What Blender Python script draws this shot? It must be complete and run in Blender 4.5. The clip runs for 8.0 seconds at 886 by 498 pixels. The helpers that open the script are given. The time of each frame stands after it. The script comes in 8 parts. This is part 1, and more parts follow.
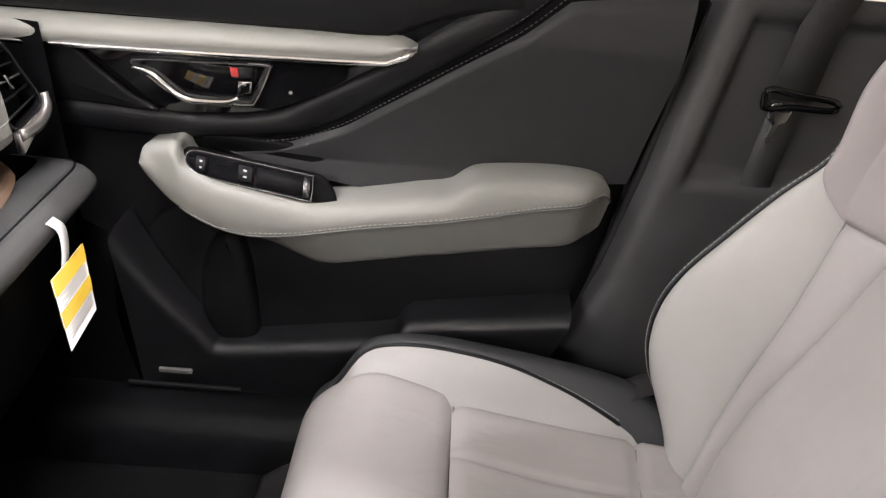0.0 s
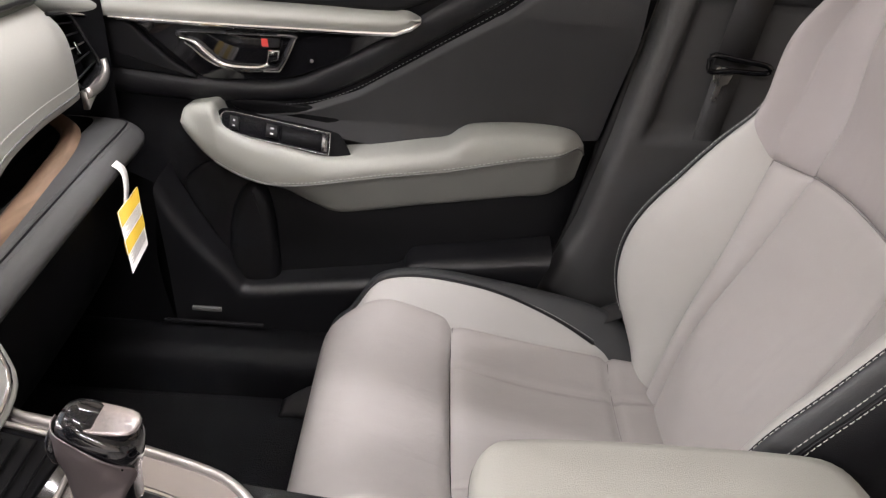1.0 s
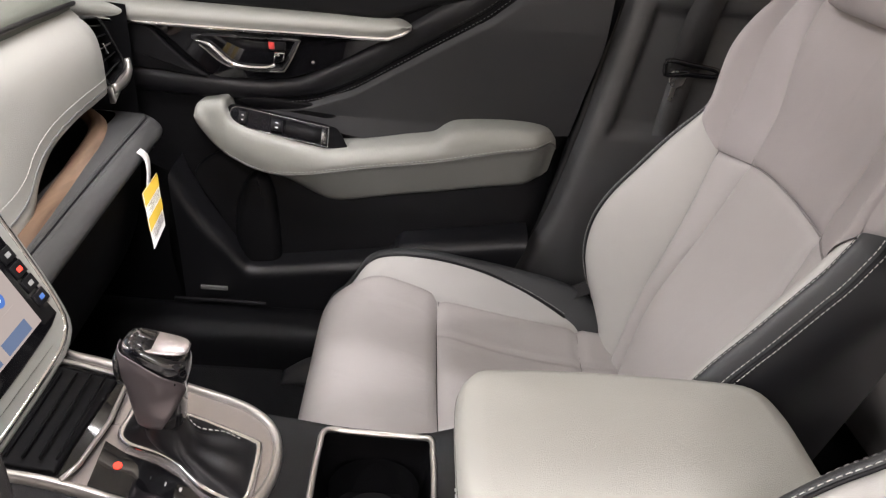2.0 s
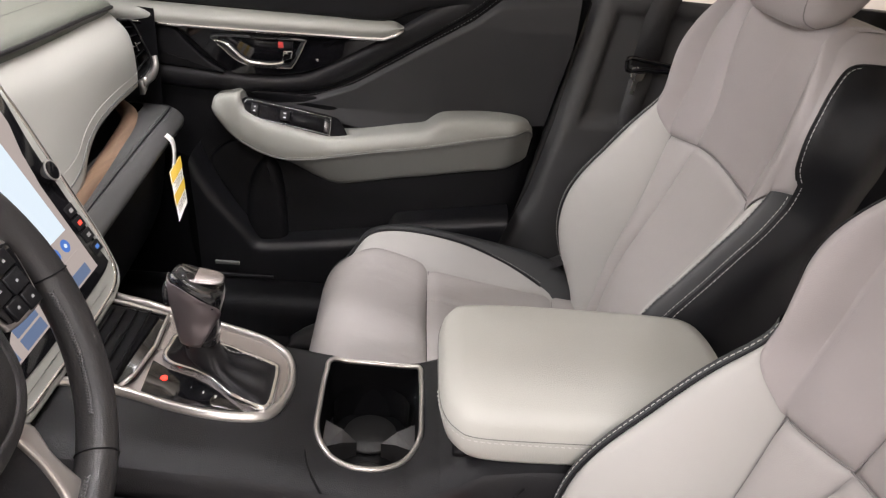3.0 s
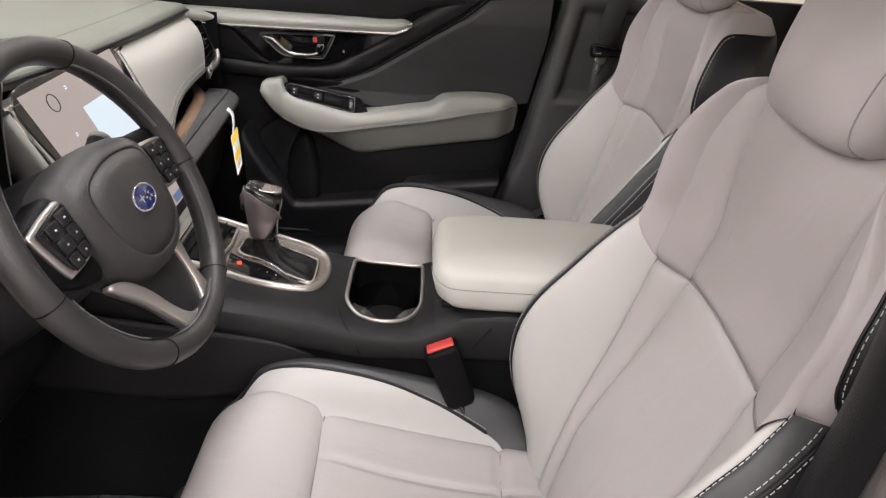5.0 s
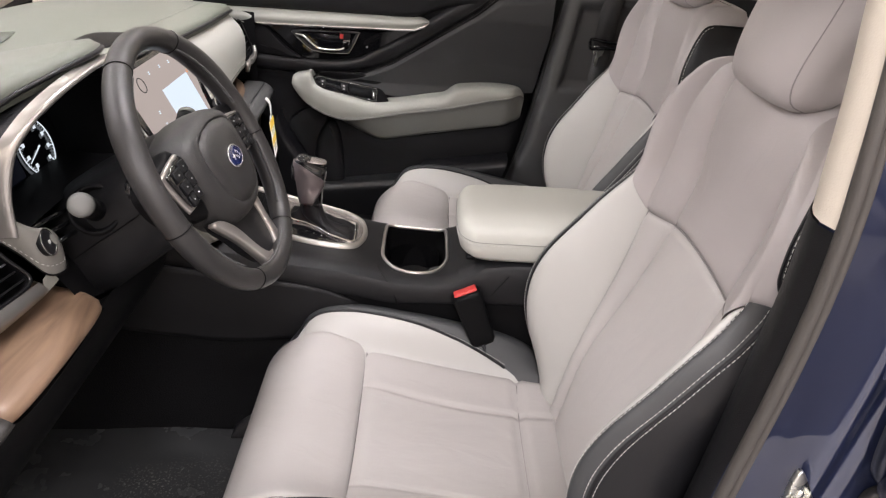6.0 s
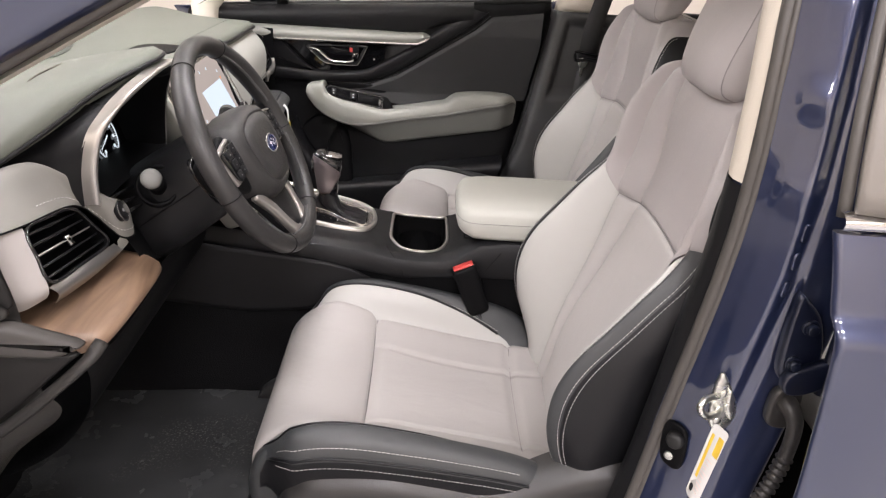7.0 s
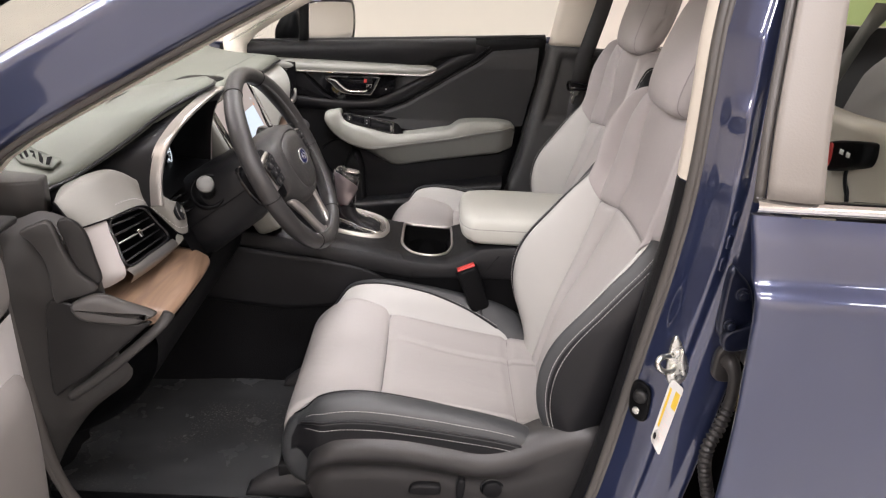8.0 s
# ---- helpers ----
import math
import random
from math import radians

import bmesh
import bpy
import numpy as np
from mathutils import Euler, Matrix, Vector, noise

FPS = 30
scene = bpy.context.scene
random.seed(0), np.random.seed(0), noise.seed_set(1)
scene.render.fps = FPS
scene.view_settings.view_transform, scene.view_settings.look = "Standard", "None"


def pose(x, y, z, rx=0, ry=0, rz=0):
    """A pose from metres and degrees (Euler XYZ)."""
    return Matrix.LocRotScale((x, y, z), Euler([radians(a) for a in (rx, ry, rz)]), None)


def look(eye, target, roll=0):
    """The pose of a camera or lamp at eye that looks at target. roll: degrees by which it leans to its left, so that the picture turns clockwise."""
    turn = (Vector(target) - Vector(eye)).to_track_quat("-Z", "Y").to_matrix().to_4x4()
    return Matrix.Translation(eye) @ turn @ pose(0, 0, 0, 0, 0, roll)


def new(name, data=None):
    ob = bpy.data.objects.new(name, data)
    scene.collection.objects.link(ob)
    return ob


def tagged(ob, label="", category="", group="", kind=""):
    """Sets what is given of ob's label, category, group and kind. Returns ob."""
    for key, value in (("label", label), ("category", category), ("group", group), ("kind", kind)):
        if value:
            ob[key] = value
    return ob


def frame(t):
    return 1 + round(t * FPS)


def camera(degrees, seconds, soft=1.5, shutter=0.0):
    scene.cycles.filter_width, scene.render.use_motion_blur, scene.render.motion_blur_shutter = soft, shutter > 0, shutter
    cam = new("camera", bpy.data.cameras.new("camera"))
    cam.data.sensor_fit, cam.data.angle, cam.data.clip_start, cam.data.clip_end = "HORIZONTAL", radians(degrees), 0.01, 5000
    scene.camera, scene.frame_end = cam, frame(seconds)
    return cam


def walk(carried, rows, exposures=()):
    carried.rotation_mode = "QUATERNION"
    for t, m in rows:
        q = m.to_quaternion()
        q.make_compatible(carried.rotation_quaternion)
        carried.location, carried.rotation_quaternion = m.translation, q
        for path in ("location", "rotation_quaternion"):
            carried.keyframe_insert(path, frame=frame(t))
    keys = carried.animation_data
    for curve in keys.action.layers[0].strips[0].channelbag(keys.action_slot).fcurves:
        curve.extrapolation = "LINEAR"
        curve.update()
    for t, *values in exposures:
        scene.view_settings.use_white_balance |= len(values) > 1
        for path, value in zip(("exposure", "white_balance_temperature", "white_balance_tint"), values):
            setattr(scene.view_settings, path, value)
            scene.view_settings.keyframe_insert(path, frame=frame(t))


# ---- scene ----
cam = camera(64.0, 8.0, 1.25)
PATH = [
    (0, (0.115, -0.153, 1.245), (0.136, 1.548, 0.193), 4.8),
    (0.5, (0.105, -0.248, 1.235), (0.15, 1.464, 0.204), 5.0),
    (1, (0.091, -0.351, 1.248), (0.163, 1.36, 0.215), 5.2),
    (1.5, (0.072, -0.427, 1.263), (0.179, 1.289, 0.242), 5.7),
    (2.8, (0.093, -0.625, 1.292), (0.223, 1.112, 0.309), 6.3),
    (3, (0.086, -0.67, 1.298), (0.22, 1.068, 0.319), 6.2),
    (3.5, (0.081, -0.778, 1.306), (0.208, 0.966, 0.336), 5.8),
    (4, (0.082, -0.859, 1.312), (0.199, 0.892, 0.352), 5.4),
    (4.5, (0.104, -0.931, 1.316), (0.204, 0.825, 0.363), 5.1),
    (4.7, (0.123, -0.98, 1.322), (0.2, 0.779, 0.374), 5.0),
    (5.8, (0.087, -1.224, 1.34), (0.161, 0.544, 0.406), 4.3),
    (6, (0.071, -1.263, 1.346), (0.147, 0.505, 0.414), 4.3),
    (6.5, (0.062, -1.35, 1.356), (0.141, 0.426, 0.44), 4.2),
    (7, (0.064, -1.478, 1.367), (0.14, 0.314, 0.482), 4.1),
    (7.5, (0.062, -1.591, 1.384), (0.126, 0.221, 0.538), 3.8),
    (8, (0.062, -1.695, 1.396), (0.116, 0.135, 0.592), 3.7),
]
EXPOSURES = [(0.0, 0.18), (0.5, 0.11), (1.5, 0.10), (3.0, -0.04), (4.5, -0.10), (6.0, -0.04), (8.0, 0.0)]
walk(cam, [(t, look(eye, target, roll)) for t, eye, target, roll in PATH], EXPOSURES)

# ---- world and light ----
world = bpy.data.worlds.new("world")
scene.world = world
world.use_nodes = True
world.node_tree.nodes["Background"].inputs[0].default_value = (1.0, 0.97, 0.93, 1)
world.node_tree.nodes["Background"].inputs[1].default_value = 0.03


# ---- small tools ----
def thing(name, at, label, category, group="", kind=""):
    """An empty at the base of a thing, which parents its parts."""
    ob = new(name)
    ob.empty_display_size = 0.05
    ob.location = at
    return tagged(ob, label, category, group, kind)


def part(name, bm, material, parent=None, label="", smooth=True):
    """Links a bmesh, in world coordinates, as one mesh under a thing or a part."""
    me = bpy.data.meshes.new(name)
    bmesh.ops.recalc_face_normals(bm, faces=bm.faces)
    for f in bm.faces:
        f.smooth = smooth
    bm.to_mesh(me)
    bm.free()
    me.materials.append(material)
    ob = new(name, me)
    if parent is not None:
        ob.parent = parent
        base = Vector((0, 0, 0)) if parent.data is not None else parent.location
        ob.matrix_parent_inverse = Matrix.Translation(-base)
    if label:
        ob["label"] = label
    return ob


def struct(name, bm, material, label, category, smooth=False):
    return tagged(part(name, bm, material, None, "", smooth), label, category, "", "structure")


def lerp(a, b, t):
    return a + (b - a) * t


def sstep(t):
    t = min(1.0, max(0.0, t))
    return t * t * (3 - 2 * t)


def table(rows, x):
    """A smooth value from rows of (x, value)."""
    if x <= rows[0][0]:
        return rows[0][1]
    for (x0, v0), (x1, v1) in zip(rows, rows[1:]):
        if x <= x1:
            return lerp(v0, v1, (x - x0) / (x1 - x0))
    return rows[-1][1]


def flow(rows, x):
    """As table(), but with smooth slopes."""
    if x <= rows[0][0]:
        return rows[0][1]
    if x >= rows[-1][0]:
        return rows[-1][1]
    i = next(k for k in range(len(rows) - 1) if x <= rows[k + 1][0])
    (x0, v0), (x1, v1) = rows[i], rows[i + 1]
    xa, va = rows[max(i - 1, 0)]
    xb, vb_ = rows[min(i + 2, len(rows) - 1)]
    h, t = x1 - x0, (x - x0) / (x1 - x0)
    m0, m1 = (v1 - va) / max(x1 - xa, 1e-9) * h, (vb_ - v0) / max(xb - x0, 1e-9) * h
    return (2 * t ** 3 - 3 * t * t + 1) * v0 + (t ** 3 - 2 * t * t + t) * m0 + (3 * t * t - 2 * t ** 3) * v1 + (t ** 3 - t * t) * m1


def curve(pts, n, closed=False):
    """n points along a Catmull-Rom curve through pts, evenly spaced."""
    p = [Vector(q) for q in pts]
    m = len(p)
    out = []
    spans = m if closed else m - 1
    fine = max(6, 4 * n // spans)
    for i in range(spans):
        if closed:
            a, b, c, d = p[i - 1], p[i], p[(i + 1) % m], p[(i + 2) % m]
        else:
            a, b, c, d = p[max(i - 1, 0)], p[i], p[i + 1], p[min(i + 2, m - 1)]
        for k in range(fine):
            t = k / fine
            out.append(0.5 * (2 * b + (c - a) * t + (2 * a - 5 * b + 4 * c - d) * t * t + (3 * b - a - 3 * c + d) * t ** 3))
    out.append(p[0].copy() if closed else p[-1].copy())
    acc = [0.0]
    for a, b in zip(out, out[1:]):
        acc.append(acc[-1] + (b - a).length)
    res, j = [], 0
    count = n if closed else n - 1
    for i in range(n):
        want = acc[-1] * i / count
        while j < len(acc) - 2 and acc[j + 1] < want:
            j += 1
        span = acc[j + 1] - acc[j]
        res.append(out[j].lerp(out[j + 1], (want - acc[j]) / span if span > 1e-9 else 0))
    return res


def grid(rows, bm=None, wrap=False, caps=False):
    """A sheet of quads through rows of points."""
    bm = bm or bmesh.new()
    vs = [[bm.verts.new(p) for p in row] for row in rows]
    for a, b in zip(vs, vs[1:]):
        n = len(a)
        for i in range(n if wrap else n - 1):
            j = (i + 1) % n
            bm.faces.new((a[i], a[j], b[j], b[i]))
    if caps:
        bm.faces.new(vs[0])
        bm.faces.new(vs[-1])
    return bm


def thick(bm, depth):
    """Gives a sheet a thickness."""
    bmesh.ops.recalc_face_normals(bm, faces=bm.faces)
    bmesh.ops.solidify(bm, geom=bm.faces[:], thickness=depth)
    return bm


def weld(bm, d=0.0002):
    bmesh.ops.remove_doubles(bm, verts=bm.verts, dist=d)
    return bm


def tube(pts, radius, sides=10, closed=False, bm=None, flat=1.0, up=(0, 0, 1)):
    """A round (or flattened) bar along points; radius: a number or one for each point."""
    bm = bm or bmesh.new()
    n = len(pts)
    rows = []
    for i, p in enumerate(pts):
        a = pts[i - 1] if (i or closed) else pts[0]
        b = pts[(i + 1) % n] if (i < n - 1 or closed) else pts[-1]
        d = (Vector(b) - Vector(a)).normalized()
        s = d.cross(Vector(up))
        s = s.normalized() if s.length > 1e-4 else d.orthogonal().normalized()
        w = s.cross(d)
        r = radius[i] if isinstance(radius, (list, tuple)) else radius
        rows.append([Vector(p) + s * math.cos(2 * math.pi * k / sides) * r + w * math.sin(2 * math.pi * k / sides) * r * flat for k in range(sides)])
    if closed:
        rows.append(rows[0])
        grid(rows, bm, wrap=True)
        return weld(bm)
    return grid(rows, bm, wrap=True, caps=True)


def box(x0, x1, y0, y1, z0, z1, bevel=0.0, steps=2, bm=None):
    bm = bm or bmesh.new()
    made = bmesh.ops.create_cube(bm, size=1.0)["verts"]
    for v in made:
        v.co = Vector((lerp(x0, x1, v.co.x + 0.5), lerp(y0, y1, v.co.y + 0.5), lerp(z0, z1, v.co.z + 0.5)))
    if bevel:
        edges = list({e for v in made for e in v.link_edges})
        bmesh.ops.bevel(bm, geom=edges, offset=bevel, segments=steps, affect="EDGES", profile=0.5)
    return bm


def pillow(outline, place, depth, edge=0.006, steps=4, crown=0.0, back=True, bm=None):
    """A plate with rounded rim. outline: 2D points; place(u, v, d): world point, d the height above the base."""
    bm = bm or bmesh.new()
    pts = [Vector((p[0], p[1])) for p in outline]
    area = sum(a.x * b.y - b.x * a.y for a, b in zip(pts, pts[1:] + pts[:1]))
    if area < 0:
        pts.reverse()
    n = len(pts)
    inw = []
    for i in range(n):
        d = (pts[(i + 1) % n] - pts[i - 1])
        d = d.normalized() if d.length > 1e-9 else Vector((1, 0))
        inw.append(Vector((-d.y, d.x)))
    rings = [[(p.x, p.y, 0.0) for p in pts]]
    for k in range(steps + 1):
        a = math.pi / 2 * k / steps
        off, h = edge * (1 - math.cos(a)), depth - edge + edge * math.sin(a)
        rings.append([((p + q * off).x, (p + q * off).y, h) for p, q in zip(pts, inw)])
    vs = [[bm.verts.new((u, v, d)) for u, v, d in ring] for ring in rings]
    for a, b in zip(vs, vs[1:]):
        for i in range(n):
            j = (i + 1) % n
            bm.faces.new((a[i], a[j], b[j], b[i]))
    if crown:
        c = (sum(r[0] for r in rings[-1]) / n, sum(r[1] for r in rings[-1]) / n)
        for f in (0.12, 0.3, 0.55, 0.8):
            vs.append([bm.verts.new((lerp(u, c[0], f), lerp(v, c[1], f), depth + crown * math.sin(f * math.pi / 2))) for u, v, d in rings[-1]])
            for i in range(n):
                j = (i + 1) % n
                bm.faces.new((vs[-2][i], vs[-2][j], vs[-1][j], vs[-1][i]))
    bm.faces.new(vs[-1])
    allv = [v for r in vs for v in r]
    if back:
        bm.faces.new(list(reversed(vs[0])))
    for v in set(allv):
        v.co = place(v.co.x, v.co.y, v.co.z)
    return bm


def disc(center, axis, r, depth, bevel=0.002, sides=32, bm=None):
    """A short bevelled cylinder that rises from center along axis."""
    axis = Vector(axis).normalized()
    s = axis.orthogonal().normalized()
    w = axis.cross(s)
    c = Vector(center)
    rows = []
    for rr, h in ((r, 0), (r, depth - bevel), (r - bevel * 0.3, depth - bevel * 0.3), (r - bevel, depth)):
        rows.append([c + axis * h + (s * math.cos(2 * math.pi * k / sides) + w * math.sin(2 * math.pi * k / sides)) * rr for k in range(sides)])
    return grid(rows, bm, wrap=True, caps=True)


def stitches(pts, normal, length=0.0042, gap=0.0032, r=0.00042):
    """A row of short thread stitches along points, lifted off the leather along normal."""
    bm = bmesh.new()
    pts = [Vector(p) for p in pts]
    total = sum((b - a).length for a, b in zip(pts, pts[1:]))
    fine = curve(pts, max(2, int(total / 0.0012)))
    k, per = 0, max(2, round((length + gap) / 0.0012))
    on = max(1, round(length / 0.0012))
    nv = Vector(normal)
    while k + on < len(fine):
        a, b = fine[k] + nv * r, fine[k + on] + nv * r
        tube([a - nv * r * 0.8, a.lerp(b, 0.25), a.lerp(b, 0.75), b - nv * r * 0.8], r, 5, bm=bm)
        k += per
    return bm


def smooth_xy(pts, n=60):
    return [(w.x, w.y) for w in curve([(a, b, 0) for a, b in pts], n, True)]


# ---- materials ----
def surface(name, color, rough=0.5, metal=0.0, grain=0.0, scale=400.0, vary=0.06, spec=0.5, patch=6.0, coat=0.0):
    """A plain painted, moulded or leather surface: fine grain, patches of wear and uneven gloss."""
    m = bpy.data.materials.new(name)
    m.use_nodes = True
    nt = m.node_tree
    b = nt.nodes["Principled BSDF"]
    b.inputs["Roughness"].default_value = rough
    b.inputs["Metallic"].default_value = metal
    b.inputs["Specular IOR Level"].default_value = spec
    b.inputs["Coat Weight"].default_value = coat
    b.inputs["Coat Roughness"].default_value = 0.04
    co = nt.nodes.new("ShaderNodeTexCoord")
    big = nt.nodes.new("ShaderNodeTexNoise")
    big.inputs["Scale"].default_value = patch
    big.inputs["Detail"].default_value = 5
    nt.links.new(co.outputs["Object"], big.inputs["Vector"])
    mix = nt.nodes.new("ShaderNodeMix")
    mix.data_type = "RGBA"
    mix.inputs["A"].default_value = (*[c * (1 - vary) for c in color], 1)
    mix.inputs["B"].default_value = (*[min(1, c * (1 + vary)) for c in color], 1)
    nt.links.new(big.outputs["Fac"], mix.inputs["Factor"])
    nt.links.new(mix.outputs["Result"], b.inputs["Base Color"])
    rr = nt.nodes.new("ShaderNodeMapRange")
    rr.inputs["To Min"].default_value = max(0.02, rough - 0.06)
    rr.inputs["To Max"].default_value = min(1, rough + 0.06)
    nt.links.new(big.outputs["Fac"], rr.inputs["Value"])
    nt.links.new(rr.outputs["Result"], b.inputs["Roughness"])
    if grain:
        cell = nt.nodes.new("ShaderNodeTexVoronoi")
        cell.inputs["Scale"].default_value = scale
        nt.links.new(co.outputs["Object"], cell.inputs["Vector"])
        fine = nt.nodes.new("ShaderNodeTexNoise")
        fine.inputs["Scale"].default_value = scale * 2.3
        nt.links.new(co.outputs["Object"], fine.inputs["Vector"])
        add = nt.nodes.new("ShaderNodeMath")
        nt.links.new(cell.outputs["Distance"], add.inputs[0])
        nt.links.new(fine.outputs["Fac"], add.inputs[1])
        bump = nt.nodes.new("ShaderNodeBump")
        bump.inputs["Strength"].default_value = grain
        bump.inputs["Distance"].default_value = 0.0006
        nt.links.new(add.outputs["Value"], bump.inputs["Height"])
        nt.links.new(bump.outputs["Normal"], b.inputs["Normal"])
    return m


def glowing(name, color, strength):
    m = bpy.data.materials.new(name)
    m.use_nodes = True
    b = m.node_tree.nodes["Principled BSDF"]
    b.inputs["Base Color"].default_value = (0.01, 0.01, 0.01, 1)
    b.inputs["Roughness"].default_value = 0.3
    b.inputs["Specular IOR Level"].default_value = 0.12
    b.inputs["Emission Color"].default_value = (*color, 1)
    b.inputs["Emission Strength"].default_value = strength
    return m


def clear(name, color=(0.92, 0.96, 0.94), rough=0.0):
    m = bpy.data.materials.new(name)
    m.use_nodes = True
    b = m.node_tree.nodes["Principled BSDF"]
    b.inputs["Base Color"].default_value = (*color, 1)
    b.inputs["Roughness"].default_value = rough
    b.inputs["Transmission Weight"].default_value = 1.0
    b.inputs["IOR"].default_value = 1.02
    return m


def wood(name):
    m = surface(name, (0.26, 0.16, 0.10), 0.42, 0, 0.0, spec=0.4)
    nt = m.node_tree
    b = nt.nodes["Principled BSDF"]
    co = nt.nodes.new("ShaderNodeTexCoord")
    mp = nt.nodes.new("ShaderNodeMapping")
    mp.inputs["Scale"].default_value = (14, 2.2, 14)
    nt.links.new(co.outputs["Object"], mp.inputs["Vector"])
    n1 = nt.nodes.new("ShaderNodeTexNoise")
    n1.inputs["Scale"].default_value = 2.2
    n1.inputs["Detail"].default_value = 8
    n1.inputs["Distortion"].default_value = 1.2
    nt.links.new(mp.outputs["Vector"], n1.inputs["Vector"])
    ramp = nt.nodes.new("ShaderNodeValToRGB")
    el = ramp.color_ramp.elements
    el[0].position, el[0].color = 0.3, (0.10, 0.062, 0.040, 1)
    el[1].position, el[1].color = 0.7, (0.225, 0.148, 0.098, 1)
    mid = el.new(0.5)
    mid.color = (0.165, 0.105, 0.068, 1)
    nt.links.new(n1.outputs["Fac"], ramp.inputs["Fac"])
    nt.links.new(ramp.outputs["Color"], b.inputs["Base Color"])
    bump = nt.nodes.new("ShaderNodeBump")
    bump.inputs["Strength"].default_value = 0.15
    bump.inputs["Distance"].default_value = 0.001
    nt.links.new(n1.outputs["Fac"], bump.inputs["Height"])
    nt.links.new(bump.outputs["Normal"], b.inputs["Normal"])
    return m


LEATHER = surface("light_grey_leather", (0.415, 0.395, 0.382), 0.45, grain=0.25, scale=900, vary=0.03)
# seat leather darkened for shoulders and headrest, standing in for the roof's shade
LEATHER_S = surface("shaded_grey_shoulder_leather", (0.355, 0.328, 0.322), 0.46, grain=0.25, scale=900, vary=0.03)
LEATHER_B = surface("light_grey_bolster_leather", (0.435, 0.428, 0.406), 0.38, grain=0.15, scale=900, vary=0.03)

LEATHER_C = surface("light_grey_cushion_leather", (0.425, 0.418, 0.400), 0.40, grain=0.15, scale=900, vary=0.03)


def creased(m):
    """Soft, shallow folds in stretched leather."""
    nt = m.node_tree
    b = nt.nodes["Principled BSDF"]
    fine = b.inputs["Normal"].links[0].from_node
    co = nt.nodes.new("ShaderNodeTexCoord")
    mp = nt.nodes.new("ShaderNodeMapping")
    mp.inputs["Scale"].default_value = (11, 20, 11)
    n1 = nt.nodes.new("ShaderNodeTexNoise")
    n1.inputs["Scale"].default_value, n1.inputs["Detail"].default_value, n1.inputs["Distortion"].default_value = 1.0, 3, 0.6
    nt.links.new(co.outputs["Object"], mp.inputs["Vector"])
    nt.links.new(mp.outputs["Vector"], n1.inputs["Vector"])
    bump = nt.nodes.new("ShaderNodeBump")
    bump.inputs["Strength"].default_value, bump.inputs["Distance"].default_value = 0.35, 0.006
    nt.links.new(n1.outputs["Fac"], bump.inputs["Height"])
    nt.links.new(bump.outputs["Normal"], fine.inputs["Normal"])


for m_ in (LEATHER, LEATHER_B, LEATHER_C, LEATHER_S):
    creased(m_)
SLATE = surface("slate_grey_leather", (0.043, 0.045, 0.047), 0.42, grain=0.3, scale=800)
BLACK_L = surface("black_leather", (0.009, 0.009, 0.0105), 0.42, grain=0.3, scale=800, spec=0.32)
WHEELL = surface("wheel_leather", (0.024, 0.023, 0.023), 0.40, grain=0.3, scale=800)
HUBP = surface("hub_grained_plastic", (0.030, 0.029, 0.029), 0.46, grain=0.35, scale=700, spec=0.4)
BLACK = surface("black_plastic", (0.004, 0.004, 0.0045), 0.5, grain=0.3, scale=700, spec=0.10)
COVER = surface("grained_charcoal_cover", (0.030, 0.029, 0.029), 0.33, grain=0.3, scale=700)
CHAR = surface("charcoal_plastic", (0.0095, 0.0095, 0.0105), 0.46, grain=0.35, scale=700, spec=0.22)
TAUPE = surface("taupe_charcoal_plastic", (0.036, 0.034, 0.032), 0.45, grain=0.35, scale=700, spec=0.4)
GREYP = surface("grey_green_soft_plastic", (0.118, 0.126, 0.106), 0.5, grain=0.35, scale=600, spec=0.35)
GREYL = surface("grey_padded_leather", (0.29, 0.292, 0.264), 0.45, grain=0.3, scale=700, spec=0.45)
# padding leather lightened for the lid: light falling on its top is in the colour
LIDL = surface("lit_grey_lid_leather", (0.45, 0.45, 0.41), 0.54, grain=0.3, scale=700, spec=0.45)
# armrest leather darkened: the apron's downward shade is put into the colour
GREYA = surface("shaded_grey_apron_leather", (0.175, 0.176, 0.163), 0.5, grain=0.3, scale=700, spec=0.4)
# one fascia leather in two tones: passenger side painted lit, driver side shaded
PFL = surface("lit_fascia_leather", (0.415, 0.416, 0.382), 0.45, grain=0.3, scale=700, spec=0.45)
DFL = surface("shaded_driver_fascia_leather", (0.175, 0.168, 0.152), 0.45, grain=0.3, scale=700, spec=0.45)
GREYD = surface("dark_grey_padding", (0.13, 0.13, 0.124), 0.5, grain=0.3, scale=700)
SILVER = surface("satin_silver", (0.52, 0.50, 0.475), 0.30, 0.85, vary=0.03)
CHROME = surface("chrome", (0.85, 0.85, 0.86), 0.06, 1.0, vary=0.02)
PIANO = surface("gloss_black", (0.006, 0.006, 0.007), 0.06, vary=0.1, coat=0.5)
RUBBER = surface("black_rubber", (0.008, 0.008, 0.008), 0.55, grain=0.2)
SEAM = surface("seam_shadow_thread", (0.26, 0.245, 0.24), 0.8)
THREAD = surface("pale_thread", (0.55, 0.54, 0.52), 0.7)
DTHREAD = surface("grey_thread", (0.11, 0.11, 0.11), 0.7)
BLUE = surface("deep_blue_metallic_paint", (0.025, 0.0345, 0.085), 0.32, 0.55, vary=0.05, coat=1.0)
BLUE.node_tree.nodes["Principled BSDF"].inputs["Coat IOR"].default_value = 1.85
MARKG = surface("grey_printed_mark", (0.40, 0.40, 0.40), 0.6)
DARKM = surface("dark_metal", (0.20, 0.20, 0.20), 0.25, 0.9)
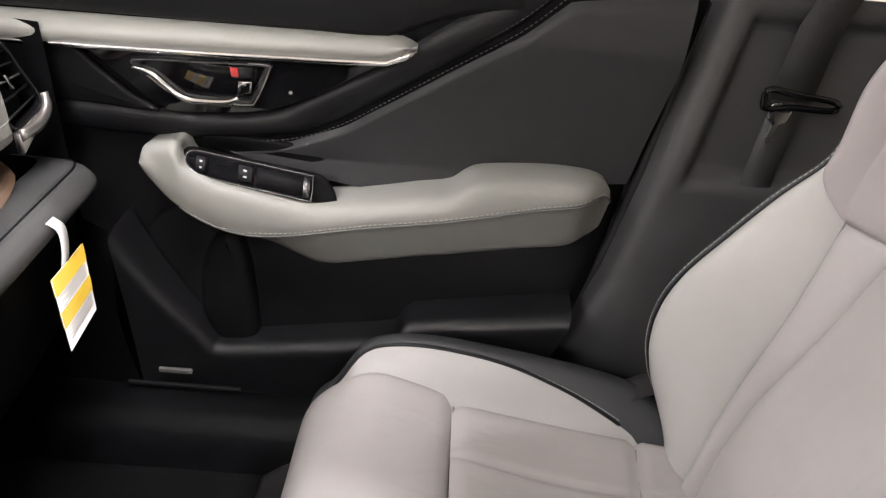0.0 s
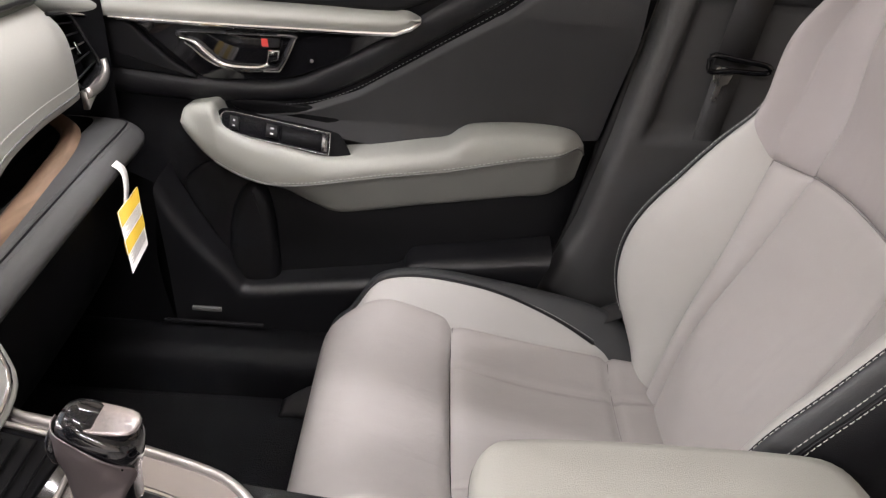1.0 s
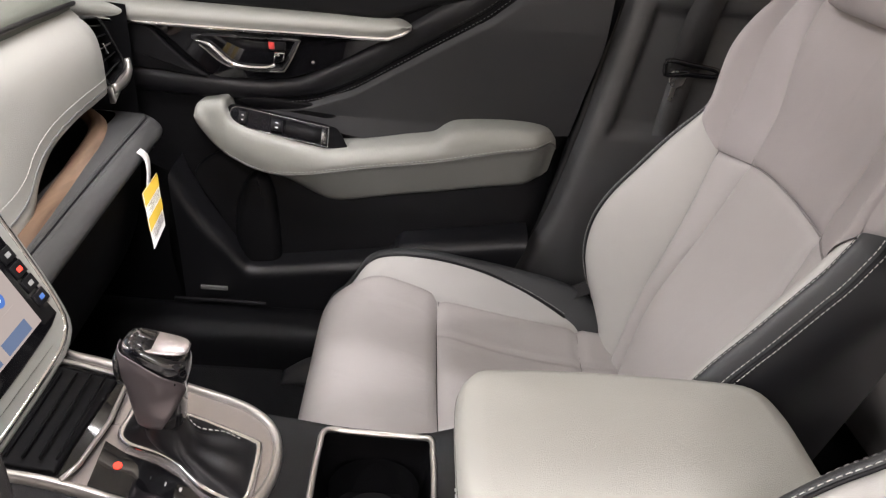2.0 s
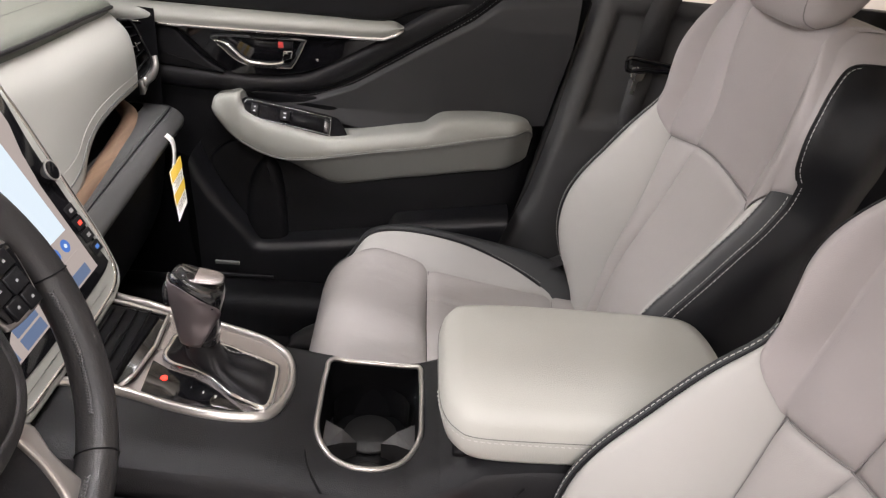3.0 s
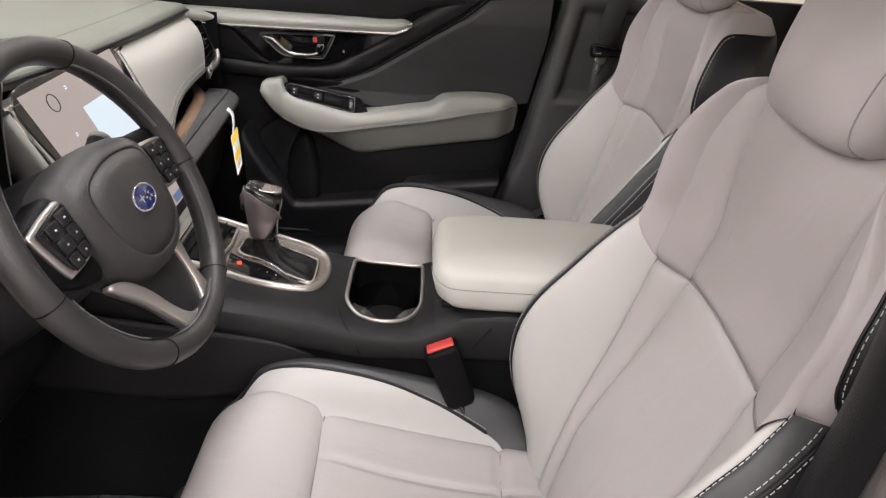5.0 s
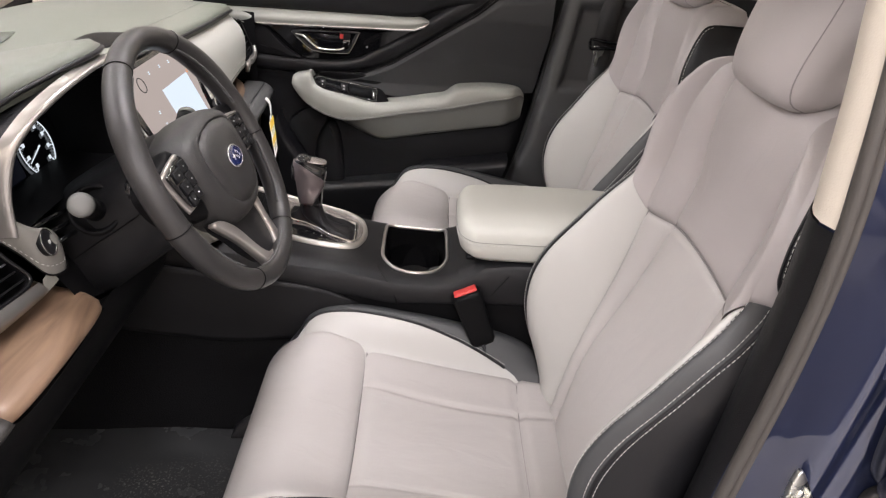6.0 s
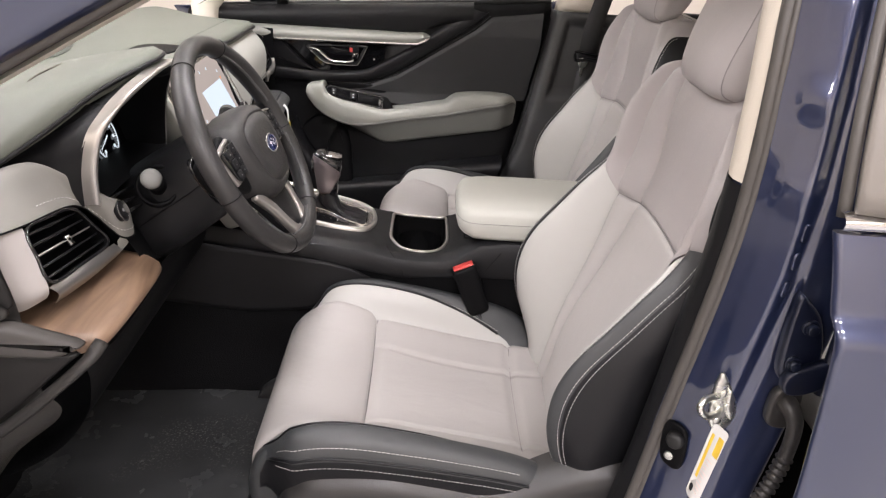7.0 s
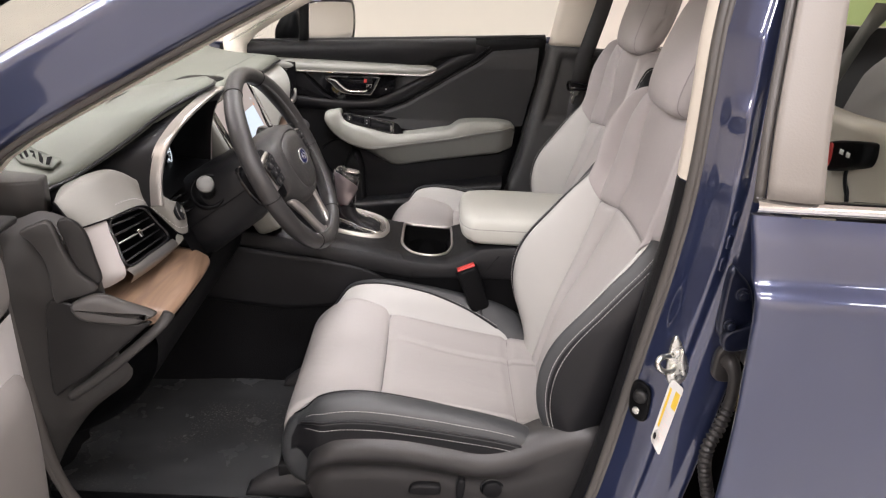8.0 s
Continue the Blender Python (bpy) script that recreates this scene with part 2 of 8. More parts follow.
SEALR = surface("taupe_grey_rubber", (0.068, 0.062, 0.057), 0.42, grain=0.2)
BEIGE = surface("beige_trim", (0.70, 0.64, 0.55), 0.6, grain=0.2)
CARPET = surface("black_carpet", (0.0045, 0.0045, 0.005), 0.95, grain=1.0, scale=350, vary=0.25, spec=0.12)
WOOD = wood("brown_wood")
GLASS = clear("clear_glass")
RED = surface("red_plastic", (0.55, 0.05, 0.045), 0.4)
REDLENS = glowing("red_indicator", (1.0, 0.05, 0.03), 3.0)
WALLP = surface("cream_wall_paint", (0.80, 0.74, 0.66), 0.8, vary=0.02, patch=0.7)
GROUNDP = surface("grey_floor_paint", (0.33, 0.32, 0.31), 0.45, vary=0.1, patch=1.5)
WHITE = surface("white_card", (0.82, 0.81, 0.79), 0.6)
YELLOW = surface("yellow_print", (0.60, 0.40, 0.035), 0.5)
STEEL = surface("zinc_plated_steel", (0.80, 0.80, 0.76), 0.28, 1.0, vary=0.08, patch=60)
LAMP_W = 90

# ---- the showroom ----
struct("ground", box(-7, 8, -7, 5.2, -0.1, 0.0), GROUNDP, "smooth grey painted showroom floor", "floor")
struct("wall_north", box(-7, 8, 5.2, 5.35, 0, 3.8), WALLP, "plain cream painted showroom wall", "wall")
struct("wall_south", box(-7, 8, -7.15, -7, 0, 3.8), WALLP, "plain cream painted showroom wall", "wall")
struct("wall_west", box(-7.15, -7, -7, 5.2, 0, 3.8), WALLP, "plain cream painted showroom wall", "wall")
struct("wall_east", box(8, 8.15, -7, 5.2, 0, 3.8), WALLP, "plain cream painted showroom wall", "wall")
# added panel that supplies the green tone beyond the far rear window
BACKDROPG = surface("pale_green_backdrop", (0.42, 0.52, 0.22), 0.5, vary=0.1, patch=3)
backing = thing("wall_poster", (4.3, 5.17, 0.9), "pale yellow green panel added behind the far rear window", "poster")
part("sheet", box(3.6, 5.0, 5.165, 5.199, 0.886, 1.7, 0.004), BACKDROPG, backing)
struct("ceiling", box(-7, 8, -7, 5.2, 3.8, 3.9), WALLP, "plain pale showroom ceiling", "ceiling")
TUBE = glowing("lit_tube", (1.0, 0.96, 0.9), 6.0)
for gx in (-3.2, 0.4, 4.0):
    for gy in (-5.0, -2.6, -0.2, 2.4):
        lamp = thing("ceiling_light", (gx, gy, 3.8), "long white batten ceiling light, switched on", "ceiling light", "showroom ceiling lights")
        part("housing", box(gx - 0.8, gx + 0.8, gy - 0.11, gy + 0.11, 3.755, 3.80, 0.01), WHITE, lamp)
        part("tube", box(gx - 0.76, gx + 0.76, gy - 0.08, gy + 0.08, 3.735, 3.754, 0.008), TUBE, lamp, "glowing white diffuser")
        data = bpy.data.lights.new("batten", "AREA")
        data.shape, data.size, data.size_y, data.energy, data.color = "RECTANGLE", 1.5, 0.16, LAMP_W * {-5.0: 1.9, -2.6: 0.95, -0.2: 1.05, 2.4: 0.4}[gy] * {-3.2: 1.0, 0.4: 1.05, 4.0: 0.6}[gx], (1.0, 0.945, 0.98)
        lo = new("batten_lamp", data)
        lo.location = (gx, gy, 3.73)

# ---- the car's shell ----
struct("floor_pan", box(-0.98, 1.75, -0.73, 0.73, 0.27, 0.335), CARPET, "black carpeted car floor", "car floor")
# rising toe board and bulkhead
bm = grid([[(x, y, z) for y in (-0.73, 0.73)] for x, z in ((-0.62, 0.336), (-0.78, 0.37), (-0.93, 0.52), (-0.97, 0.75), (-0.99, 1.0))])
struct("bulkhead", thick(bm, -0.03), CARPET, "black carpeted toe board and bulkhead", "bulkhead", True)


def sheet(name, rows, mat, label, category, depth=0.01, smooth=True):
    return struct(name, thick(grid(rows), depth), mat, label, category, smooth)


# roof: outer skin and lining
def roof_z(x, y):
    return 1.60 - 0.05 * (y / 0.6) ** 2 - 0.035 * ((x - 0.7) / 0.9) ** 2


rx = [0.05 + 0.1 * i for i in range(20)]
ry = [-0.6 + 0.1 * i for i in range(13)]
sheet("roof", [[(x, y, roof_z(x, y) + 0.03) for y in ry] for x in rx], BLUE, "deep blue painted car roof", "roof", 0.008)
sheet("headliner", [[(x, y * 0.98, roof_z(x, y)) for y in ry] for x in rx], BEIGE, "pale beige fabric roof lining", "roof lining", 0.01)
sheet("windshield", [[(lerp(-1.0, 0.05, t), y * lerp(1.18, 1, t), lerp(1.0, roof_z(0.05, y) + 0.02, t) + 0.05 * math.sin(math.pi * t)) for y in ry] for t in [i / 10 for i in range(11)]],
      GLASS, "clear curved windshield", "windshield", 0.004)
bpy.data.objects["windshield"].visible_shadow = False

# ---- front seats ----
def front_seat(name, label, at, recline, near_side, seam_x):
    """A leather front seat; near_side: -1 or 1, the side of the door."""
    seat = thing(name, (0, 0, 0), label, "car seat", "front seats")
    # cushion centre line, rear to front
    spine = [(0.36, 0.462), (0.28, 0.470), (0.14, 0.493), (0.0, 0.522), (-0.08, 0.541), (-0.135, 0.549), (-0.172, 0.540), (-0.193, 0.512), (-0.198, 0.47), (-0.188, 0.42), (-0.165, 0.385)]
    line = curve([(x, 0, z) for x, z in spine], 60)
    seam = min(range(60), key=lambda i: abs(line[i].x - seam_x) if i < 45 else 9)

    def lift(u, x):
        return 0.045 * (abs(u) / 0.19) ** 3 * sstep((x + 0.2) / 0.12)

    def cushion(name_, i0, i1, half, mat, grooves):
        rows = []
        for i in range(i0, i1 + 1):
            p = line[i]
            t = (i - i0) / max(1, i1 - i0)
            q = line[min(i + 1, 59)] - line[max(i - 1, 0)]
            nrm = Vector((q.z, 0, -q.x)).normalized()
            if nrm.z < 0 and p.x > -0.15:
                nrm = -nrm
            row = []
            for k in range(97):
                s = 0.7 * math.sin((k / 96 - 0.5) * math.pi) + 0.3 * (k / 96 * 2 - 1)
                u = s * half
                edge_ = min(1 - abs(s), 1) * half
                sink = -0.012 * math.exp(-edge_ / 0.008) - 0.012 * math.exp(-min(t * (i1 - i0), 99) / 1.0 * 1.3) * (1 if grooves != 2 else 0.9)
                if grooves == 2:
                    sink += 0.006 * math.sin(math.pi * min(t * 1.6, 1))
                if grooves == 1:
                    sink -= 0.010 * math.exp(-(1 - t) * (i1 - i0) * 1.3)
                    fade = sstep(t / 0.1) * sstep((1 - t) / 0.02)
                    gx = 0.118 - 0.012 * math.sin(math.pi * t)
                    sink -= 0.006 * math.exp(-((abs(u) - gx) / 0.0045) ** 2) * (0.25 + 0.75 * fade)
                    sink += 0.006 * math.cos(math.pi * u / (2 * half))
                sink -= 0.007 * math.exp(-((p.x - 0.276) / 0.006) ** 2)
                row.append(p + nrm * sink + Vector((0, u, lift(u, p.x))))
            rows.append(row)
        return part(name_, grid(rows), mat, seat)

    cushion("cushion_insert", 0, seam, 0.188, LEATHER, 1)
    cushion("thigh_roll", seam, 59, 0.197, LEATHER, 2)
    # cushion bolsters: light inside, slate piping, dark outside
    RZ = [(-0.17, 0.535), (-0.145, 0.562), (-0.12, 0.598), (-0.08, 0.615), (-0.02, 0.619), (0.06, 0.609), (0.13, 0.597), (0.24, 0.572), (0.30, 0.545), (0.37, 0.49)]
    LENS = [(-0.17, 0.70), (-0.1, 0.84), (0.0, 0.86), (0.08, 0.82), (0.16, 0.66), (0.22, 0.45), (0.27, 0.2), (0.285, 0.03), (0.37, 0.03)]
    for side in (-1, 1):
        inner, outer, pip = [], [], []
        for i in range(56):
            x = -0.17 + 0.54 * i / 55
            zc = table([(-a, b) for a, b in spine[:7]], -x) if x < 0.36 else 0.462
            zc = next((lerp(b1, b0, (x - a1) / (a0 - a1)) for (a0, b0), (a1, b1) in zip(spine, spine[1:7]) if a1 <= x <= a0), 0.462 if x > 0.3 else 0.54)
            tf = sstep((x + 0.172) / 0.07)
            zr = flow(RZ, x)
            base = zc + lift(0.188, x) - 0.014
            ur = lerp(0.206, 0.236, tf)
            low = lerp(0.50, 0.40, tf)
            whole = curve([(x, side * 0.180, base - 0.004), (x, side * 0.191, base + 0.008), (x, side * lerp(0.191, ur, 0.40), lerp(base, zr, 0.62)), (x, side * lerp(0.191, ur, 0.8), lerp(base, zr, 0.95)), (x, side * ur, zr)], 33)
            cut = min(1.0, max(0.03, flow(LENS, x))) * 32
            lo, fr = int(cut), cut - int(cut)
            here = whole[lo].lerp(whole[min(lo + 1, 32)], fr)
            inner.append([whole[0].lerp(here, 0)] + [whole[int(cut * k / 16)].lerp(whole[min(int(cut * k / 16) + 1, 32)], cut * k / 16 - int(cut * k / 16)) for k in range(1, 17)])
            over = [whole[int(q)].lerp(whole[min(int(q) + 1, 32)], q - int(q)) for q in [lerp(cut, 32, k / 10) for k in range(11)]]
            drop = curve([(x, side * ur, zr), (x, side * (ur + 0.012), zr - 0.002), (x, side * (ur + 0.027), zr - 0.016), (x, side * (ur + 0.034), zr - 0.045), (x, side * (ur + 0.030), (zr + low) / 2 - 0.03), (x, side * (ur + 0.016), low)], 20)
            outer.append(over + drop[1:])
            pip.append(here + Vector((0, 0, 0.0006)))
        part("cushion_bolster", grid(inner), LEATHER_C, seat)
        facing = part("bolster_facing", grid([r[:16] for r in outer]), SLATE, seat, "slate leather facing with pale stitching")
        part("bolster_side", grid([r[15:] for r in outer]), BLACK_L, seat, "black leather bolster side")
        part("piping", tube(pip[:44], 0.0026, 6), BLACK_L, facing)
        for k in ((1, 13, 16) if side == near_side else (1,)):
            part("stitching", stitches([r[k] for r in outer[3:44]], (0, side * 0.7, 0.7), 0.0044, 0.0030, 0.00052), THREAD, facing)
        if side == near_side:
            part("welt", tube([r[14].lerp(r[15], 0.5) + Vector((0, side * 0.001, 0)) for r in outer[2:]], 0.0028, 5), BLACK_L, facing)
    for side in (-1, 1):
        cheek_ = smooth_xy([(-0.150, 0.548), (-0.178, 0.528), (-0.192, 0.495), (-0.194, 0.455), (-0.180, 0.415), (-0.150, 0.392), (-0.09, 0.392), (-0.08, 0.46), (-0.10, 0.54)], 50)
        part("front_cheek", pillow(cheek_, lambda u, v, d: Vector((u, side * (0.176 + d), v)), 0.062, 0.026, 6), SLATE, seat, "dark leather front corner")
    # underside and rails
    part("seat_pan", box(-0.13, 0.34, -0.235, 0.235, 0.37, 0.45, 0.02), BLACK, seat)
    for side in (-1, 1):
        part("seat_rail", box(-0.17, 0.36, side * 0.19 - 0.02, side * 0.19 + 0.02, 0.336, 0.372, 0.004), BLACK, seat)

    # backrest
    r = radians(recline)
    foot = Vector((0.350, 0, 0.46))
    e, n = Vector((math.sin(r), 0, math.cos(r))), Vector((-math.cos(r), 0, math.sin(r)))
    OUT = [(-0.02, 0.215), (0.0, 0.225), (0.06, 0.254), (0.12, 0.265), (0.2, 0.269), (0.35, 0.268), (0.43, 0.263), (0.48, 0.254), (0.52, 0.256), (0.56, 0.262), (0.60, 0.256), (0.64, 0.238), (0.67, 0.216), (0.695, 0.190), (0.714, 0.155)]
    RIDGE = [(0, 0.012), (0.04, 0.035), (0.075, 0.063), (0.12, 0.097), (0.17, 0.121), (0.225, 0.131), (0.28, 0.124), (0.35, 0.098), (0.41, 0.075), (0.46, 0.053), (0.49, 0.045), (0.53, 0.050), (0.58, 0.054), (0.62, 0.050), (0.65, 0.044), (0.69, 0.033), (0.71, 0.028)]
    BB = [(0, 0.112), (0.15, 0.124), (0.3, 0.120), (0.38, 0.116), (0.44, 0.112), (0.5, 0.112), (0.6, 0.124), (0.7, 0.132)]
    AA = [(0, 0.138), (0.1, 0.147), (0.2, 0.155), (0.3, 0.166), (0.38, 0.178), (0.43, 0.187), (0.5, 0.196), (0.6, 0.190), (0.7, 0.145)]

    def belly(v):
        return 0.014 * math.exp(-((v - 0.16) / 0.13) ** 2) + 0.022 * sstep((v - 0.5) / 0.15) 

    def spots(v):
        """Half profile: (u, d) at the seams, from the middle out."""
        o, rg = flow(OUT, v), flow(RIDGE, v)
        m = belly(v)
        b = min(flow(BB, v), o - 0.02)
        a = min(flow(AA, v), o - 0.012)
        c = math.sqrt(max(0.02, 1 - max(0.0, (v - 0.672) / 0.043) ** 2))
        f = lambda d: (d + 0.055) * c - 0.055
        return {"m": (0, f(m)), "b": (b, f(m + lerp(0.008, 0.0, sstep(v / 0.42)))), "a": (a, f(m * 0.7 + 0.018)), "r": (o - 0.030, f(rg)), "o": (o - 0.009, f(rg - 0.019)), "s": (o + 0.006, f(min(rg - 0.075, 0.03))), "k": (o - 0.035, f(-0.092 + 0.014 * sstep((v - 0.4) / 0.2)))}

    def at_(side, u, v, d):
        return foot + e * v + n * d + Vector((0, side * u, 0))

    def panel(name_, side, c0, c1, v0, v1, mat, puff=0.008, cols=20, rows_n=56, groove=(1, 1, 1, 1), rib=False):
        """A panel between two seams; v0, v1: functions of the way across, or numbers."""
        rows = []
        for i in range(rows_n + 1):
            w = 0.6 * (0.5 - 0.5 * math.cos(math.pi * i / rows_n)) + 0.4 * i / rows_n
            row = []
            for k in range(cols + 1):
                t = 0.6 * (0.5 - 0.5 * math.cos(math.pi * k / cols)) + 0.4 * k / cols if c0 != 'm' else math.sin(math.pi / 2 * k / cols)
                lo = v0(t) if callable(v0) else v0
                hi = v1(t) if callable(v1) else v1
                v = lerp(lo, hi, w)
                sp = spots(v)
                (u0, d0), (u1, d1) = sp[c0], sp[c1]
                u = lerp(u0, u1, t)
                span = abs(u1 - u0)
                d = lerp(d0, d1, sstep(t) * 0.5 + t * 0.5) + puff * math.sin(math.pi * t)
                if c0 == "m":
                    d = lerp(d0, d1, t * t) + puff * math.cos(math.pi * t / 2)
                len_ = hi - lo
                g = groove[0] * math.exp(-t * span / 0.005) * (c0 != "m") + groove[1] * math.exp(-(1 - t) * span / 0.005)
                g += groove[2] * math.exp(-w * len_ / 0.006) + groove[3] * math.exp(-(1 - w) * len_ / 0.006)
                d -= 0.0085 * min(g, 1.1)
                row.append(at_(side, u, v, d))
            rows.append(row)
        return rows

    def mirrored(name_, c0, c1, v0, v1, mat, **kw):
        a = panel(name_, -1, c0, c1, v0, v1, mat, **kw)
        b = panel(name_, 1, c0, c1, v0, v1, mat, **kw)
        rows = [list(reversed(p)) + q[1:] for p, q in zip(a, b)]
        return part(name_, grid(rows), mat, seat)

    VT = 0.7135
    vin = lambda t: 0.452 - 0.012 * t * t
    mirrored("back_insert", "m", "b", 0.0, vin, LEATHER, groove=(0, 1, 0, 1))
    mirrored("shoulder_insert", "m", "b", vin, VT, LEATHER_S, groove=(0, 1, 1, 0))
    for side in (-1, 1):
        one = lambda nm, c0, c1, v0, v1, mat, **kw: part(nm, grid(panel(nm, side, c0, c1, v0, v1, mat, **kw)), mat, seat)
        one("insert_border", "b", "a", 0.0, lambda t: 0.44 - 0.014 * t, LEATHER, puff=0.004, cols=8)
        vb = lambda t: 0.426 + 0.066 * t
        one("back_bolster", "a", "r", 0.0, vb, LEATHER_B, puff=0.014, groove=(1, 0.6, 0, 0.35))
        low = panel("x", side, "b", "a", lambda t: 0.44 - 0.014 * t, lambda t: VT, LEATHER, puff=0.006, cols=8, groove=(1, 0, 1, 0))
        upp = panel("x", side, "a", "r", vb, lambda t: VT, LEATHER, puff=0.018, groove=(0, 0, 0.35, 0))
        QS = [(0.52, 2.0), (0.54, 1.62), (0.57, 1.38), (0.61, 1.32), (0.64, 1.42), (0.665, 1.75), (0.682, 2.6), (0.694, 3.6), (0.70, 4.0), (0.72, 4.0)]

        def wing(v, q):
            """Round the shoulder: q = 1 at the ridge, 2 at the edge, 3 on the side, 4 at the back."""
            sp = spots(v)
            pts = [at_(side, sp[c][0], v, sp[c][1]) for c in ("a", "r", "o", "s", "k")]
            i = min(3, max(1, int(q)))
            t = q - i
            p0, p1, p2, p3 = pts[i - 1], pts[i], pts[i + 1], pts[min(i + 2, 4)]
            out_ = 0.5 * (2 * p1 + (p2 - p0) * t + (2 * p0 - 5 * p1 + 4 * p2 - p3) * t * t + (3 * p1 - p0 - 3 * p2 + p3) * t ** 3)
            return out_ if i > 1 else out_ + (p1.lerp(p2, t) - out_) * (1 - t)

        wrap = []
        for i in range(57):
            w = 0.6 * (0.5 - 0.5 * math.cos(math.pi * i / 56)) + 0.4 * i / 56
            row = []
            for k in range(25):
                t = k / 24
                vv = lerp(0.492, VT, w)
                for _ in range(3):
                    q = lerp(1.0, flow(QS, max(vv, 0.52)), t)
                    vv = lerp(0.492 + 0.014 * min(q - 1, 1) ** 0.7, VT, w)
                p = wing(vv, q)
                dip = 0.006 * math.exp(-w * 0.2 / 0.005)
                row.append(p - n * dip)
            wrap.append(row)
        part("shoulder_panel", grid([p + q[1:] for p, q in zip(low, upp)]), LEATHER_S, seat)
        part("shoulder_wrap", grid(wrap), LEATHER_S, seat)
        edge_ = panel("x", side, "r", "o", 0.0, lambda t: 0.492 + 0.014 * t ** 0.7, SLATE, puff=0.008, cols=10, groove=(0.3, 0.5, 0, 0))
        facing = part("back_edge", grid(edge_), SLATE, seat, "slate grey leather edge with pale stitching")
        part("piping", tube([row[0] for row in edge_], 0.0020, 6), BLACK_L, facing)
        part("stitching", stitches([row[2] + n * 0.0006 for row in edge_[1:]], n * 0.9, 0.0044, 0.0030, 0.00052), THREAD, facing)
        part("stitching", stitches([row[8] for row in edge_[1:]], Vector((0, side, 0)) * 0.7 + n * 0.5, 0.0044, 0.0030, 0.00055), THREAD, facing)
        part("welt", tube([row[-1] for row in edge_[1:]], 0.0024, 6), BLACK_L, facing)
        dark = []
        for i in range(71):
            v = lerp(0.0, 0.699, i / 70)
            q0 = 2.0 if v < 0.52 else flow(QS, v)
            dark.append([wing(v, lerp(q0, 4.0, k / 24)) for k in range(25)])
        sp_ = part("back_side", grid(dark), BLACK_L, seat, "black leather side")
        rim_ = [wing(v, flow(QS, v) + 0.02) for v in [lerp(0.525, 0.69, i / 40) for i in range(41)]]
        part("piping", tube(rim_, 0.0018, 6), BLACK_L, sp_)
        off_ = [wing(v, min(4.0, flow(QS, v) + 0.17)) for v in [lerp(0.525, 0.672, i / 40) for i in range(41)]]
        part("stitching", stitches(off_, Vector((0, side, 0)) * 0.8 + n * 0.4, 0.0044, 0.0030, 0.00052), THREAD, sp_)
        part("stitching", stitches([wing(0.52 * i / 30, 2.12) for i in range(1, 31)], Vector((0, side, 0)), 0.0044, 0.0030, 0.00055), THREAD, sp_)
        # top cap over the shoulders
        tops = [panel("x", side, c0, c1, 0.0, VT, LEATHER, puff=0.006, cols=6)[-1] for c0, c1 in (("m", "b"), ("b", "a"), ("a", "r"))]
        lip = [q for t_ in tops for q in t_[:-1]] + wrap[-1]
        mid = foot + e * (VT + 0.003) - n * 0.055
        part("top_cap", grid([lip, [p.lerp(Vector((mid.x, p.y * 0.8, mid.z)), 0.6) for p in lip], [Vector((mid.x, p.y * 0.6, mid.z)) for p in lip]]), LEATHER_S, seat)
        lines = []
        for nm_, c0, v0_, v1_ in (("b", "b", 0.44, 0.69), ("a", "a", 0.0, 0.426)):
            lines.append([at_(side, spots(v)[c0][0], v, spots(v)[c0][1] - 0.0078) for v in [lerp(v0_, v1_, i / 50) for i in range(51)]])
        for c0, c1, fn in (("b", "a", lambda t: 0.44 - 0.014 * t), ("a", "r", vb), ("r", "o", lambda t: 0.492 + 0.014 * t ** 0.7)):
            pts_ = panel("x", side, c0, c1, 0.0, fn, LEATHER, puff={"b": 0.004, "a": 0.014, "r": 0.010}[c0], cols=14, groove=(1, 0.6 if c0 == "a" else 1, 0, 0.35) if c0 != "r" else (0.3, 0.3, 0, 1))[-1]
            lines.append(pts_)
        for ln in lines:
            part("seam", tube([q + n * 0.0002 for q in ln], 0.0009, 5), SEAM, seat)
    part("seam", tube([q + n * 0.0004 for q in [at_(sd * 1, spots(0.44)["b"][0] * abs(j) / 12, vin(abs(j) / 12), lerp(spots(0.452)["m"][1], spots(0.44)["b"][1], (j / 12) ** 2) + 0.008 * math.cos(math.pi * abs(j) / 24) - 0.0055) for j in range(-12, 13) for sd in [(-1 if j < 0 else 1)]]], 0.0011, 5), SEAM, seat)
    kk = [(v, spots(v)["k"]) for v in [VT * i / 30 for i in range(31)]]
    part("back_shell", grid([[at_(1, lerp(-u, u, j / 8), v, d - 0.012 * math.sin(math.pi * j / 8)) for j in range(9)] for v, (u, d) in kk]), BLACK, seat, "black plastic seat back")
    # rib line on the insert, cushion seams
    cross = [line[seam] + Vector((0, 0.183 * (k / 30 * 2 - 1), lift(0.183 * (k / 30 * 2 - 1), line[seam].x) - 0.0118)) for k in range(31)]
    part("roll_seam", tube(cross, 0.0013, 5), SEAM, seat)
    zr_ = min(line, key=lambda q: abs(q.x - 0.276) + (9 if q.z < 0.46 else 0)).z
    part("rear_seam", tube([Vector((0.276, 0.175 * (k / 20 * 2 - 1), zr_ + lift(0.175 * (k / 20 * 2 - 1), 0.276) - 0.0072 + 0.006 * math.cos(math.pi * (k / 20 * 2 - 1) / 2))) for k in range(21)], 0.0009, 5), SEAM, seat)
    # headrest
    hc = foot + e * 0.795 + n * 0.022
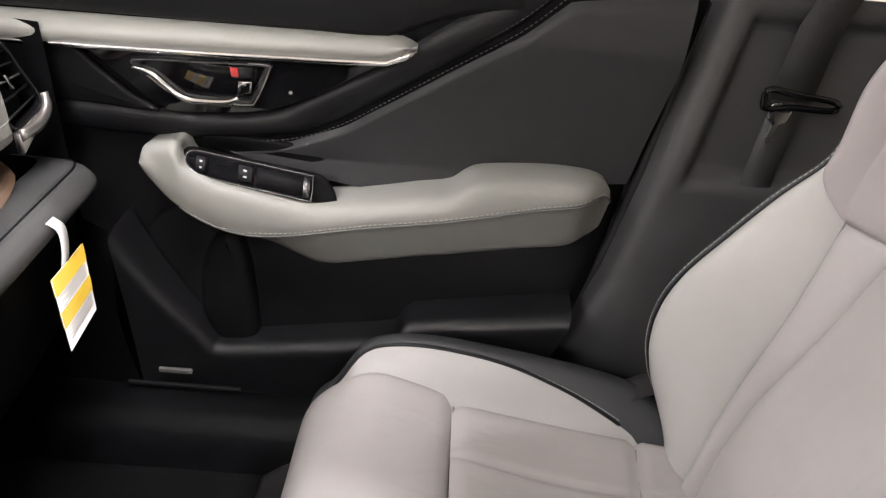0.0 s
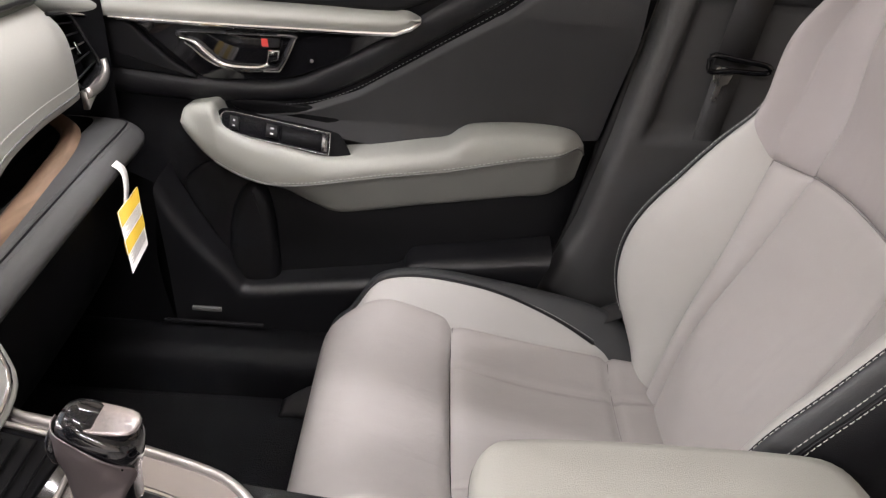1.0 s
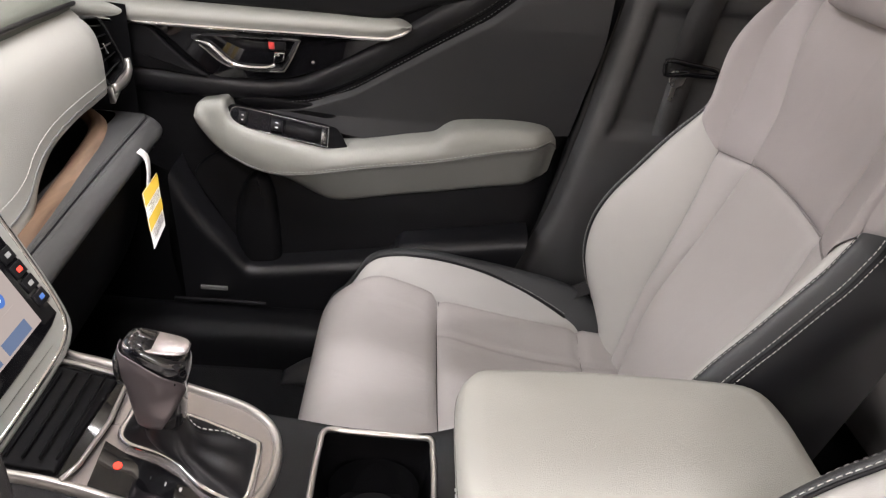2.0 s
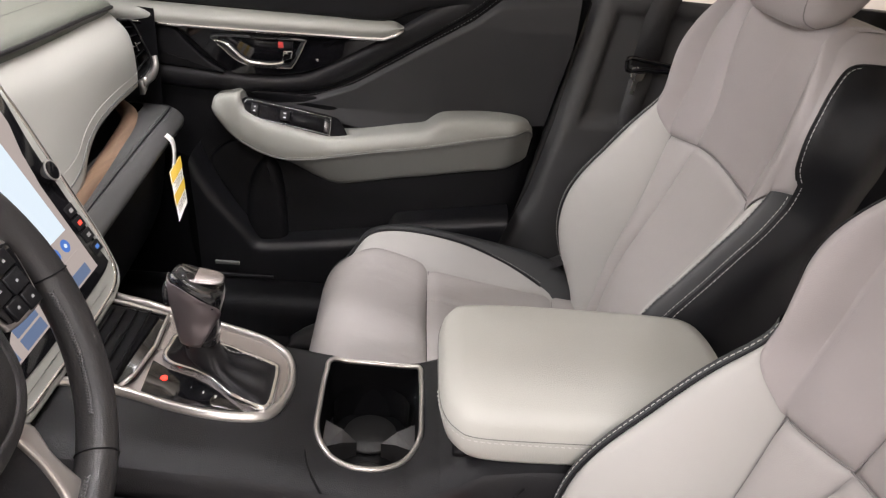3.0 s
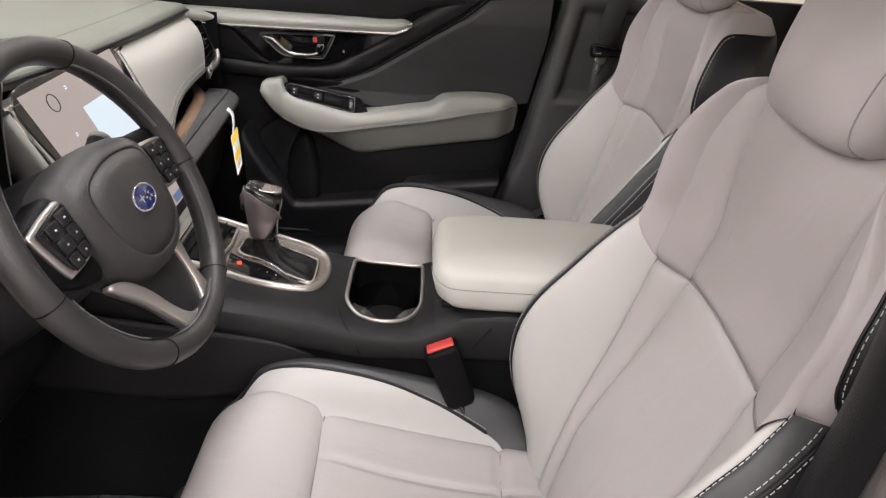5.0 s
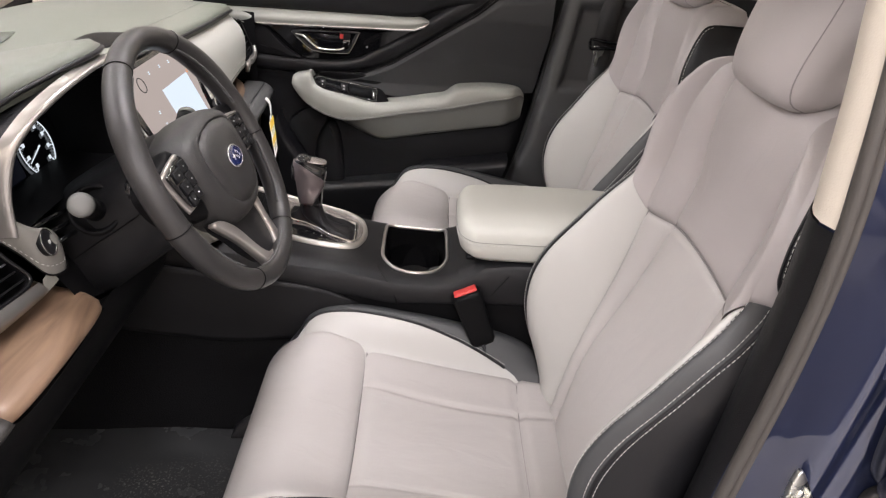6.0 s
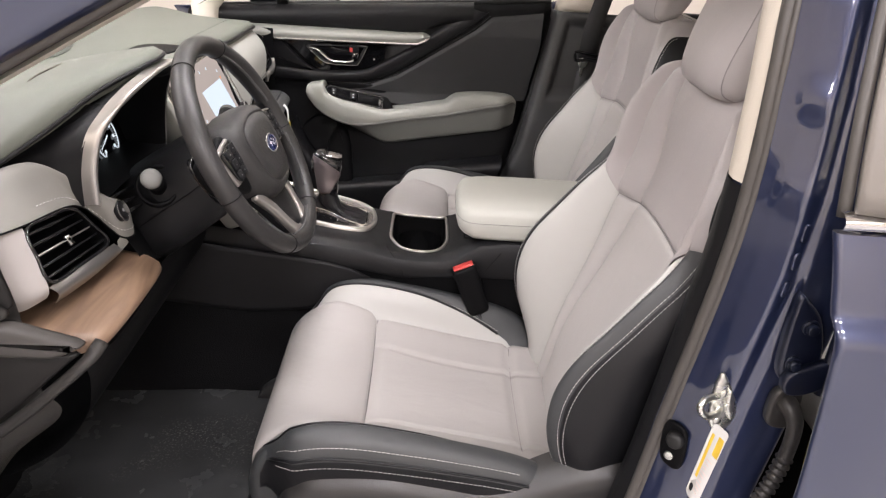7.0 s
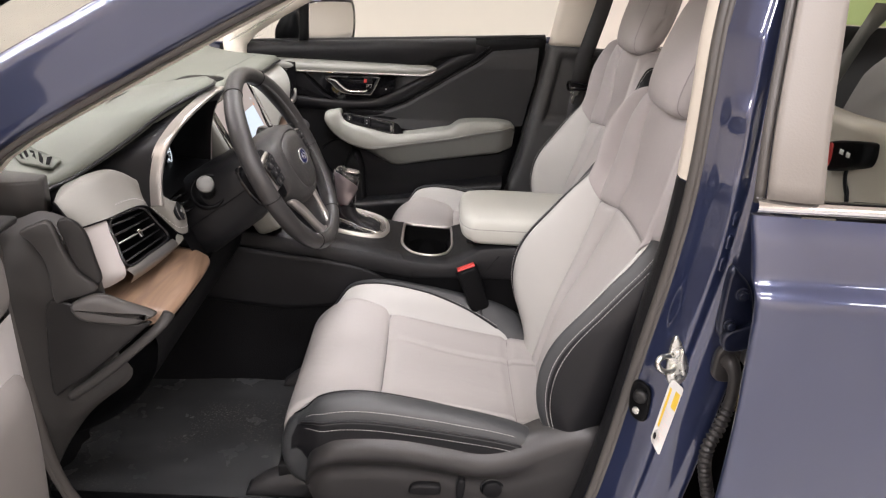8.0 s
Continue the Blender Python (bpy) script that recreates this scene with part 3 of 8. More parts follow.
    PRO = curve([(0.045, -0.104, 0), (0.056, -0.06, 0), (0.056, 0.02, 0), (0.046, 0.085, 0), (0.020, 0.112, 0), (-0.02, 0.112, 0), (-0.046, 0.07, 0), (-0.048, 0.0, 0), (-0.040, -0.07, 0), (-0.012, -0.108, 0), (0.022, -0.116, 0)], 64, True)

    def on_head(s_, k):
        p = PRO[k % 64]
        fv, fd = (1 - abs(s_) ** 4.5) ** (1 / 4.5), (1 - abs(s_) ** 2.8) ** (1 / 2.8)
        half = 0.118 - 0.010 * sstep((0.0 - p.y) / 0.12) - 0.006 * sstep(p.y / 0.1)
        return hc + Vector((0, s_ * half, 0)) + e * (p.y * lerp(0.25, 1, fv)) + n * (p.x * lerp(0.1, 1, fd) - 0.9 * (s_ * half) ** 2)

    ss = [math.sin(math.pi / 2 * math.sin(math.pi / 2 * i / 24)) for i in range(-24, 25)]
    ss[0], ss[-1] = -1.0, 1.0
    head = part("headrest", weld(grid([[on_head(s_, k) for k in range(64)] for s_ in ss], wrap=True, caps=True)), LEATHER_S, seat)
    for sd in (-1, 1):
        part("headrest_seam", tube([on_head(sd * 0.80, k) for k in range(-4, 26)], 0.0009, 5), SEAM, head)
        part("headrest_post", tube([hc + Vector((0, sd * 0.06, 0)) + e * q - n * 0.03 for q in (-0.16, -0.07)], 0.006, 10), CHROME, seat)
    for sd in (-1, 1):
        rc_ = part("rail_cover", pillow(smooth_xy([(-0.262, 0.338), (-0.255, 0.358), (-0.215, 0.385), (-0.165, 0.40), (-0.12, 0.398), (-0.12, 0.338)], 30), lambda u, v, d: Vector((u, sd * 0.19 - 0.024 + d, v)), 0.048, 0.010), COVER, seat, "black moulded seat rail cover")
        part("rail_clip", box(-0.205, -0.175, sd * 0.19 - 0.018, sd * 0.19 + 0.018, 0.388, 0.418, 0.004), CHAR, rc_)
        part("rail_pin", tube([Vector((-0.19, sd * 0.19 - 0.012, 0.424)), Vector((-0.19, sd * 0.19 + 0.012, 0.424))], 0.005, 8), CHROME, rc_)
    # moulded side cover with switches, on the door side
    s = near_side
    ys = s * 0.262
    TOP = [(-0.142, 0.450), (-0.136, 0.490), (-0.118, 0.522), (-0.08, 0.544), (0.027, 0.551), (0.12, 0.538), (0.19, 0.527), (0.25, 0.541), (0.30, 0.568), (0.36, 0.592), (0.425, 0.590)]
    rows = []
    for i in range(71):
        x = -0.142 + 0.567 * (i / 70) ** 1.25
        zt, roll_ = flow(TOP, x), 1 - sstep((x - 0.17) / 0.16)
        nose = 0.034 * (1 - math.sqrt(max(0.0, 1 - max(0.0, (-0.085 - x) / 0.0575) ** 2)))
        sec = [(-0.045, 0.0), (-0.014, 0.001), (0.004, -0.005), (0.018, -0.018), (0.024, -0.034), (lerp(0.023, 0.021, roll_), -0.050), (lerp(0.023, 0.010, roll_), -0.066), (lerp(0.022, 0.008, roll_), -0.082), (lerp(0.022, 0.011, roll_), -0.105)]
        low_ = lerp(0.40, 0.346, sstep((x + 0.142) / 0.05))
        pts = [(x, ys + s * (o_ - nose), max(zt + h_, low_ + 0.012)) for o_, h_ in sec] + [(x, ys + s * (0.013 - nose), low_ + 0.006), (x, ys + s * (0.004 - nose), low_)]
        rows.append(curve(pts, 40))
    cover = part("side_cover", grid(rows), COVER, seat, "charcoal plastic side cover with a rolled upper edge")
    face = ys + s * 0.008
    part("seat_switch", pillow([(w.x, w.y) for w in curve([(0.062, 0.428), (0.112, 0.428), (0.118, 0.440), (0.112, 0.450), (0.072, 0.450), (0.059, 0.440)], 24, True)], lambda u, v, d: Vector((u, face + s * d, v)), 0.015, 0.005), CHAR, cover)
    part("recline_switch", pillow([(w.x, w.y) for w in curve([(0.148, 0.424), (0.161, 0.424), (0.162, 0.463), (0.149, 0.463)], 20, True)], lambda u, v, d: Vector((u, face + s * d, v)), 0.015, 0.004), CHAR, cover)
    lk = part("lumbar_switch", disc((0.216, face, 0.443), (0, s, 0), 0.018, 0.012), CHAR, cover)
    part("lumbar_ring", tube([Vector((0.216 + 0.021 * math.cos(t), face + s * 0.003, 0.443 + 0.021 * math.sin(t))) for t in [2 * math.pi * i / 28 for i in range(28)]], 0.003, 6, True), PIANO, lk)
    seat.location = at
    for o in seat.children_recursive:
        o.matrix_parent_inverse = Matrix.Identity(4)
    return seat


front_seat("driver_seat", "pale grey leather driver seat with dark edges and pale stitching", (0.0, -0.37, 0.0), 16, -1, -0.007)
front_seat("passenger_seat", "pale grey leather passenger seat beside the centre armrest", (0.142, 0.382, 0.0), 13.5, 1, 0.016)

# ---- passenger door, closed ----
DOORY = [(0.38, 0.735), (0.5, 0.742), (0.62, 0.765), (0.70, 0.785), (0.80, 0.80), (0.87, 0.79), (0.94, 0.772), (1.0, 0.756), (1.1, 0.756)]
DOORX = [(0.38, 0.27), (0.493, 0.318), (0.652, 0.371), (0.815, 0.403), (0.958, 0.423), (1.05, 0.436), (1.11, 0.441)]


def belt_z(x):
    return 1.036 + 0.067 * (x + 0.5) / 0.94


def on_door(lift=0.0):
    return lambda u, v, d: Vector((u, table(DOORY, v) - lift - d, v))


def loft(rows, n=40, m=16):
    """A smooth sheet through control rows (each a list of points)."""
    side = [curve(r, m) for r in rows]
    cols = [curve([side[i][k] for i in range(len(side))], n) for k in range(m)]
    return [[cols[k][i] for k in range(m)] for i in range(n)]


pdoor = thing("passenger_door", (-0.1, 0.80, 0.38), "closed passenger door, black panel with pale grey padded armrest", "car door")
rows = []
for i in range(61):
    w = i / 60
    row = []
    for k in range(61):
        t = k / 60
        x = lerp(-0.66, 0.44, t)
        z = lerp(0.37, belt_z(x), w)
        x = min(x, lerp(-0.66, table(DOORX, z), t))
        edge_ = table(DOORX, z) - x
        y = table(DOORY, z) + 0.03 * math.exp(-edge_ / 0.012) + 0.02 * sstep((z - belt_z(x) + 0.02) / 0.02)
        row.append((x, y, z))
    rows.append(row)
part("door_card", grid(rows), BLACK, pdoor, "black grained door panel")
# rounded rail under the window
rail = loft([[(x, 0.80, belt_z(x) + 0.002), (x, 0.765, belt_z(x) + 0.006), (x, 0.742, belt_z(x) - 0.006), (x, 0.738, belt_z(x) - 0.03), (x, 0.748, lerp(0.998, 1.0, t) if x < 0.1 else belt_z(x) - 0.05), (x, 0.762, lerp(0.994, 0.996, t) if x < 0.1 else belt_z(x) - 0.058)] for t, x in [(i / 10, lerp(-0.64, 0.20, i / 10)) for i in range(11)]])
part("belt_rail", grid(rail), CHAR, pdoor)
part("window_seal", tube([Vector((x, 0.79, belt_z(x) + 0.004)) for x in (-0.62, -0.3, 0, 0.2, 0.435)], 0.008, 8), RUBBER, pdoor)
# grey spear with chrome line
strip = loft([[(x, 0.757, zt), (x, 0.742, zt - 0.004), (x, 0.732, lerp(zb, zt, 0.55)), (x, 0.733, zb + 0.008), (x, 0.739, zb + 0.001)] for x, zt, zb in ((-0.60, 0.992, 0.956), (-0.42, 0.9935, 0.958), (-0.2, 0.994, 0.961), (-0.03, 0.9955, 0.965), (0.03, 0.997, 0.967), (0.055, 0.996, 0.975), (0.073, 0.9875, 0.9855))], 60, 12)
spear = part("trim_strip", grid(strip), GREYL, pdoor, "pale grey trim strip")
part("chrome_line", tube([Vector((x, 0.739, z)) for x, z in ((-0.60, 0.954), (-0.42, 0.9555), (-0.2, 0.9585), (-0.03, 0.962), (0.034, 0.9645), (0.058, 0.974), (0.072, 0.985))], 0.0035, 8, flat=1.2), CHROME, spear)
# gloss panel
gl = smooth_xy([(-0.374, 0.951), (-0.345, 0.925), (-0.31, 0.889), (-0.28, 0.862), (-0.25, 0.858), (-0.153, 0.866), (-0.10, 0.884), (-0.05, 0.909), (0.0, 0.940), (0.034, 0.961), (0.02, 0.9625), (-0.1, 0.957), (-0.25, 0.953)], 90)
gloss = part("gloss_panel", pillow(gl, on_door(0.003), 0.006, 0.002), PIANO, pdoor, "gloss black panel round the handle")
part("dimmer_dot", disc((-0.098, table(DOORY, 0.903) - 0.0095, 0.903), (0, -1, 0), 0.003, 0.001, 0.0004, 12), SILVER, gloss)
# handle: bezel, cup, lever, lock
bez = smooth_xy([(-0.305, 0.938), (-0.283, 0.912), (-0.262, 0.892), (-0.235, 0.882), (-0.16, 0.881), (-0.145, 0.889), (-0.122, 0.935), (-0.125, 0.945), (-0.21, 0.943)], 70)
cupo = [((x + 0.213) * 0.86 - 0.211, (z - 0.913) * 0.80 + 0.914) for x, z in bez]
bm = bmesh.new()
rings = []
for q in range(7):
    f, dep = ((0, 0.0), (0.10, 0.007), (0.3, 0.010), (0.6, 0.009), (0.85, 0.004), (1.0, -0.002), (1.04, -0.012))[q]
    rings.append([on_door(0.008)(lerp(a[0], b[0], f), lerp(a[1], b[1], f), dep) for a, b in zip(bez, cupo)])
handle = part("handle_bezel", grid(rings, bm, wrap=True), surface("dark_satin_bezel", (0.075, 0.075, 0.078), 0.28, 0.6), pdoor, "dark satin handle surround")
part("handle_cup", pillow(cupo, on_door(-0.006), 0.004, 0.001), surface("satin_black_cup", (0.012, 0.012, 0.013), 0.3), handle)
part("cup_rim", tube([on_door(0.008)(a, b, 0.0) for a, b in cupo], 0.0012, 6, True), CHAR, handle)
lev = curve([(-0.293, 0.736, 0.9345), (-0.278, 0.732, 0.9335), (-0.266, 0.730, 0.930), (-0.250, 0.729, 0.917), (-0.236, 0.728, 0.906), (-0.222, 0.728, 0.900), (-0.20, 0.729, 0.8985), (-0.172, 0.731, 0.8995), (-0.158, 0.733, 0.905)], 48)
part("door_lever", tube(lev, [lerp(0.0030, 0.0062, sstep(i / 12)) - 0.0012 * sstep((i - 20) / 20) for i in range(48)], 12, flat=0.75), CHROME, handle, "chrome door lever")
part("lever_body", tube([q + Vector((0.0, 0.010, -0.004)) for q in lev[4:44]], 0.0065, 10), DARKM, handle)
part("bezel_line", tube([on_door(0.0165)(lerp(a[0], b[0], 0.02), lerp(a[1], b[1], 0.02), 0.0) for a, b in zip(bez, cupo)][4:46], 0.0011, 6), SILVER, handle)
part("lock_tab", pillow([(-0.166, 0.899), (-0.147, 0.905), (-0.144, 0.922), (-0.162, 0.921)], on_door(0.016), 0.012, 0.003), CHROME, handle)
part("lock_knob", pillow([(-0.172, 0.920), (-0.146, 0.922), (-0.144, 0.939), (-0.172, 0.938)], on_door(0.006), 0.010, 0.003), CHAR, handle)
part("lock_mark", pillow([(-0.173, 0.924), (-0.163, 0.924), (-0.163, 0.937), (-0.173, 0.937)], on_door(0.012), 0.006, 0.001), RED, handle, "red unlocked mark")
# front sweep in satin charcoal ahead of the gloss panel
part("front_sweep", pillow(smooth_xy([(-0.50, 0.952), (-0.39, 0.950), (-0.355, 0.918), (-0.32, 0.882), (-0.285, 0.856), (-0.36, 0.862), (-0.46, 0.868), (-0.54, 0.88)], 60), on_door(0.001), 0.011, 0.006, crown=0.004), CHAR, pdoor)
# padded roll that sweeps up to the window
ST = [(-0.47, 0.820), (-0.34, 0.813), (-0.215, 0.817), (-0.107, 0.832), (-0.032, 0.863), (0.04, 0.911), (0.12, 0.966), (0.2, 1.020), (0.25, 1.064)]
UPR = [(-0.47, 0.871), (-0.34, 0.862), (-0.22, 0.858), (-0.13, 0.868), (-0.085, 0.889), (0.01, 0.945), (0.09, 1.003), (0.16, 1.05), (0.19, 1.078)]
rr = []
for (x0, z0), (x1, z1) in zip(ST, UPR):
    pts = []
    for f, d in ((0, -0.002), (0.15, 0.007), (0.45, 0.013), (0.8, 0.010), (1.0, 0.0)):
        x, z = lerp(x0, x1, f), lerp(z0, z1, f)
        pts.append((x, table(DOORY, z) - d, z))
    rr.append(pts)
roll = part("padded_roll", grid(loft(rr, 60, 12)), BLACK_L, pdoor, "black leather roll with grey stitching")
sl = curve([(x, table(DOORY, z) - 0.0035, z) for x, z in ST[2:]], 60)
part("stitching", stitches([q + Vector((-0.004, -0.004, 0.007)) for q in sl], (0, -1, 0), 0.004, 0.003, 0.0006), DTHREAD, roll)
part("stitching", stitches([q + Vector((0.003, 0.0005, -0.005)) for q in sl], (0, -1, 0), 0.004, 0.003, 0.0006), DTHREAD, roll)
# soft panel behind the armrest
SU_ = [(-0.2, 0.808), (-0.107, 0.822), (-0.025, 0.855), (0.05, 0.905), (0.13, 0.960), (0.21, 1.013), (0.26, 1.056), (0.42, 1.076)]
SL_ = [(-0.2, 0.800), (-0.1, 0.775), (0.0, 0.76), (0.2, 0.78), (0.42, 0.80)]
rows = []
for i in range(61):
    row = []
    for k in range(41):
        f = k / 40
        x = lerp(-0.2, 0.412, i / 60)
        z = lerp(table(SL_, x), table(SU_, x), f)
        x = lerp(-0.2, min(0.412, table(DOORX, z) - 0.012), i / 60)
        z = lerp(table(SL_, x), table(SU_, x), f)
        near = min((table(DOORX, z) - x) * 0.7, (table(SU_, x) - z) * 0.8, 0.03)
        row.append((x, table(DOORY, z) - 0.009 * sstep(max(0, near) / 0.012 + 0.1) + 0.001, z))
    rows.append(row)
part("soft_panel", grid(rows), surface("charcoal_soft_door_panel", (0.030, 0.0305, 0.032), 0.5, grain=0.35, scale=600, spec=0.4), pdoor, "charcoal soft panel")
# armrest
ARM = [(-0.306, 0.810, 0.802), (-0.300, 0.818, 0.780), (-0.275, 0.825, 0.754), (-0.253, 0.828, 0.738), (-0.242, 0.802, 0.732), (-0.20, 0.783, 0.712), (-0.153, 0.773, 0.693), (-0.10, 0.762, 0.675), (-0.053, 0.757, 0.663), (0.02, 0.768, 0.674), (0.08, 0.780, 0.686), (0.128, 0.789, 0.694), (0.150, 0.805, 0.698), (0.175, 0.816, 0.703), (0.25, 0.823, 0.717), (0.31, 0.822, 0.728), (0.345, 0.814, 0.735), (0.358, 0.799, 0.742)]
top_, apr, seam_ = [], [], []
for x, zt, zb in ARM:
    zb -= 0.010 + 0.015 * sstep((x + 0.2) / 0.15)
    t = (x + 0.304) / 0.66
    yin = 0.712 + 0.022 * sstep((-0.2 - x) / 0.1) + 0.035 * sstep((x - 0.31) / 0.05)
    zs = min(zt - 0.012, max(zb + 0.003, flow([(-0.306, 0.79), (-0.275, 0.752), (-0.242, 0.732), (-0.2, 0.716), (-0.153, 0.706), (-0.1, 0.710), (-0.053, 0.719), (0.02, 0.734), (0.128, 0.753), (0.25, 0.782), (0.33, 0.797), (0.358, 0.80)], x)))
    top_.append([(x, 0.80, zt - 0.004), (x, 0.76, zt), (x, yin + 0.016, zt - 0.001), (x, yin + 0.004, zt - 0.010), (x, yin, lerp(zs, zt, 0.35)), (x, yin + 0.004, zs)])
    apr.append([(x, yin + 0.004, zs), (x, yin + 0.008, zs - 0.005), (x, yin + 0.026, lerp(zs, zb, 0.55)), (x, yin + 0.042, zb + 0.006), (x, yin + 0.056, zb), (x, 0.792, zb + 0.004)])
    seam_.append((x, yin + 0.002, zs))
pad = part("armrest_pad", grid(loft(top_, 110, 18)), GREYL, pdoor, "pale grey padded armrest")
part("armrest_apron", grid(loft(apr, 110, 14)), GREYA, pad, "grey lower armrest panel, darkened as its shaded underside")
part("seam", tube(curve(seam_[3:], 60), 0.0016, 6), GREYD, pad)
part("stitching", stitches([Vector(q) + Vector((0, -0.001, 0.005)) for q in seam_[6:-1]], (0, -0.9, 0.3), 0.004, 0.003, 0.0006), THREAD, pad)

# switch plate on the armrest


def on_switch(u, v, d):
    """u along the door, v across it, both 0 to 1."""
    x = lerp(-0.242, -0.066, u)
    return Vector((x, lerp(0.731, 0.752, v) - 0.82 * (d - 0.006), lerp(0.788, 0.7595, u) + 0.030 * v + 0.57 * (d - 0.006)))


sp = smooth_xy([(0.0, 0.62), (0.02, 0.88), (0.08, 0.99), (0.3, 1.0), (0.65, 1.0), (0.975, 1.0), (1.0, 0.96), (1.0, 0.06), (0.975, 0.0), (0.7, 0.01), (0.4, 0.02), (0.2, 0.06), (0.07, 0.2), (0.02, 0.38)], 90)
part("switch_housing", pillow(smooth_xy([(-0.05, 0.62), (-0.02, 1.02), (0.08, 1.16), (0.5, 1.16), (1.0, 1.16), (1.12, 0.9), (1.22, -0.1), (1.0, -0.2), (0.4, -0.18), (0.05, 0.0)], 60), lambda u, v, d: on_switch(u, v, d - 0.034), 0.036, 0.004), BLACK, pdoor, "black switch housing")
plate = part("switch_plate", pillow(sp, on_switch, 0.008, 0.0), PIANO, pdoor, "gloss black window switch plate with silver rim")
part("plate_rim", tube([on_switch(a, b, 0.008) for a, b in sp], 0.0011, 6, True), DARKM, plate)
part("pull_cup", pillow([(0.56, 0.14), (0.93, 0.14), (0.93, 0.86), (0.56, 0.86)], lambda u, v, d: on_switch(u, v, d + 0.006), 0.003, 0.001), BLACK, plate)
part("cup_edge", pillow([(0.93, 0.08), (0.985, 0.12), (0.985, 0.88), (0.93, 0.92)], lambda u, v, d: on_switch(u, v, d + 0.007), 0.004, 0.002), DARKM, plate)
for a0, a1 in ((0.09, 0.17), (0.42, 0.53)):
    key = part("window_switch", pillow([(a0, 0.22), (a1, 0.22), (a1, 0.8), (a0, 0.8)], lambda u, v, d: on_switch(u, v, d + 0.007), 0.006, 0.002), CHAR, plate)
    for q in (0.38, 0.62):
        part("switch_mark", pillow([(lerp(a0, a1, 0.36), q - 0.04), (lerp(a0, a1, 0.62), q - 0.04), (lerp(a0, a1, 0.62), q + 0.03), (lerp(a0, a1, 0.36), q + 0.03)], lambda u, v, d: on_switch(u, v, d + 0.0128), 0.0006, 0.0), MARKG, key)
# armrest inner hollow behind the plate
part("armrest_hollow", pillow(smooth_xy([(-0.06, 0.765), (0.02, 0.783), (-0.03, 0.80), (-0.06, 0.815), (-0.2, 0.825), (-0.24, 0.818), (-0.22, 0.80), (-0.1, 0.775)], 40), on_door(-0.01), 0.016, 0.006), BLACK, pdoor)
# lower pocket panel
rim = [(-0.345, 0.70), (-0.333, 0.664), (-0.30, 0.606), (-0.25, 0.545), (-0.222, 0.508), (-0.205, 0.50), (-0.06, 0.519), (0.05, 0.535), (0.065, 0.548), (0.078, 0.566), (0.10, 0.572), (0.22, 0.59), (0.326, 0.606)]
low = curve([(x, 0, z) for x, z in rim], 70)
rows = []
for q in low:
    x, z = q.x, q.z
    rows.append(curve([(x + 0.003, 0.765, z + 0.012), (x + 0.002, 0.73, z + 0.010), (x, 0.703, z + 0.007), (x - 0.002, 0.694, z - 0.001), (x - 0.004, 0.692, z - 0.012), (lerp(x, x * 0.9 - 0.03, 0.6), 0.694, lerp(z, 0.385, 0.5)), (x * 0.9 - 0.03, 0.70, 0.385)], 22))
POCK = surface("satin_black_plastic", (0.007, 0.007, 0.008), 0.38, grain=0.3, scale=700, spec=0.4)
pocket = part("map_pocket", grid(rows), POCK, pdoor, "black moulded door pocket")
part("pocket_front", grid(loft([[(-0.66, 0.72, 0.38), (-0.66, 0.72, 0.56), (-0.66, 0.74, 0.72)], [(-0.5, 0.705, 0.38), (-0.5, 0.71, 0.56), (-0.48, 0.745, 0.72)], [(-0.34, 0.701, 0.385), (-0.36, 0.698, 0.55), (-0.345, 0.702, 0.70)]], 20, 12)), BLACK, pocket)
# bottle holder and speaker bulge inside the pocket
bh = smooth_xy([(-0.245, 0.55), (-0.24, 0.63), (-0.215, 0.68), (-0.19, 0.683), (-0.17, 0.64), (-0.16, 0.57), (-0.16, 0.50), (-0.22, 0.50)], 40)
part("bottle_holder", pillow(bh, on_door(0.0), 0.025, 0.02, 5), BLACK, pocket)
part("speaker_cover", pillow(smooth_xy([(-0.325, 0.67), (-0.27, 0.715), (-0.21, 0.70), (-0.22, 0.6), (-0.24, 0.54), (-0.285, 0.60)], 40), on_door(-0.002), 0.012, 0.008), BLACK, pocket)
part("door_reflector", box(-0.306, -0.254, 0.684, 0.69, 0.458, 0.466, 0.001), GREYD, pocket)
part("lower_trim", loft and box(-0.36, -0.18, 0.684, 0.69, 0.428, 0.434, 0.001), CHAR, pocket)
# outer skin and window
sk = loft([[(x, 0.82, 0.36), (x, 0.90, 0.42), (x, 0.925, 0.70), (x, 0.90, 0.95), (x, 0.825, belt_z(x))] for x in (-0.72, -0.3, 0.1, 0.46)], 20, 14)
part("outer_skin", thick(grid(sk), 0.004), BLUE, pdoor, "deep blue outer panel")
win = thick(grid(loft([[(x0, 0.80, z0), (x0 + 0.05, 0.76, (z0 + z1) / 2), (x1, 0.66, z1)] for x0, z0, x1, z1 in ((-0.62, 1.03, -0.6, 1.05), (-0.3, 1.045, -0.1, 1.36), (0.1, 1.075, 0.2, 1.50), (0.44, 1.10, 0.46, 1.52))], 16, 8)), 0.003)
glass_ = part("window_glass", win, GLASS, pdoor)
glass_.visible_shadow = False
part("quarter_post", thick(grid([[(-0.394, 0.800, 1.034), (-0.363, 0.798, 1.036)], [(-0.388, 0.772, 1.11), (-0.359, 0.770, 1.112)], [(-0.380, 0.735, 1.20), (-0.352, 0.733, 1.202)], [(-0.33, 0.69, 1.29), (-0.305, 0.688, 1.30)]]), 0.018), RUBBER, pdoor, "black quarter window post")
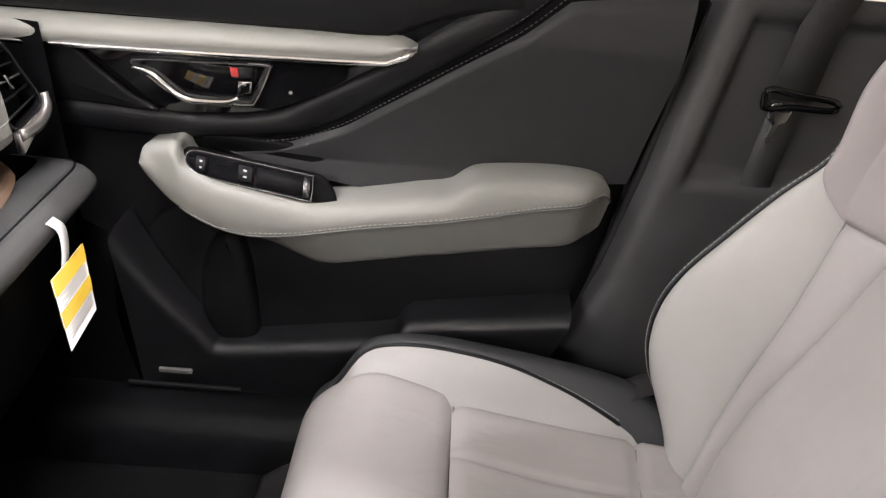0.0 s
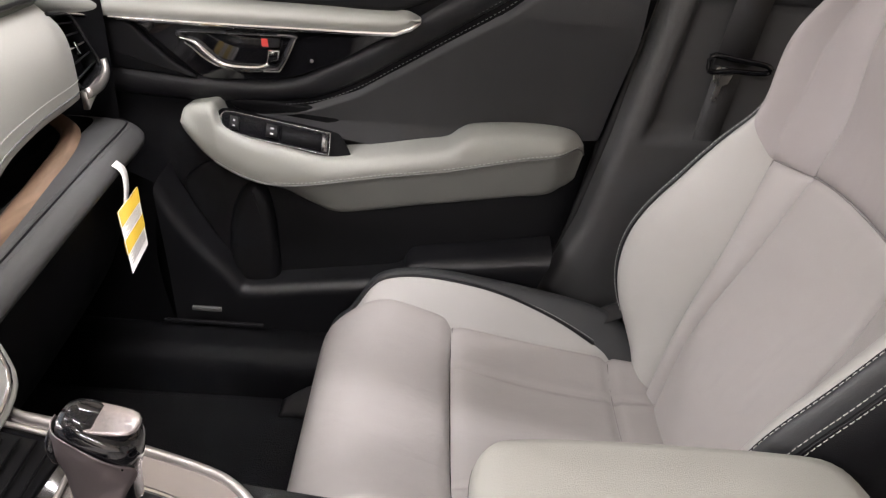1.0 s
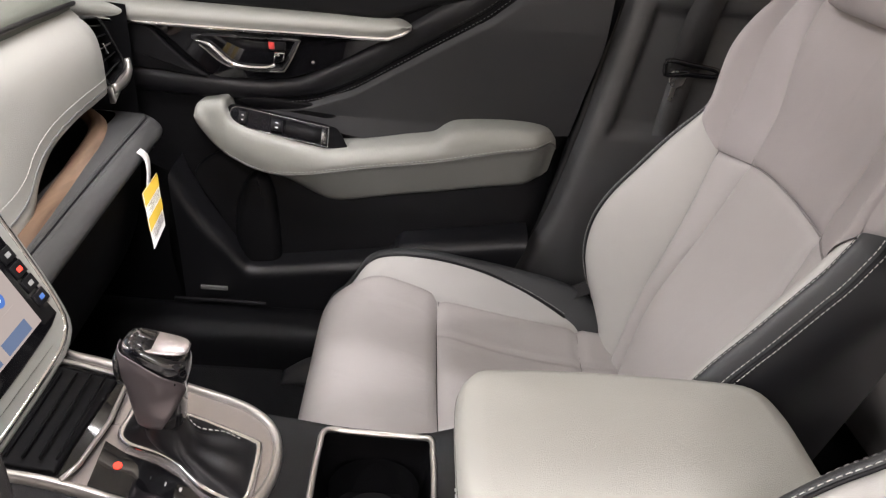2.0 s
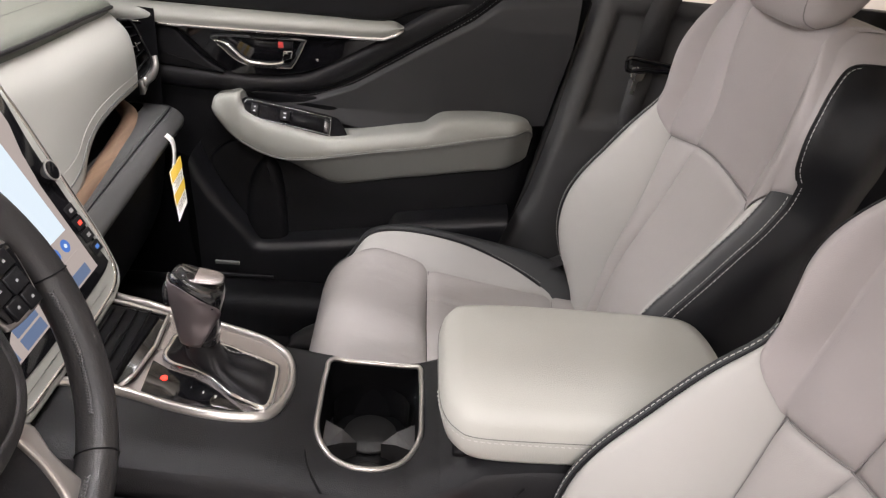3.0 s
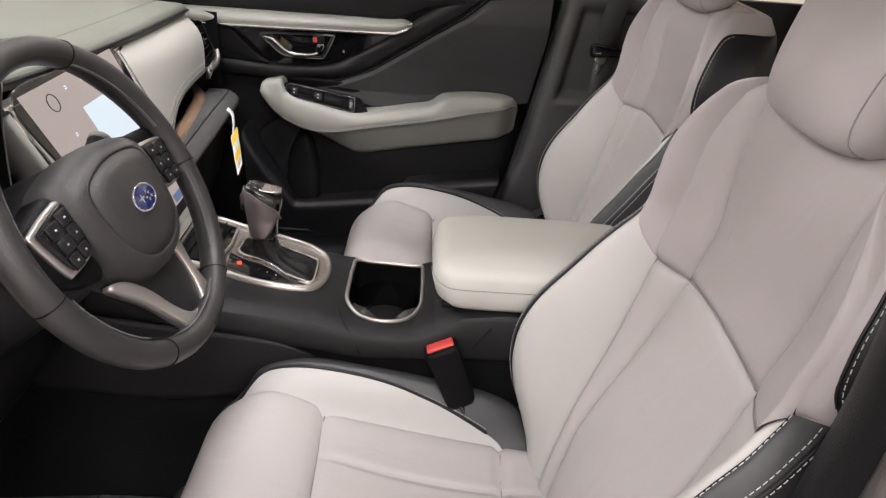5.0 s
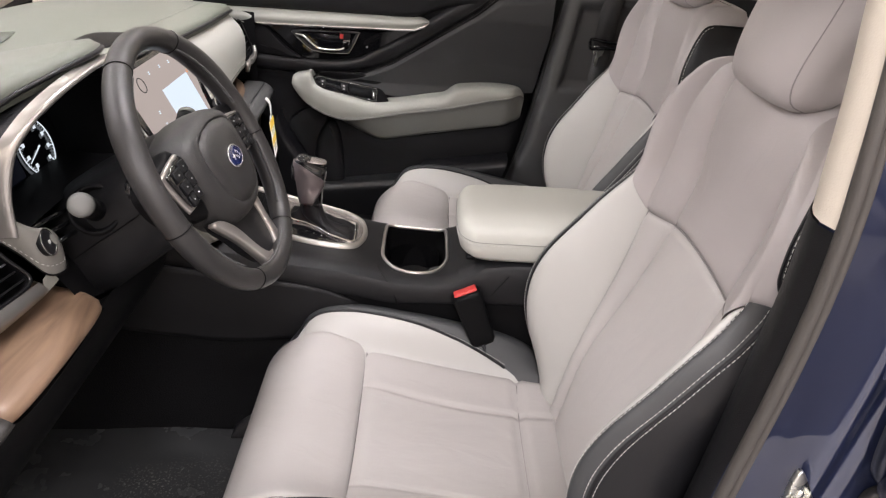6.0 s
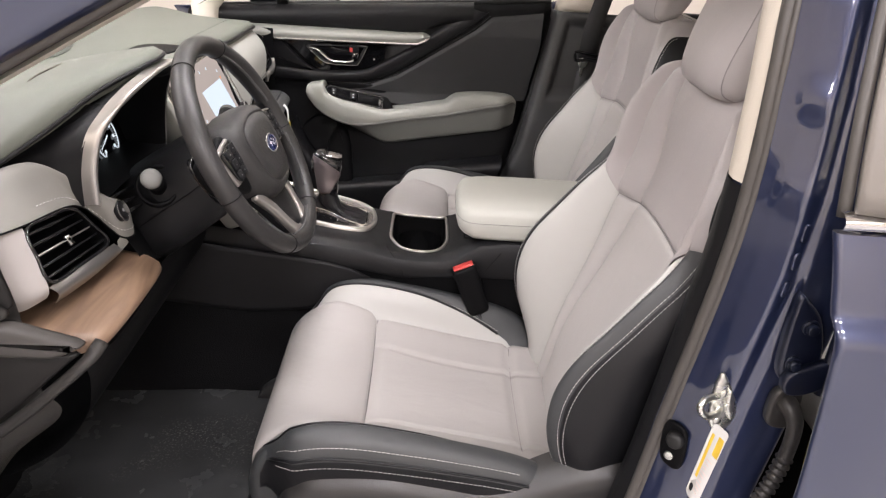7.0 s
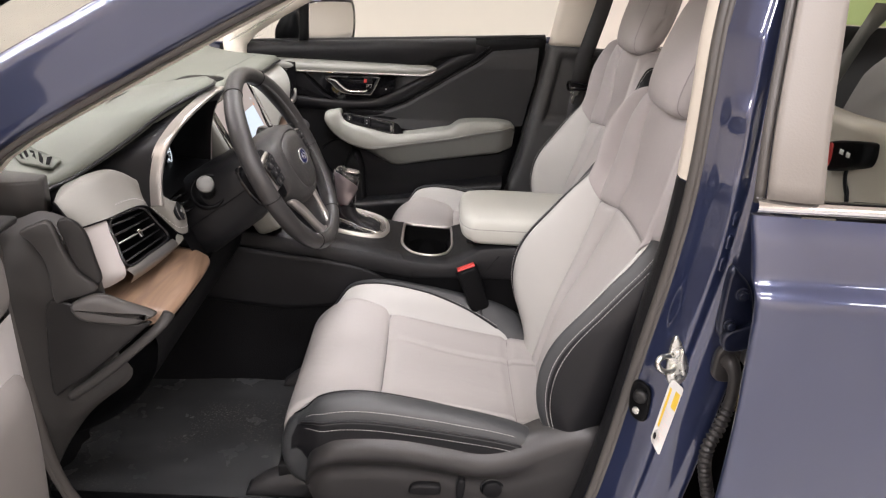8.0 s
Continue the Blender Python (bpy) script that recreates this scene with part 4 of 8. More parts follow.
# door mirror outside
mir = thing("door_mirror", (-0.36, 0.95, 1.0), "black door mirror seen through the passenger window", "door mirror")
mo = smooth_xy([(-0.44, 1.03), (-0.43, 1.13), (-0.39, 1.16), (-0.28, 1.158), (-0.255, 1.14), (-0.25, 1.05), (-0.27, 1.015), (-0.36, 1.0), (-0.42, 1.005)], 50)
part("mirror_housing", pillow(mo, lambda u, v, d: Vector((u - d * 0.75, 0.95 + (u + 0.44) * 1.2 + 0.11 * (v - 1.085) + d * 0.6, v)), 0.10, 0.04, 5), PIANO, mir)
mg = [((x + 0.345) * 0.9 - 0.345, (z - 1.085) * 0.88 + 1.085) for x, z in mo]
part("mirror_glass", pillow(mg, lambda u, v, d: Vector((u + d + 0.001, 0.95 + (u + 0.44) * 1.2 + 0.11 * (v - 1.085) - d - 0.001, v)), 0.003, 0.001), CHROME, mir, "silvered mirror glass")
part("mirror_foot", pillow(smooth_xy([(-0.475, 1.03), (-0.44, 1.032), (-0.415, 1.035), (-0.405, 1.07), (-0.415, 1.13), (-0.445, 1.13), (-0.478, 1.08)], 30), lambda u, v, d: Vector((u, 0.80 + d * 1.6, v)), 0.07, 0.02), BLACK, mir)

# ---- passenger side pillar, belt, sill ----
rows = []
for i in range(71):
    z = lerp(0.34, 1.085, i / 70)
    row = [(table(DOORX, z) - 0.01, 0.86, z), (table(DOORX, z) + 0.008, 0.80, z)]
    for k in range(51):
        x = lerp(table(DOORX, z) + 0.014, 0.80, (k / 50) ** 1.3)
        off = x - table(DOORX, z)
        proud = max(sstep((0.842 - z) / 0.022), sstep((0.062 - off) / 0.022), sstep((z - 1.045) / 0.02))
        row.append((x, 0.776 - 0.024 * proud + 0.012 * math.exp(-(off - 0.014) / 0.006) + 0.03 * sstep((x - 0.68) / 0.1), z))
    rows.append(row)
sheet("pillar_trim_lower", rows, surface("grained_grey_trim", (0.060, 0.060, 0.061), 0.40, grain=0.3, scale=700), "charcoal lower pillar trim with a soft recess beside the passenger seat", "pillar trim", 0.004)
sheet("pillar_trim_upper", loft([[(0.455 + o, 0.80 - k, z), (0.465 + o, 0.775 - k, z), (0.51 + o, 0.765 - k, z), (0.60 + o, 0.775 - k, z)] for z, o, k in ((1.083, 0, 0), (1.2, 0.012, 0.03), (1.35, 0.03, 0.08), (1.52, 0.06, 0.16))], 16, 12), BEIGE, "pale beige upper pillar trim", "pillar trim", 0.006)
part("rear_seal", tube([Vector((table(DOORX, z) + 0.004, 0.80, z)) for z in [0.4 + 0.06 * i for i in range(12)]], 0.009, 8), RUBBER, pdoor)
belt = thing("seat_belt", (0.57, 0.735, 0.82), "black seat belt with guide loop beside the passenger seat", "seat belt")
WEB = surface("woven_black_webbing", (0.032, 0.032, 0.033), 0.6, grain=0.5, scale=500)
bl = lambda x0, x1, y, z: [(x0, y, z), (lerp(x0, x1, 0.5), y - 0.001, z), (x1, y, z)]
part("webbing", thick(grid([bl(0.598, 0.648, 0.65, 1.42), bl(0.568, 0.620, 0.715, 1.2), bl(0.538, 0.592, 0.742, 1.05), bl(0.532, 0.588, 0.748, 0.955)]), 0.0015), WEB, belt)
part("lower_webbing", thick(grid([bl(0.540, 0.585, 0.752, 0.955), bl(0.535, 0.578, 0.756, 0.86), bl(0.53, 0.57, 0.752, 0.70), bl(0.525, 0.565, 0.748, 0.48)]), 0.0015), WEB, belt)
part("guide_loop", tube(curve([(0.522, 0.738, 0.958), (0.524, 0.736, 0.972), (0.56, 0.734, 0.968), (0.612, 0.732, 0.962), (0.612, 0.735, 0.95), (0.56, 0.738, 0.949), (0.528, 0.74, 0.945)], 36, True), 0.0045, 8, True), PIANO, belt, "gloss black guide loop")
part("latch_tongue", pillow(smooth_xy([(0.536, 0.952), (0.562, 0.950), (0.560, 0.928), (0.552, 0.924), (0.548, 0.90), (0.541, 0.90), (0.542, 0.926), (0.536, 0.93)], 30), lambda u, v, d: Vector((u, 0.742 - d, v)), 0.003, 0.001), STEEL, belt)
struct("sill_passenger", grid(loft([[(x, 0.60, 0.337), (x, 0.612, 0.40), (x, 0.635, 0.418), (x, 0.70, 0.418), (x, 0.73, 0.39), (x, 0.85, 0.36), (x, 0.86, 0.2)] for x in (-0.7, -0.2, 0.5, 1.2)], 30, 24)), BLACK, "black passenger door sill cover", "sill", True)
struct("kick_panel", grid(loft([[(-0.62, 0.70, z), (-0.70, 0.66, z), (-0.85, 0.64, z)] for z in (0.337, 0.55, 0.8)], 14, 10)), BLACK, "black footwell kick panel", "kick panel", True)

# ---- centre console ----
console = thing("centre_console", (0.0, 0.0, 0.336), "charcoal centre console with silver trimmed shifter and cup holder", "console")


def con_z(x):
    return table([(-0.40, 0.735), (-0.25, 0.715), (-0.18, 0.70), (-0.04, 0.682), (0.03, 0.668), (0.12, 0.664), (0.16, 0.680), (0.20, 0.707), (0.26, 0.716), (0.5, 0.716)], x)


def con_w(x):
    return table([(-0.40, 0.135), (-0.25, 0.130), (-0.05, 0.120), (0.05, 0.123), (0.2, 0.119), (0.5, 0.118)], x)


def con_top(x, y):
    w = con_w(x)
    k = abs(y) / w
    flat = 0.72 if y < 0 else 0.95
    return con_z(x) - (0.020 if y < 0 else 0.006) * max(0.0, (k - flat) / (1 - flat)) ** 2


# upper body with a well for the cups
CX0, CX1, CY0, CY1 = 0.006, 0.133, -0.060, 0.111


well = [(CX0 + 0.014, CY1), (CX0 + 0.028, CY1), (CX0 + 0.048, CY1), (CX1 - 0.048, CY1), (CX1 - 0.028, CY1), (CX1 - 0.014, CY1), (CX1 - 0.004, CY1 - 0.004), (CX1, CY1 - 0.014), (CX1, CY1 - 0.028), (CX1 + 0.001, CY1 - 0.05), (CX1 + 0.001, 0.02), (CX1 - 0.001, CY0 + 0.03), (CX1 - 0.018, CY0 - 0.003), (CX1 - 0.04, CY0 - 0.018), ((CX0 + CX1) / 2, CY0 - 0.022), (CX0 + 0.04, CY0 - 0.018), (CX0 + 0.018, CY0 - 0.003), (CX0 + 0.001, CY0 + 0.03), (CX0 - 0.001, 0.02), (CX0 - 0.001, CY1 - 0.05), (CX0, CY1 - 0.028), (CX0, CY1 - 0.014), (CX0 + 0.004, CY1 - 0.004)]
wl = curve([(a, b, 0) for a, b in well], 128, True)
# ring from the well's rim out to the console's border, so that the opening is real
oute = []
for q in wl:
    c = Vector((0.068, 0.01))
    d = Vector((q.x, q.y)) - c
    sx = min((-0.03 - c.x) / d.x if d.x < 0 else (0.155 - c.x) / max(d.x, 1e-6), 9)
    sy = ((-con_w(0.06) * 0.985 - c.y) / d.y) if d.y < 0 else (con_w(0.06) * 0.985 - c.y) / max(d.y, 1e-6)
    m_ = min(sx, sy)
    oute.append(c + d * m_)
oute = [Vector((o.x, math.copysign(con_w(o.x) * 0.985, o.y))) if abs(o.x + 0.03) > 1e-4 and abs(o.x - 0.155) > 1e-4 else o for o in oute]
for cx_ in (-0.03, 0.155):
    for cs_ in (-1, 1):
        k_ = Vector((cx_, cs_ * con_w(cx_) * 0.985))
        j_ = min(range(len(oute)), key=lambda i: (oute[i] - k_).length)
        oute[j_] = k_
rings = [[(lerp(q.x, o.x, f), lerp(q.y, o.y, f), con_top(lerp(q.x, o.x, f), lerp(q.y, o.y, f)) + 0.001) for q, o in zip(wl, oute)] for f in (0, 0.1, 0.25, 0.5, 0.75, 1.0)]
part("cup_surround", grid(rings, wrap=True), CHAR, console)
cups = part("cup_well", grid([[(q.x, q.y, con_top(q.x, q.y) + 0.001) for q in wl], [(q.x, q.y, 0.64) for q in wl], [(0.068 + (q.x - 0.068) * 0.93, 0.01 + (q.y - 0.01) * 0.93, 0.60) for q in wl], [(0.068 + (q.x - 0.068) * 0.9, 0.01 + (q.y - 0.01) * 0.9, 0.578) for q in wl]], wrap=True), BLACK, console, "deep black double cup well")
bm = bmesh.new()
bm.faces.new([bm.verts.new((0.068 + (q.x - 0.068) * 0.93, 0.01 + (q.y - 0.01) * 0.93, 0.580)) for q in wl])
part("well_floor", bm, BLACK, cups)
part("cup_rim", tube([Vector((q.x, q.y, con_top(q.x, q.y) + 0.002)) for q in wl], 0.0036, 8, True), SILVER, console, "satin silver rim")
for sx in (-1, 1):
    x_out, x_in = 0.0695 + sx * 0.060, 0.0695 + sx * 0.016
    wedge = grid([[(x_out, 0.050, z), (lerp(x_out, x_in, 0.55), 0.034, z), (x_in, 0.024, z - 0.012), (lerp(x_out, x_in, 0.55), 0.014, z - 0.004), (x_out, 0.000, z)] for z in (0.585, 0.616)], caps=False)
    wedge.faces.new([v for v in wedge.verts[:][5:]])
    part("cup_divider", wedge, COVER, cups, "", False)
for cy in (0.062, -0.028):
    part("cup_mat", disc((0.0695, cy, 0.582), (0, 0, 1), 0.037, 0.003), RUBBER, cups)
    part("cup_wall", grid([[(0.0695 + 0.052 * math.cos(t), cy + 0.046 * math.sin(t), z) for t in [lerp(0.15, math.pi - 0.15, q / 24) * (1 if cy > 0 else -1) for q in range(25)]] for z in (0.582, 0.632)]), BLACK, cups)
part("cup_tab", box(0.060, 0.079, -0.078, -0.071, 0.600, 0.618, 0.002), GREYD, cups)
# top and sides
for x0, x1, nm in ((-0.40, -0.03, "front_top"), (0.155, 0.50, "rear_top")):
    rows = [[(x, con_w(x) * 0.985 * (k / 12 * 2 - 1), con_top(x, con_w(x) * 0.985 * (k / 12 * 2 - 1)) + 0.001) for k in range(13)] for x in [lerp(x0, x1, i / 20) for i in range(21)]]
    part(nm, grid(rows), CHAR, console)
for sd in (-1, 1):
    rows = []
    for i in range(41):
        x = lerp(-0.42, 0.50, i / 40)
        w = con_w(x)
        zt = con_top(x, w * 0.985) + 0.001
        split = table([(-0.42, 0.66), (-0.10, 0.645), (0.03, 0.625), (0.24, 0.632), (0.5, 0.632)], x)
        rows.append([(x, sd * w * 0.985, zt), (x, sd * (w + 0.003), zt - 0.006), (x, sd * (w + 0.006), lerp(zt, split, 0.5)), (x, sd * (w + 0.007), split + 0.004), (x, sd * (w + 0.003), split)])
    part("upper_side", grid(rows), CHAR, console)
    rows = []
    for i in range(41):
        x = lerp(-0.42, 0.52, i / 40)
        w = con_w(x)
        split = table([(-0.42, 0.66), (-0.10, 0.645), (0.03, 0.625), (0.24, 0.632), (0.5, 0.632)], x)
        rows.append([(x, sd * (w + 0.0025), split), (x, sd * (w + 0.001), split - 0.003), (x, sd * (w + 0.002), 0.55), (x, sd * (w + 0.006), 0.45), (x, sd * (w + 0.012), 0.34)])
    part("lower_side", grid(rows), BLACK, console)
    # knee pad beside the tunnel
    kp = loft([[(-0.55, sd * 0.155, z0), (-0.40, sd * 0.158, z1), (-0.25, sd * 0.150, z2), (-0.10, sd * 0.132, z3), (-0.03, sd * 0.124, z4)] for z0, z1, z2, z3, z4 in ((0.72, 0.70, 0.68, 0.65, 0.618), (0.66, 0.65, 0.64, 0.625, 0.612), (0.60, 0.585, 0.575, 0.585, 0.606), (0.565, 0.55, 0.538, 0.555, 0.60))], 14, 24)
    part("knee_pad", thick(grid(kp), 0.006), CHAR, console)
    part("tunnel_carpet", grid(loft([[(-0.95, sd * 0.17, 0.70), (-0.6, sd * 0.158, 0.62), (-0.3, sd * 0.142, 0.55), (-0.1, sd * 0.126, 0.57)], [(-0.95, sd * 0.21, 0.336), (-0.6, sd * 0.20, 0.336), (-0.3, sd * 0.17, 0.336), (-0.1, sd * 0.15, 0.336)]], 8, 14)), CARPET, console)
part("body_seam", tube(curve([(-0.004, -0.06, 0.6745), (0.004, -0.088, 0.6735), (0.020, -0.112, 0.663), (0.034, -0.1275, 0.646), (0.040, -0.1310, 0.628)], 16), 0.0014, 5), BLACK, console)
part("body_seam", tube([Vector((0.205, -0.1235, 0.632)), Vector((0.222, -0.1245, 0.66)), Vector((0.246, -0.1235, 0.694))], 0.0015, 5), BLACK, console)
# silver framed shifter deck
DECKS = surface("rosy_satin_deck", (0.42, 0.39, 0.38), 0.26, 0.8, vary=0.04)
ringo = [(-0.345, -0.024), (-0.27, -0.026), (-0.209, -0.029), (-0.148, -0.038), (-0.104, -0.040), (-0.064, -0.034), (-0.046, -0.022), (-0.035, 0.004), (-0.030, 0.036), (-0.033, 0.070), (-0.043, 0.095), (-0.064, 0.114), (-0.09, 0.126), (-0.146, 0.139), (-0.217, 0.150), (-0.28, 0.156), (-0.345, 0.160)]
ro = curve([(a, b, 0) for a, b in ringo], 120, True)
deckz = lambda x, y: con_z(x) + 0.005
frame_in = [(q.x + (-0.16 - q.x) * 0.075, q.y + (0.055 - q.y) * 0.12) for q in ro]
rings = [[(lerp(q.x, a[0], f), lerp(q.y, a[1], f), deckz(q.x, 0) + h) for q, a in zip(ro, frame_in)] for f, h in ((-0.02, -0.008), (0.0, -0.002), (0.2, 0.004), (0.7, 0.005), (1.0, 0.001), (1.05, -0.006))]
part("deck_skirt", grid([[(q.x + (-0.16 - q.x) * f, q.y + (0.055 - q.y) * f, deckz(q.x, 0) + h) for q in ro] for f, h in ((-0.02, -0.004), (-0.035, -0.010), (-0.04, -0.03), (0.02, -0.07))], wrap=True), CHAR, console)
part("deck_frame", grid(rings, wrap=True), SILVER, console, "satin silver frame round the shifter")
part("deck", pillow(frame_in, lambda u, v, d: Vector((u, v, deckz(u, v) - 0.004 + d)), 0.003, 0.0), DECKS, console, "satin silver shifter deck")
# front tray cover
tray = part("front_tray", pillow([(-0.335, -0.012), (-0.230, -0.015), (-0.222, 0.118), (-0.335, 0.128)], lambda u, v, d: Vector((u, v, deckz(u, v) + d)), 0.008, 0.003), BLACK, console, "black ribbed tray cover")
for i in range(7):
    part("tray_rib", tube([Vector((-0.325 + 0.016 * i, -0.008, deckz(-0.3, 0) + 0.006)), Vector((-0.325 + 0.016 * i, 0.112, deckz(-0.3, 0) + 0.006))], 0.0015, 5), BLACK, tray)
part("tray_rim", tube([Vector((a, b, deckz(a, b) + 0.006)) for a, b in ((-0.222, -0.022), (-0.214, 0.0), (-0.208, 0.06), (-0.212, 0.126), (-0.27, 0.132), (-0.335, 0.136))], 0.003, 6), SILVER, tray)
# gear gate letters and red lamp
gate = part("gear_gate", pillow([(-0.204, 0.036), (-0.200, -0.020), (-0.15, -0.029), (-0.10, -0.031), (-0.080, -0.026), (-0.095, -0.016), (-0.120, 0.004), (-0.148, 0.018), (-0.180, 0.026)], lambda u, v, d: Vector((u, v, deckz(u, v) + d)), 0.0035, 0.001), PIANO, console, "gloss black gear gate")
part("tray_well", pillow([(-0.33, -0.016), (-0.226, -0.020), (-0.214, 0.0), (-0.207, 0.06), (-0.212, 0.128), (-0.33, 0.138)], lambda u, v, d: Vector((u, v, deckz(u, v) + d)), 0.003, 0.001), PIANO, console, "gloss black tray surround")
part("gear_lamp", disc((-0.182, 0.008, deckz(-0.182, 0) + 0.002), (0, 0, 1), 0.0042, 0.004, 0.001, 14), REDLENS, gate, "lit red park lamp")
for i in range(4):
    gx = -0.165 + 0.016 * i
    part("gear_mark", box(gx - 0.0015, gx + 0.0015, 0.000 - 0.004 * i, 0.005 - 0.004 * i, deckz(gx, 0) + 0.0032, deckz(gx, 0) + 0.0038), MARKG, gate)
# boot frame, boot, lever
bf = smooth_xy([(-0.186, 0.092), (-0.192, 0.070), (-0.192, 0.046), (-0.178, 0.036), (-0.152, 0.031), (-0.130, 0.022), (-0.110, 0.006), (-0.092, -0.007), (-0.064, -0.017), (-0.054, -0.011), (-0.053, 0.02), (-0.055, 0.056), (-0.062, 0.064), (-0.10, 0.076), (-0.134, 0.086)], 80)
lever = thing("gear_lever", (-0.125, 0.04, 0.70), "gloss and silver gear lever with black leather boot", "gear lever")
part("boot_frame", tube([Vector((a, b, deckz(a, b) + 0.004)) for a, b in bf], 0.0042, 8, True), CHROME, lever, "chrome boot frame")
neck = Vector((-0.143, 0.040, 0.752))
rings = []
for f, h in ((0.0, 0.0), (0.03, 0.004), (0.2, 0.012), (0.45, 0.015), (0.68, 0.019), (0.86, 0.026), (0.97, 0.044), (1.0, 0.056)):
    row = []
    for i, (a, b) in enumerate(bf):
        ang = math.atan2(b - 0.035, a + 0.12)
        tgt = neck + Vector((math.cos(ang) * 0.021, math.sin(ang) * 0.0185, 0))
        p_ = Vector((a, b, deckz(a, b))).lerp(Vector((tgt.x, tgt.y, deckz(a, b))), f)
        row.append(p_ + Vector((0, 0, h + 0.002 * math.sin(f * math.pi) * math.sin(i * 0.7))))
    rings.append(row)
boot = part("boot", grid(rings, wrap=True), BLACK_L, lever, "black stitched leather boot")
part("stitching", stitches([Vector((-0.065, 0.06, 0.695)), Vector((-0.09, 0.058, 0.712)), Vector((-0.115, 0.053, 0.722)), Vector((-0.127, 0.05, 0.745))], (0.5, 0, 0.8), 0.003, 0.003, 0.0006), THREAD, boot)
kn = []
for z, cx, cy, rx_, ry_ in ((0.742, -0.1425, 0.040, 0.019, 0.0165), (0.752, -0.143, 0.040, 0.0215, 0.0185), (0.770, -0.144, 0.041, 0.0235, 0.0195), (0.79, -0.145, 0.042, 0.025, 0.019), (0.81, -0.145, 0.043, 0.029, 0.020), (0.826, -0.144, 0.044, 0.031, 0.021), (0.838, -0.143, 0.044, 0.030, 0.021), (0.8455, -0.141, 0.044, 0.026, 0.018), (0.848, -0.140, 0.044, 0.018, 0.012)):
    row = []
    for k in range(36):
        a = 2 * math.pi * k / 36
        ca, sa = math.cos(a), math.sin(a)
        q = (abs(ca) ** 3 + abs(sa) ** 3) ** (-1 / 3)
        row.append(Vector((cx + rx_ * ca * q, cy + ry_ * sa * q, z - 0.012 * ca * (z - 0.74) / 0.1)))
    kn.append(row)
kn = [[Vector((q.x, q.y, 0.742 + (q.z - 0.742) * 0.9)) for q in r] for r in kn]
knob = part("knob", grid(kn, wrap=True, caps=True), PIANO, lever, "gloss black knob")
sil = loft([[kn[i][k] + (kn[i][k] - Vector((-0.144, 0.042, kn[i][k].z))).normalized() * 0.0030 for k in ks] for i, ks in ((1, (19, 22, 25, 28)), (2, (18, 22, 26, 30)), (3, (17, 22, 27, 32)), (4, (17, 22, 28, 33)), (5, (17, 21, 25, 29)), (6, (18, 20, 22, 24)))], 24, 14)
part("knob_facing", thick(grid(sil), 0.001), surface("dark_smoked_silver", (0.20, 0.172, 0.175), 0.36, 0.8, vary=0.05), knob, "satin silver facing")
SMOKE = surface("smoked_silver_cap", (0.38, 0.35, 0.35), 0.2, 0.9, vary=0.04)
part("knob_cap", pillow(smooth_xy([(-0.168, 0.030), (-0.12, 0.031), (-0.112, 0.044), (-0.12, 0.057), (-0.16, 0.058)], 30), lambda u, v, d: Vector((u, v, 0.8360 - 0.35 * (u + 0.141) * 0.35 + d)), 0.003, 0.002), SMOKE, knob)
part("knob_button", pillow(smooth_xy([(0.030, 0.800), (0.052, 0.800), (0.052, 0.826), (0.030, 0.826)], 20), lambda u, v, d: Vector((-0.174 - d, u, v)), 0.006, 0.002), PIANO, knob)
# armrest lid
arm = thing("console_lid", (0.31, 0.0, 0.716), "pale grey padded leather lid of the centre console", "armrest")
ol = curve([(a, b, 0) for a, b in ((0.148, 0.0), (0.150, 0.07), (0.160, 0.098), (0.185, 0.108), (0.3, 0.111), (0.44, 0.108), (0.485, 0.098), (0.50, 0.06), (0.502, 0.0), (0.50, -0.06), (0.485, -0.100), (0.44, -0.112), (0.3, -0.116), (0.195, -0.114), (0.165, -0.100), (0.150, -0.065))], 110, True)
LC = Vector((0.325, 0.0))
prof = ((0.93, 0.0), (0.972, 0.008), (0.998, 0.026), (1.0, 0.040), (0.985, 0.055), (0.95, 0.0655), (0.84, 0.0715), (0.5, 0.0745), (0.2, 0.0755), (0.02, 0.076))
rings = [[Vector((LC.x + (q.x - LC.x) * f, LC.y + (q.y - LC.y) * f, 0.7175 + h - 0.03 * max(0, 0.17 + 0.06 - (LC.x + (q.x - LC.x) * f)) * 1.5 * (h / 0.07))) for q in ol] for f, h in prof]
lid = part("pad", grid(rings, wrap=True, caps=True), LIDL, arm)

part("seam", tube([q for q in rings[3]], 0.0007, 6, True), GREYA, arm)
part("stitching", stitches([q + (q - Vector((LC.x, 0, q.z))).normalized() * 0.0015 + Vector((0, 0, -0.004)) for q in rings[3][55:108]], (0, -0.9, 0.2), 0.004, 0.003, 0.0006), THREAD, arm)
part("lid_base", box(0.165, 0.49, -0.10, 0.10, 0.712, 0.722, 0.004), BLACK, arm)
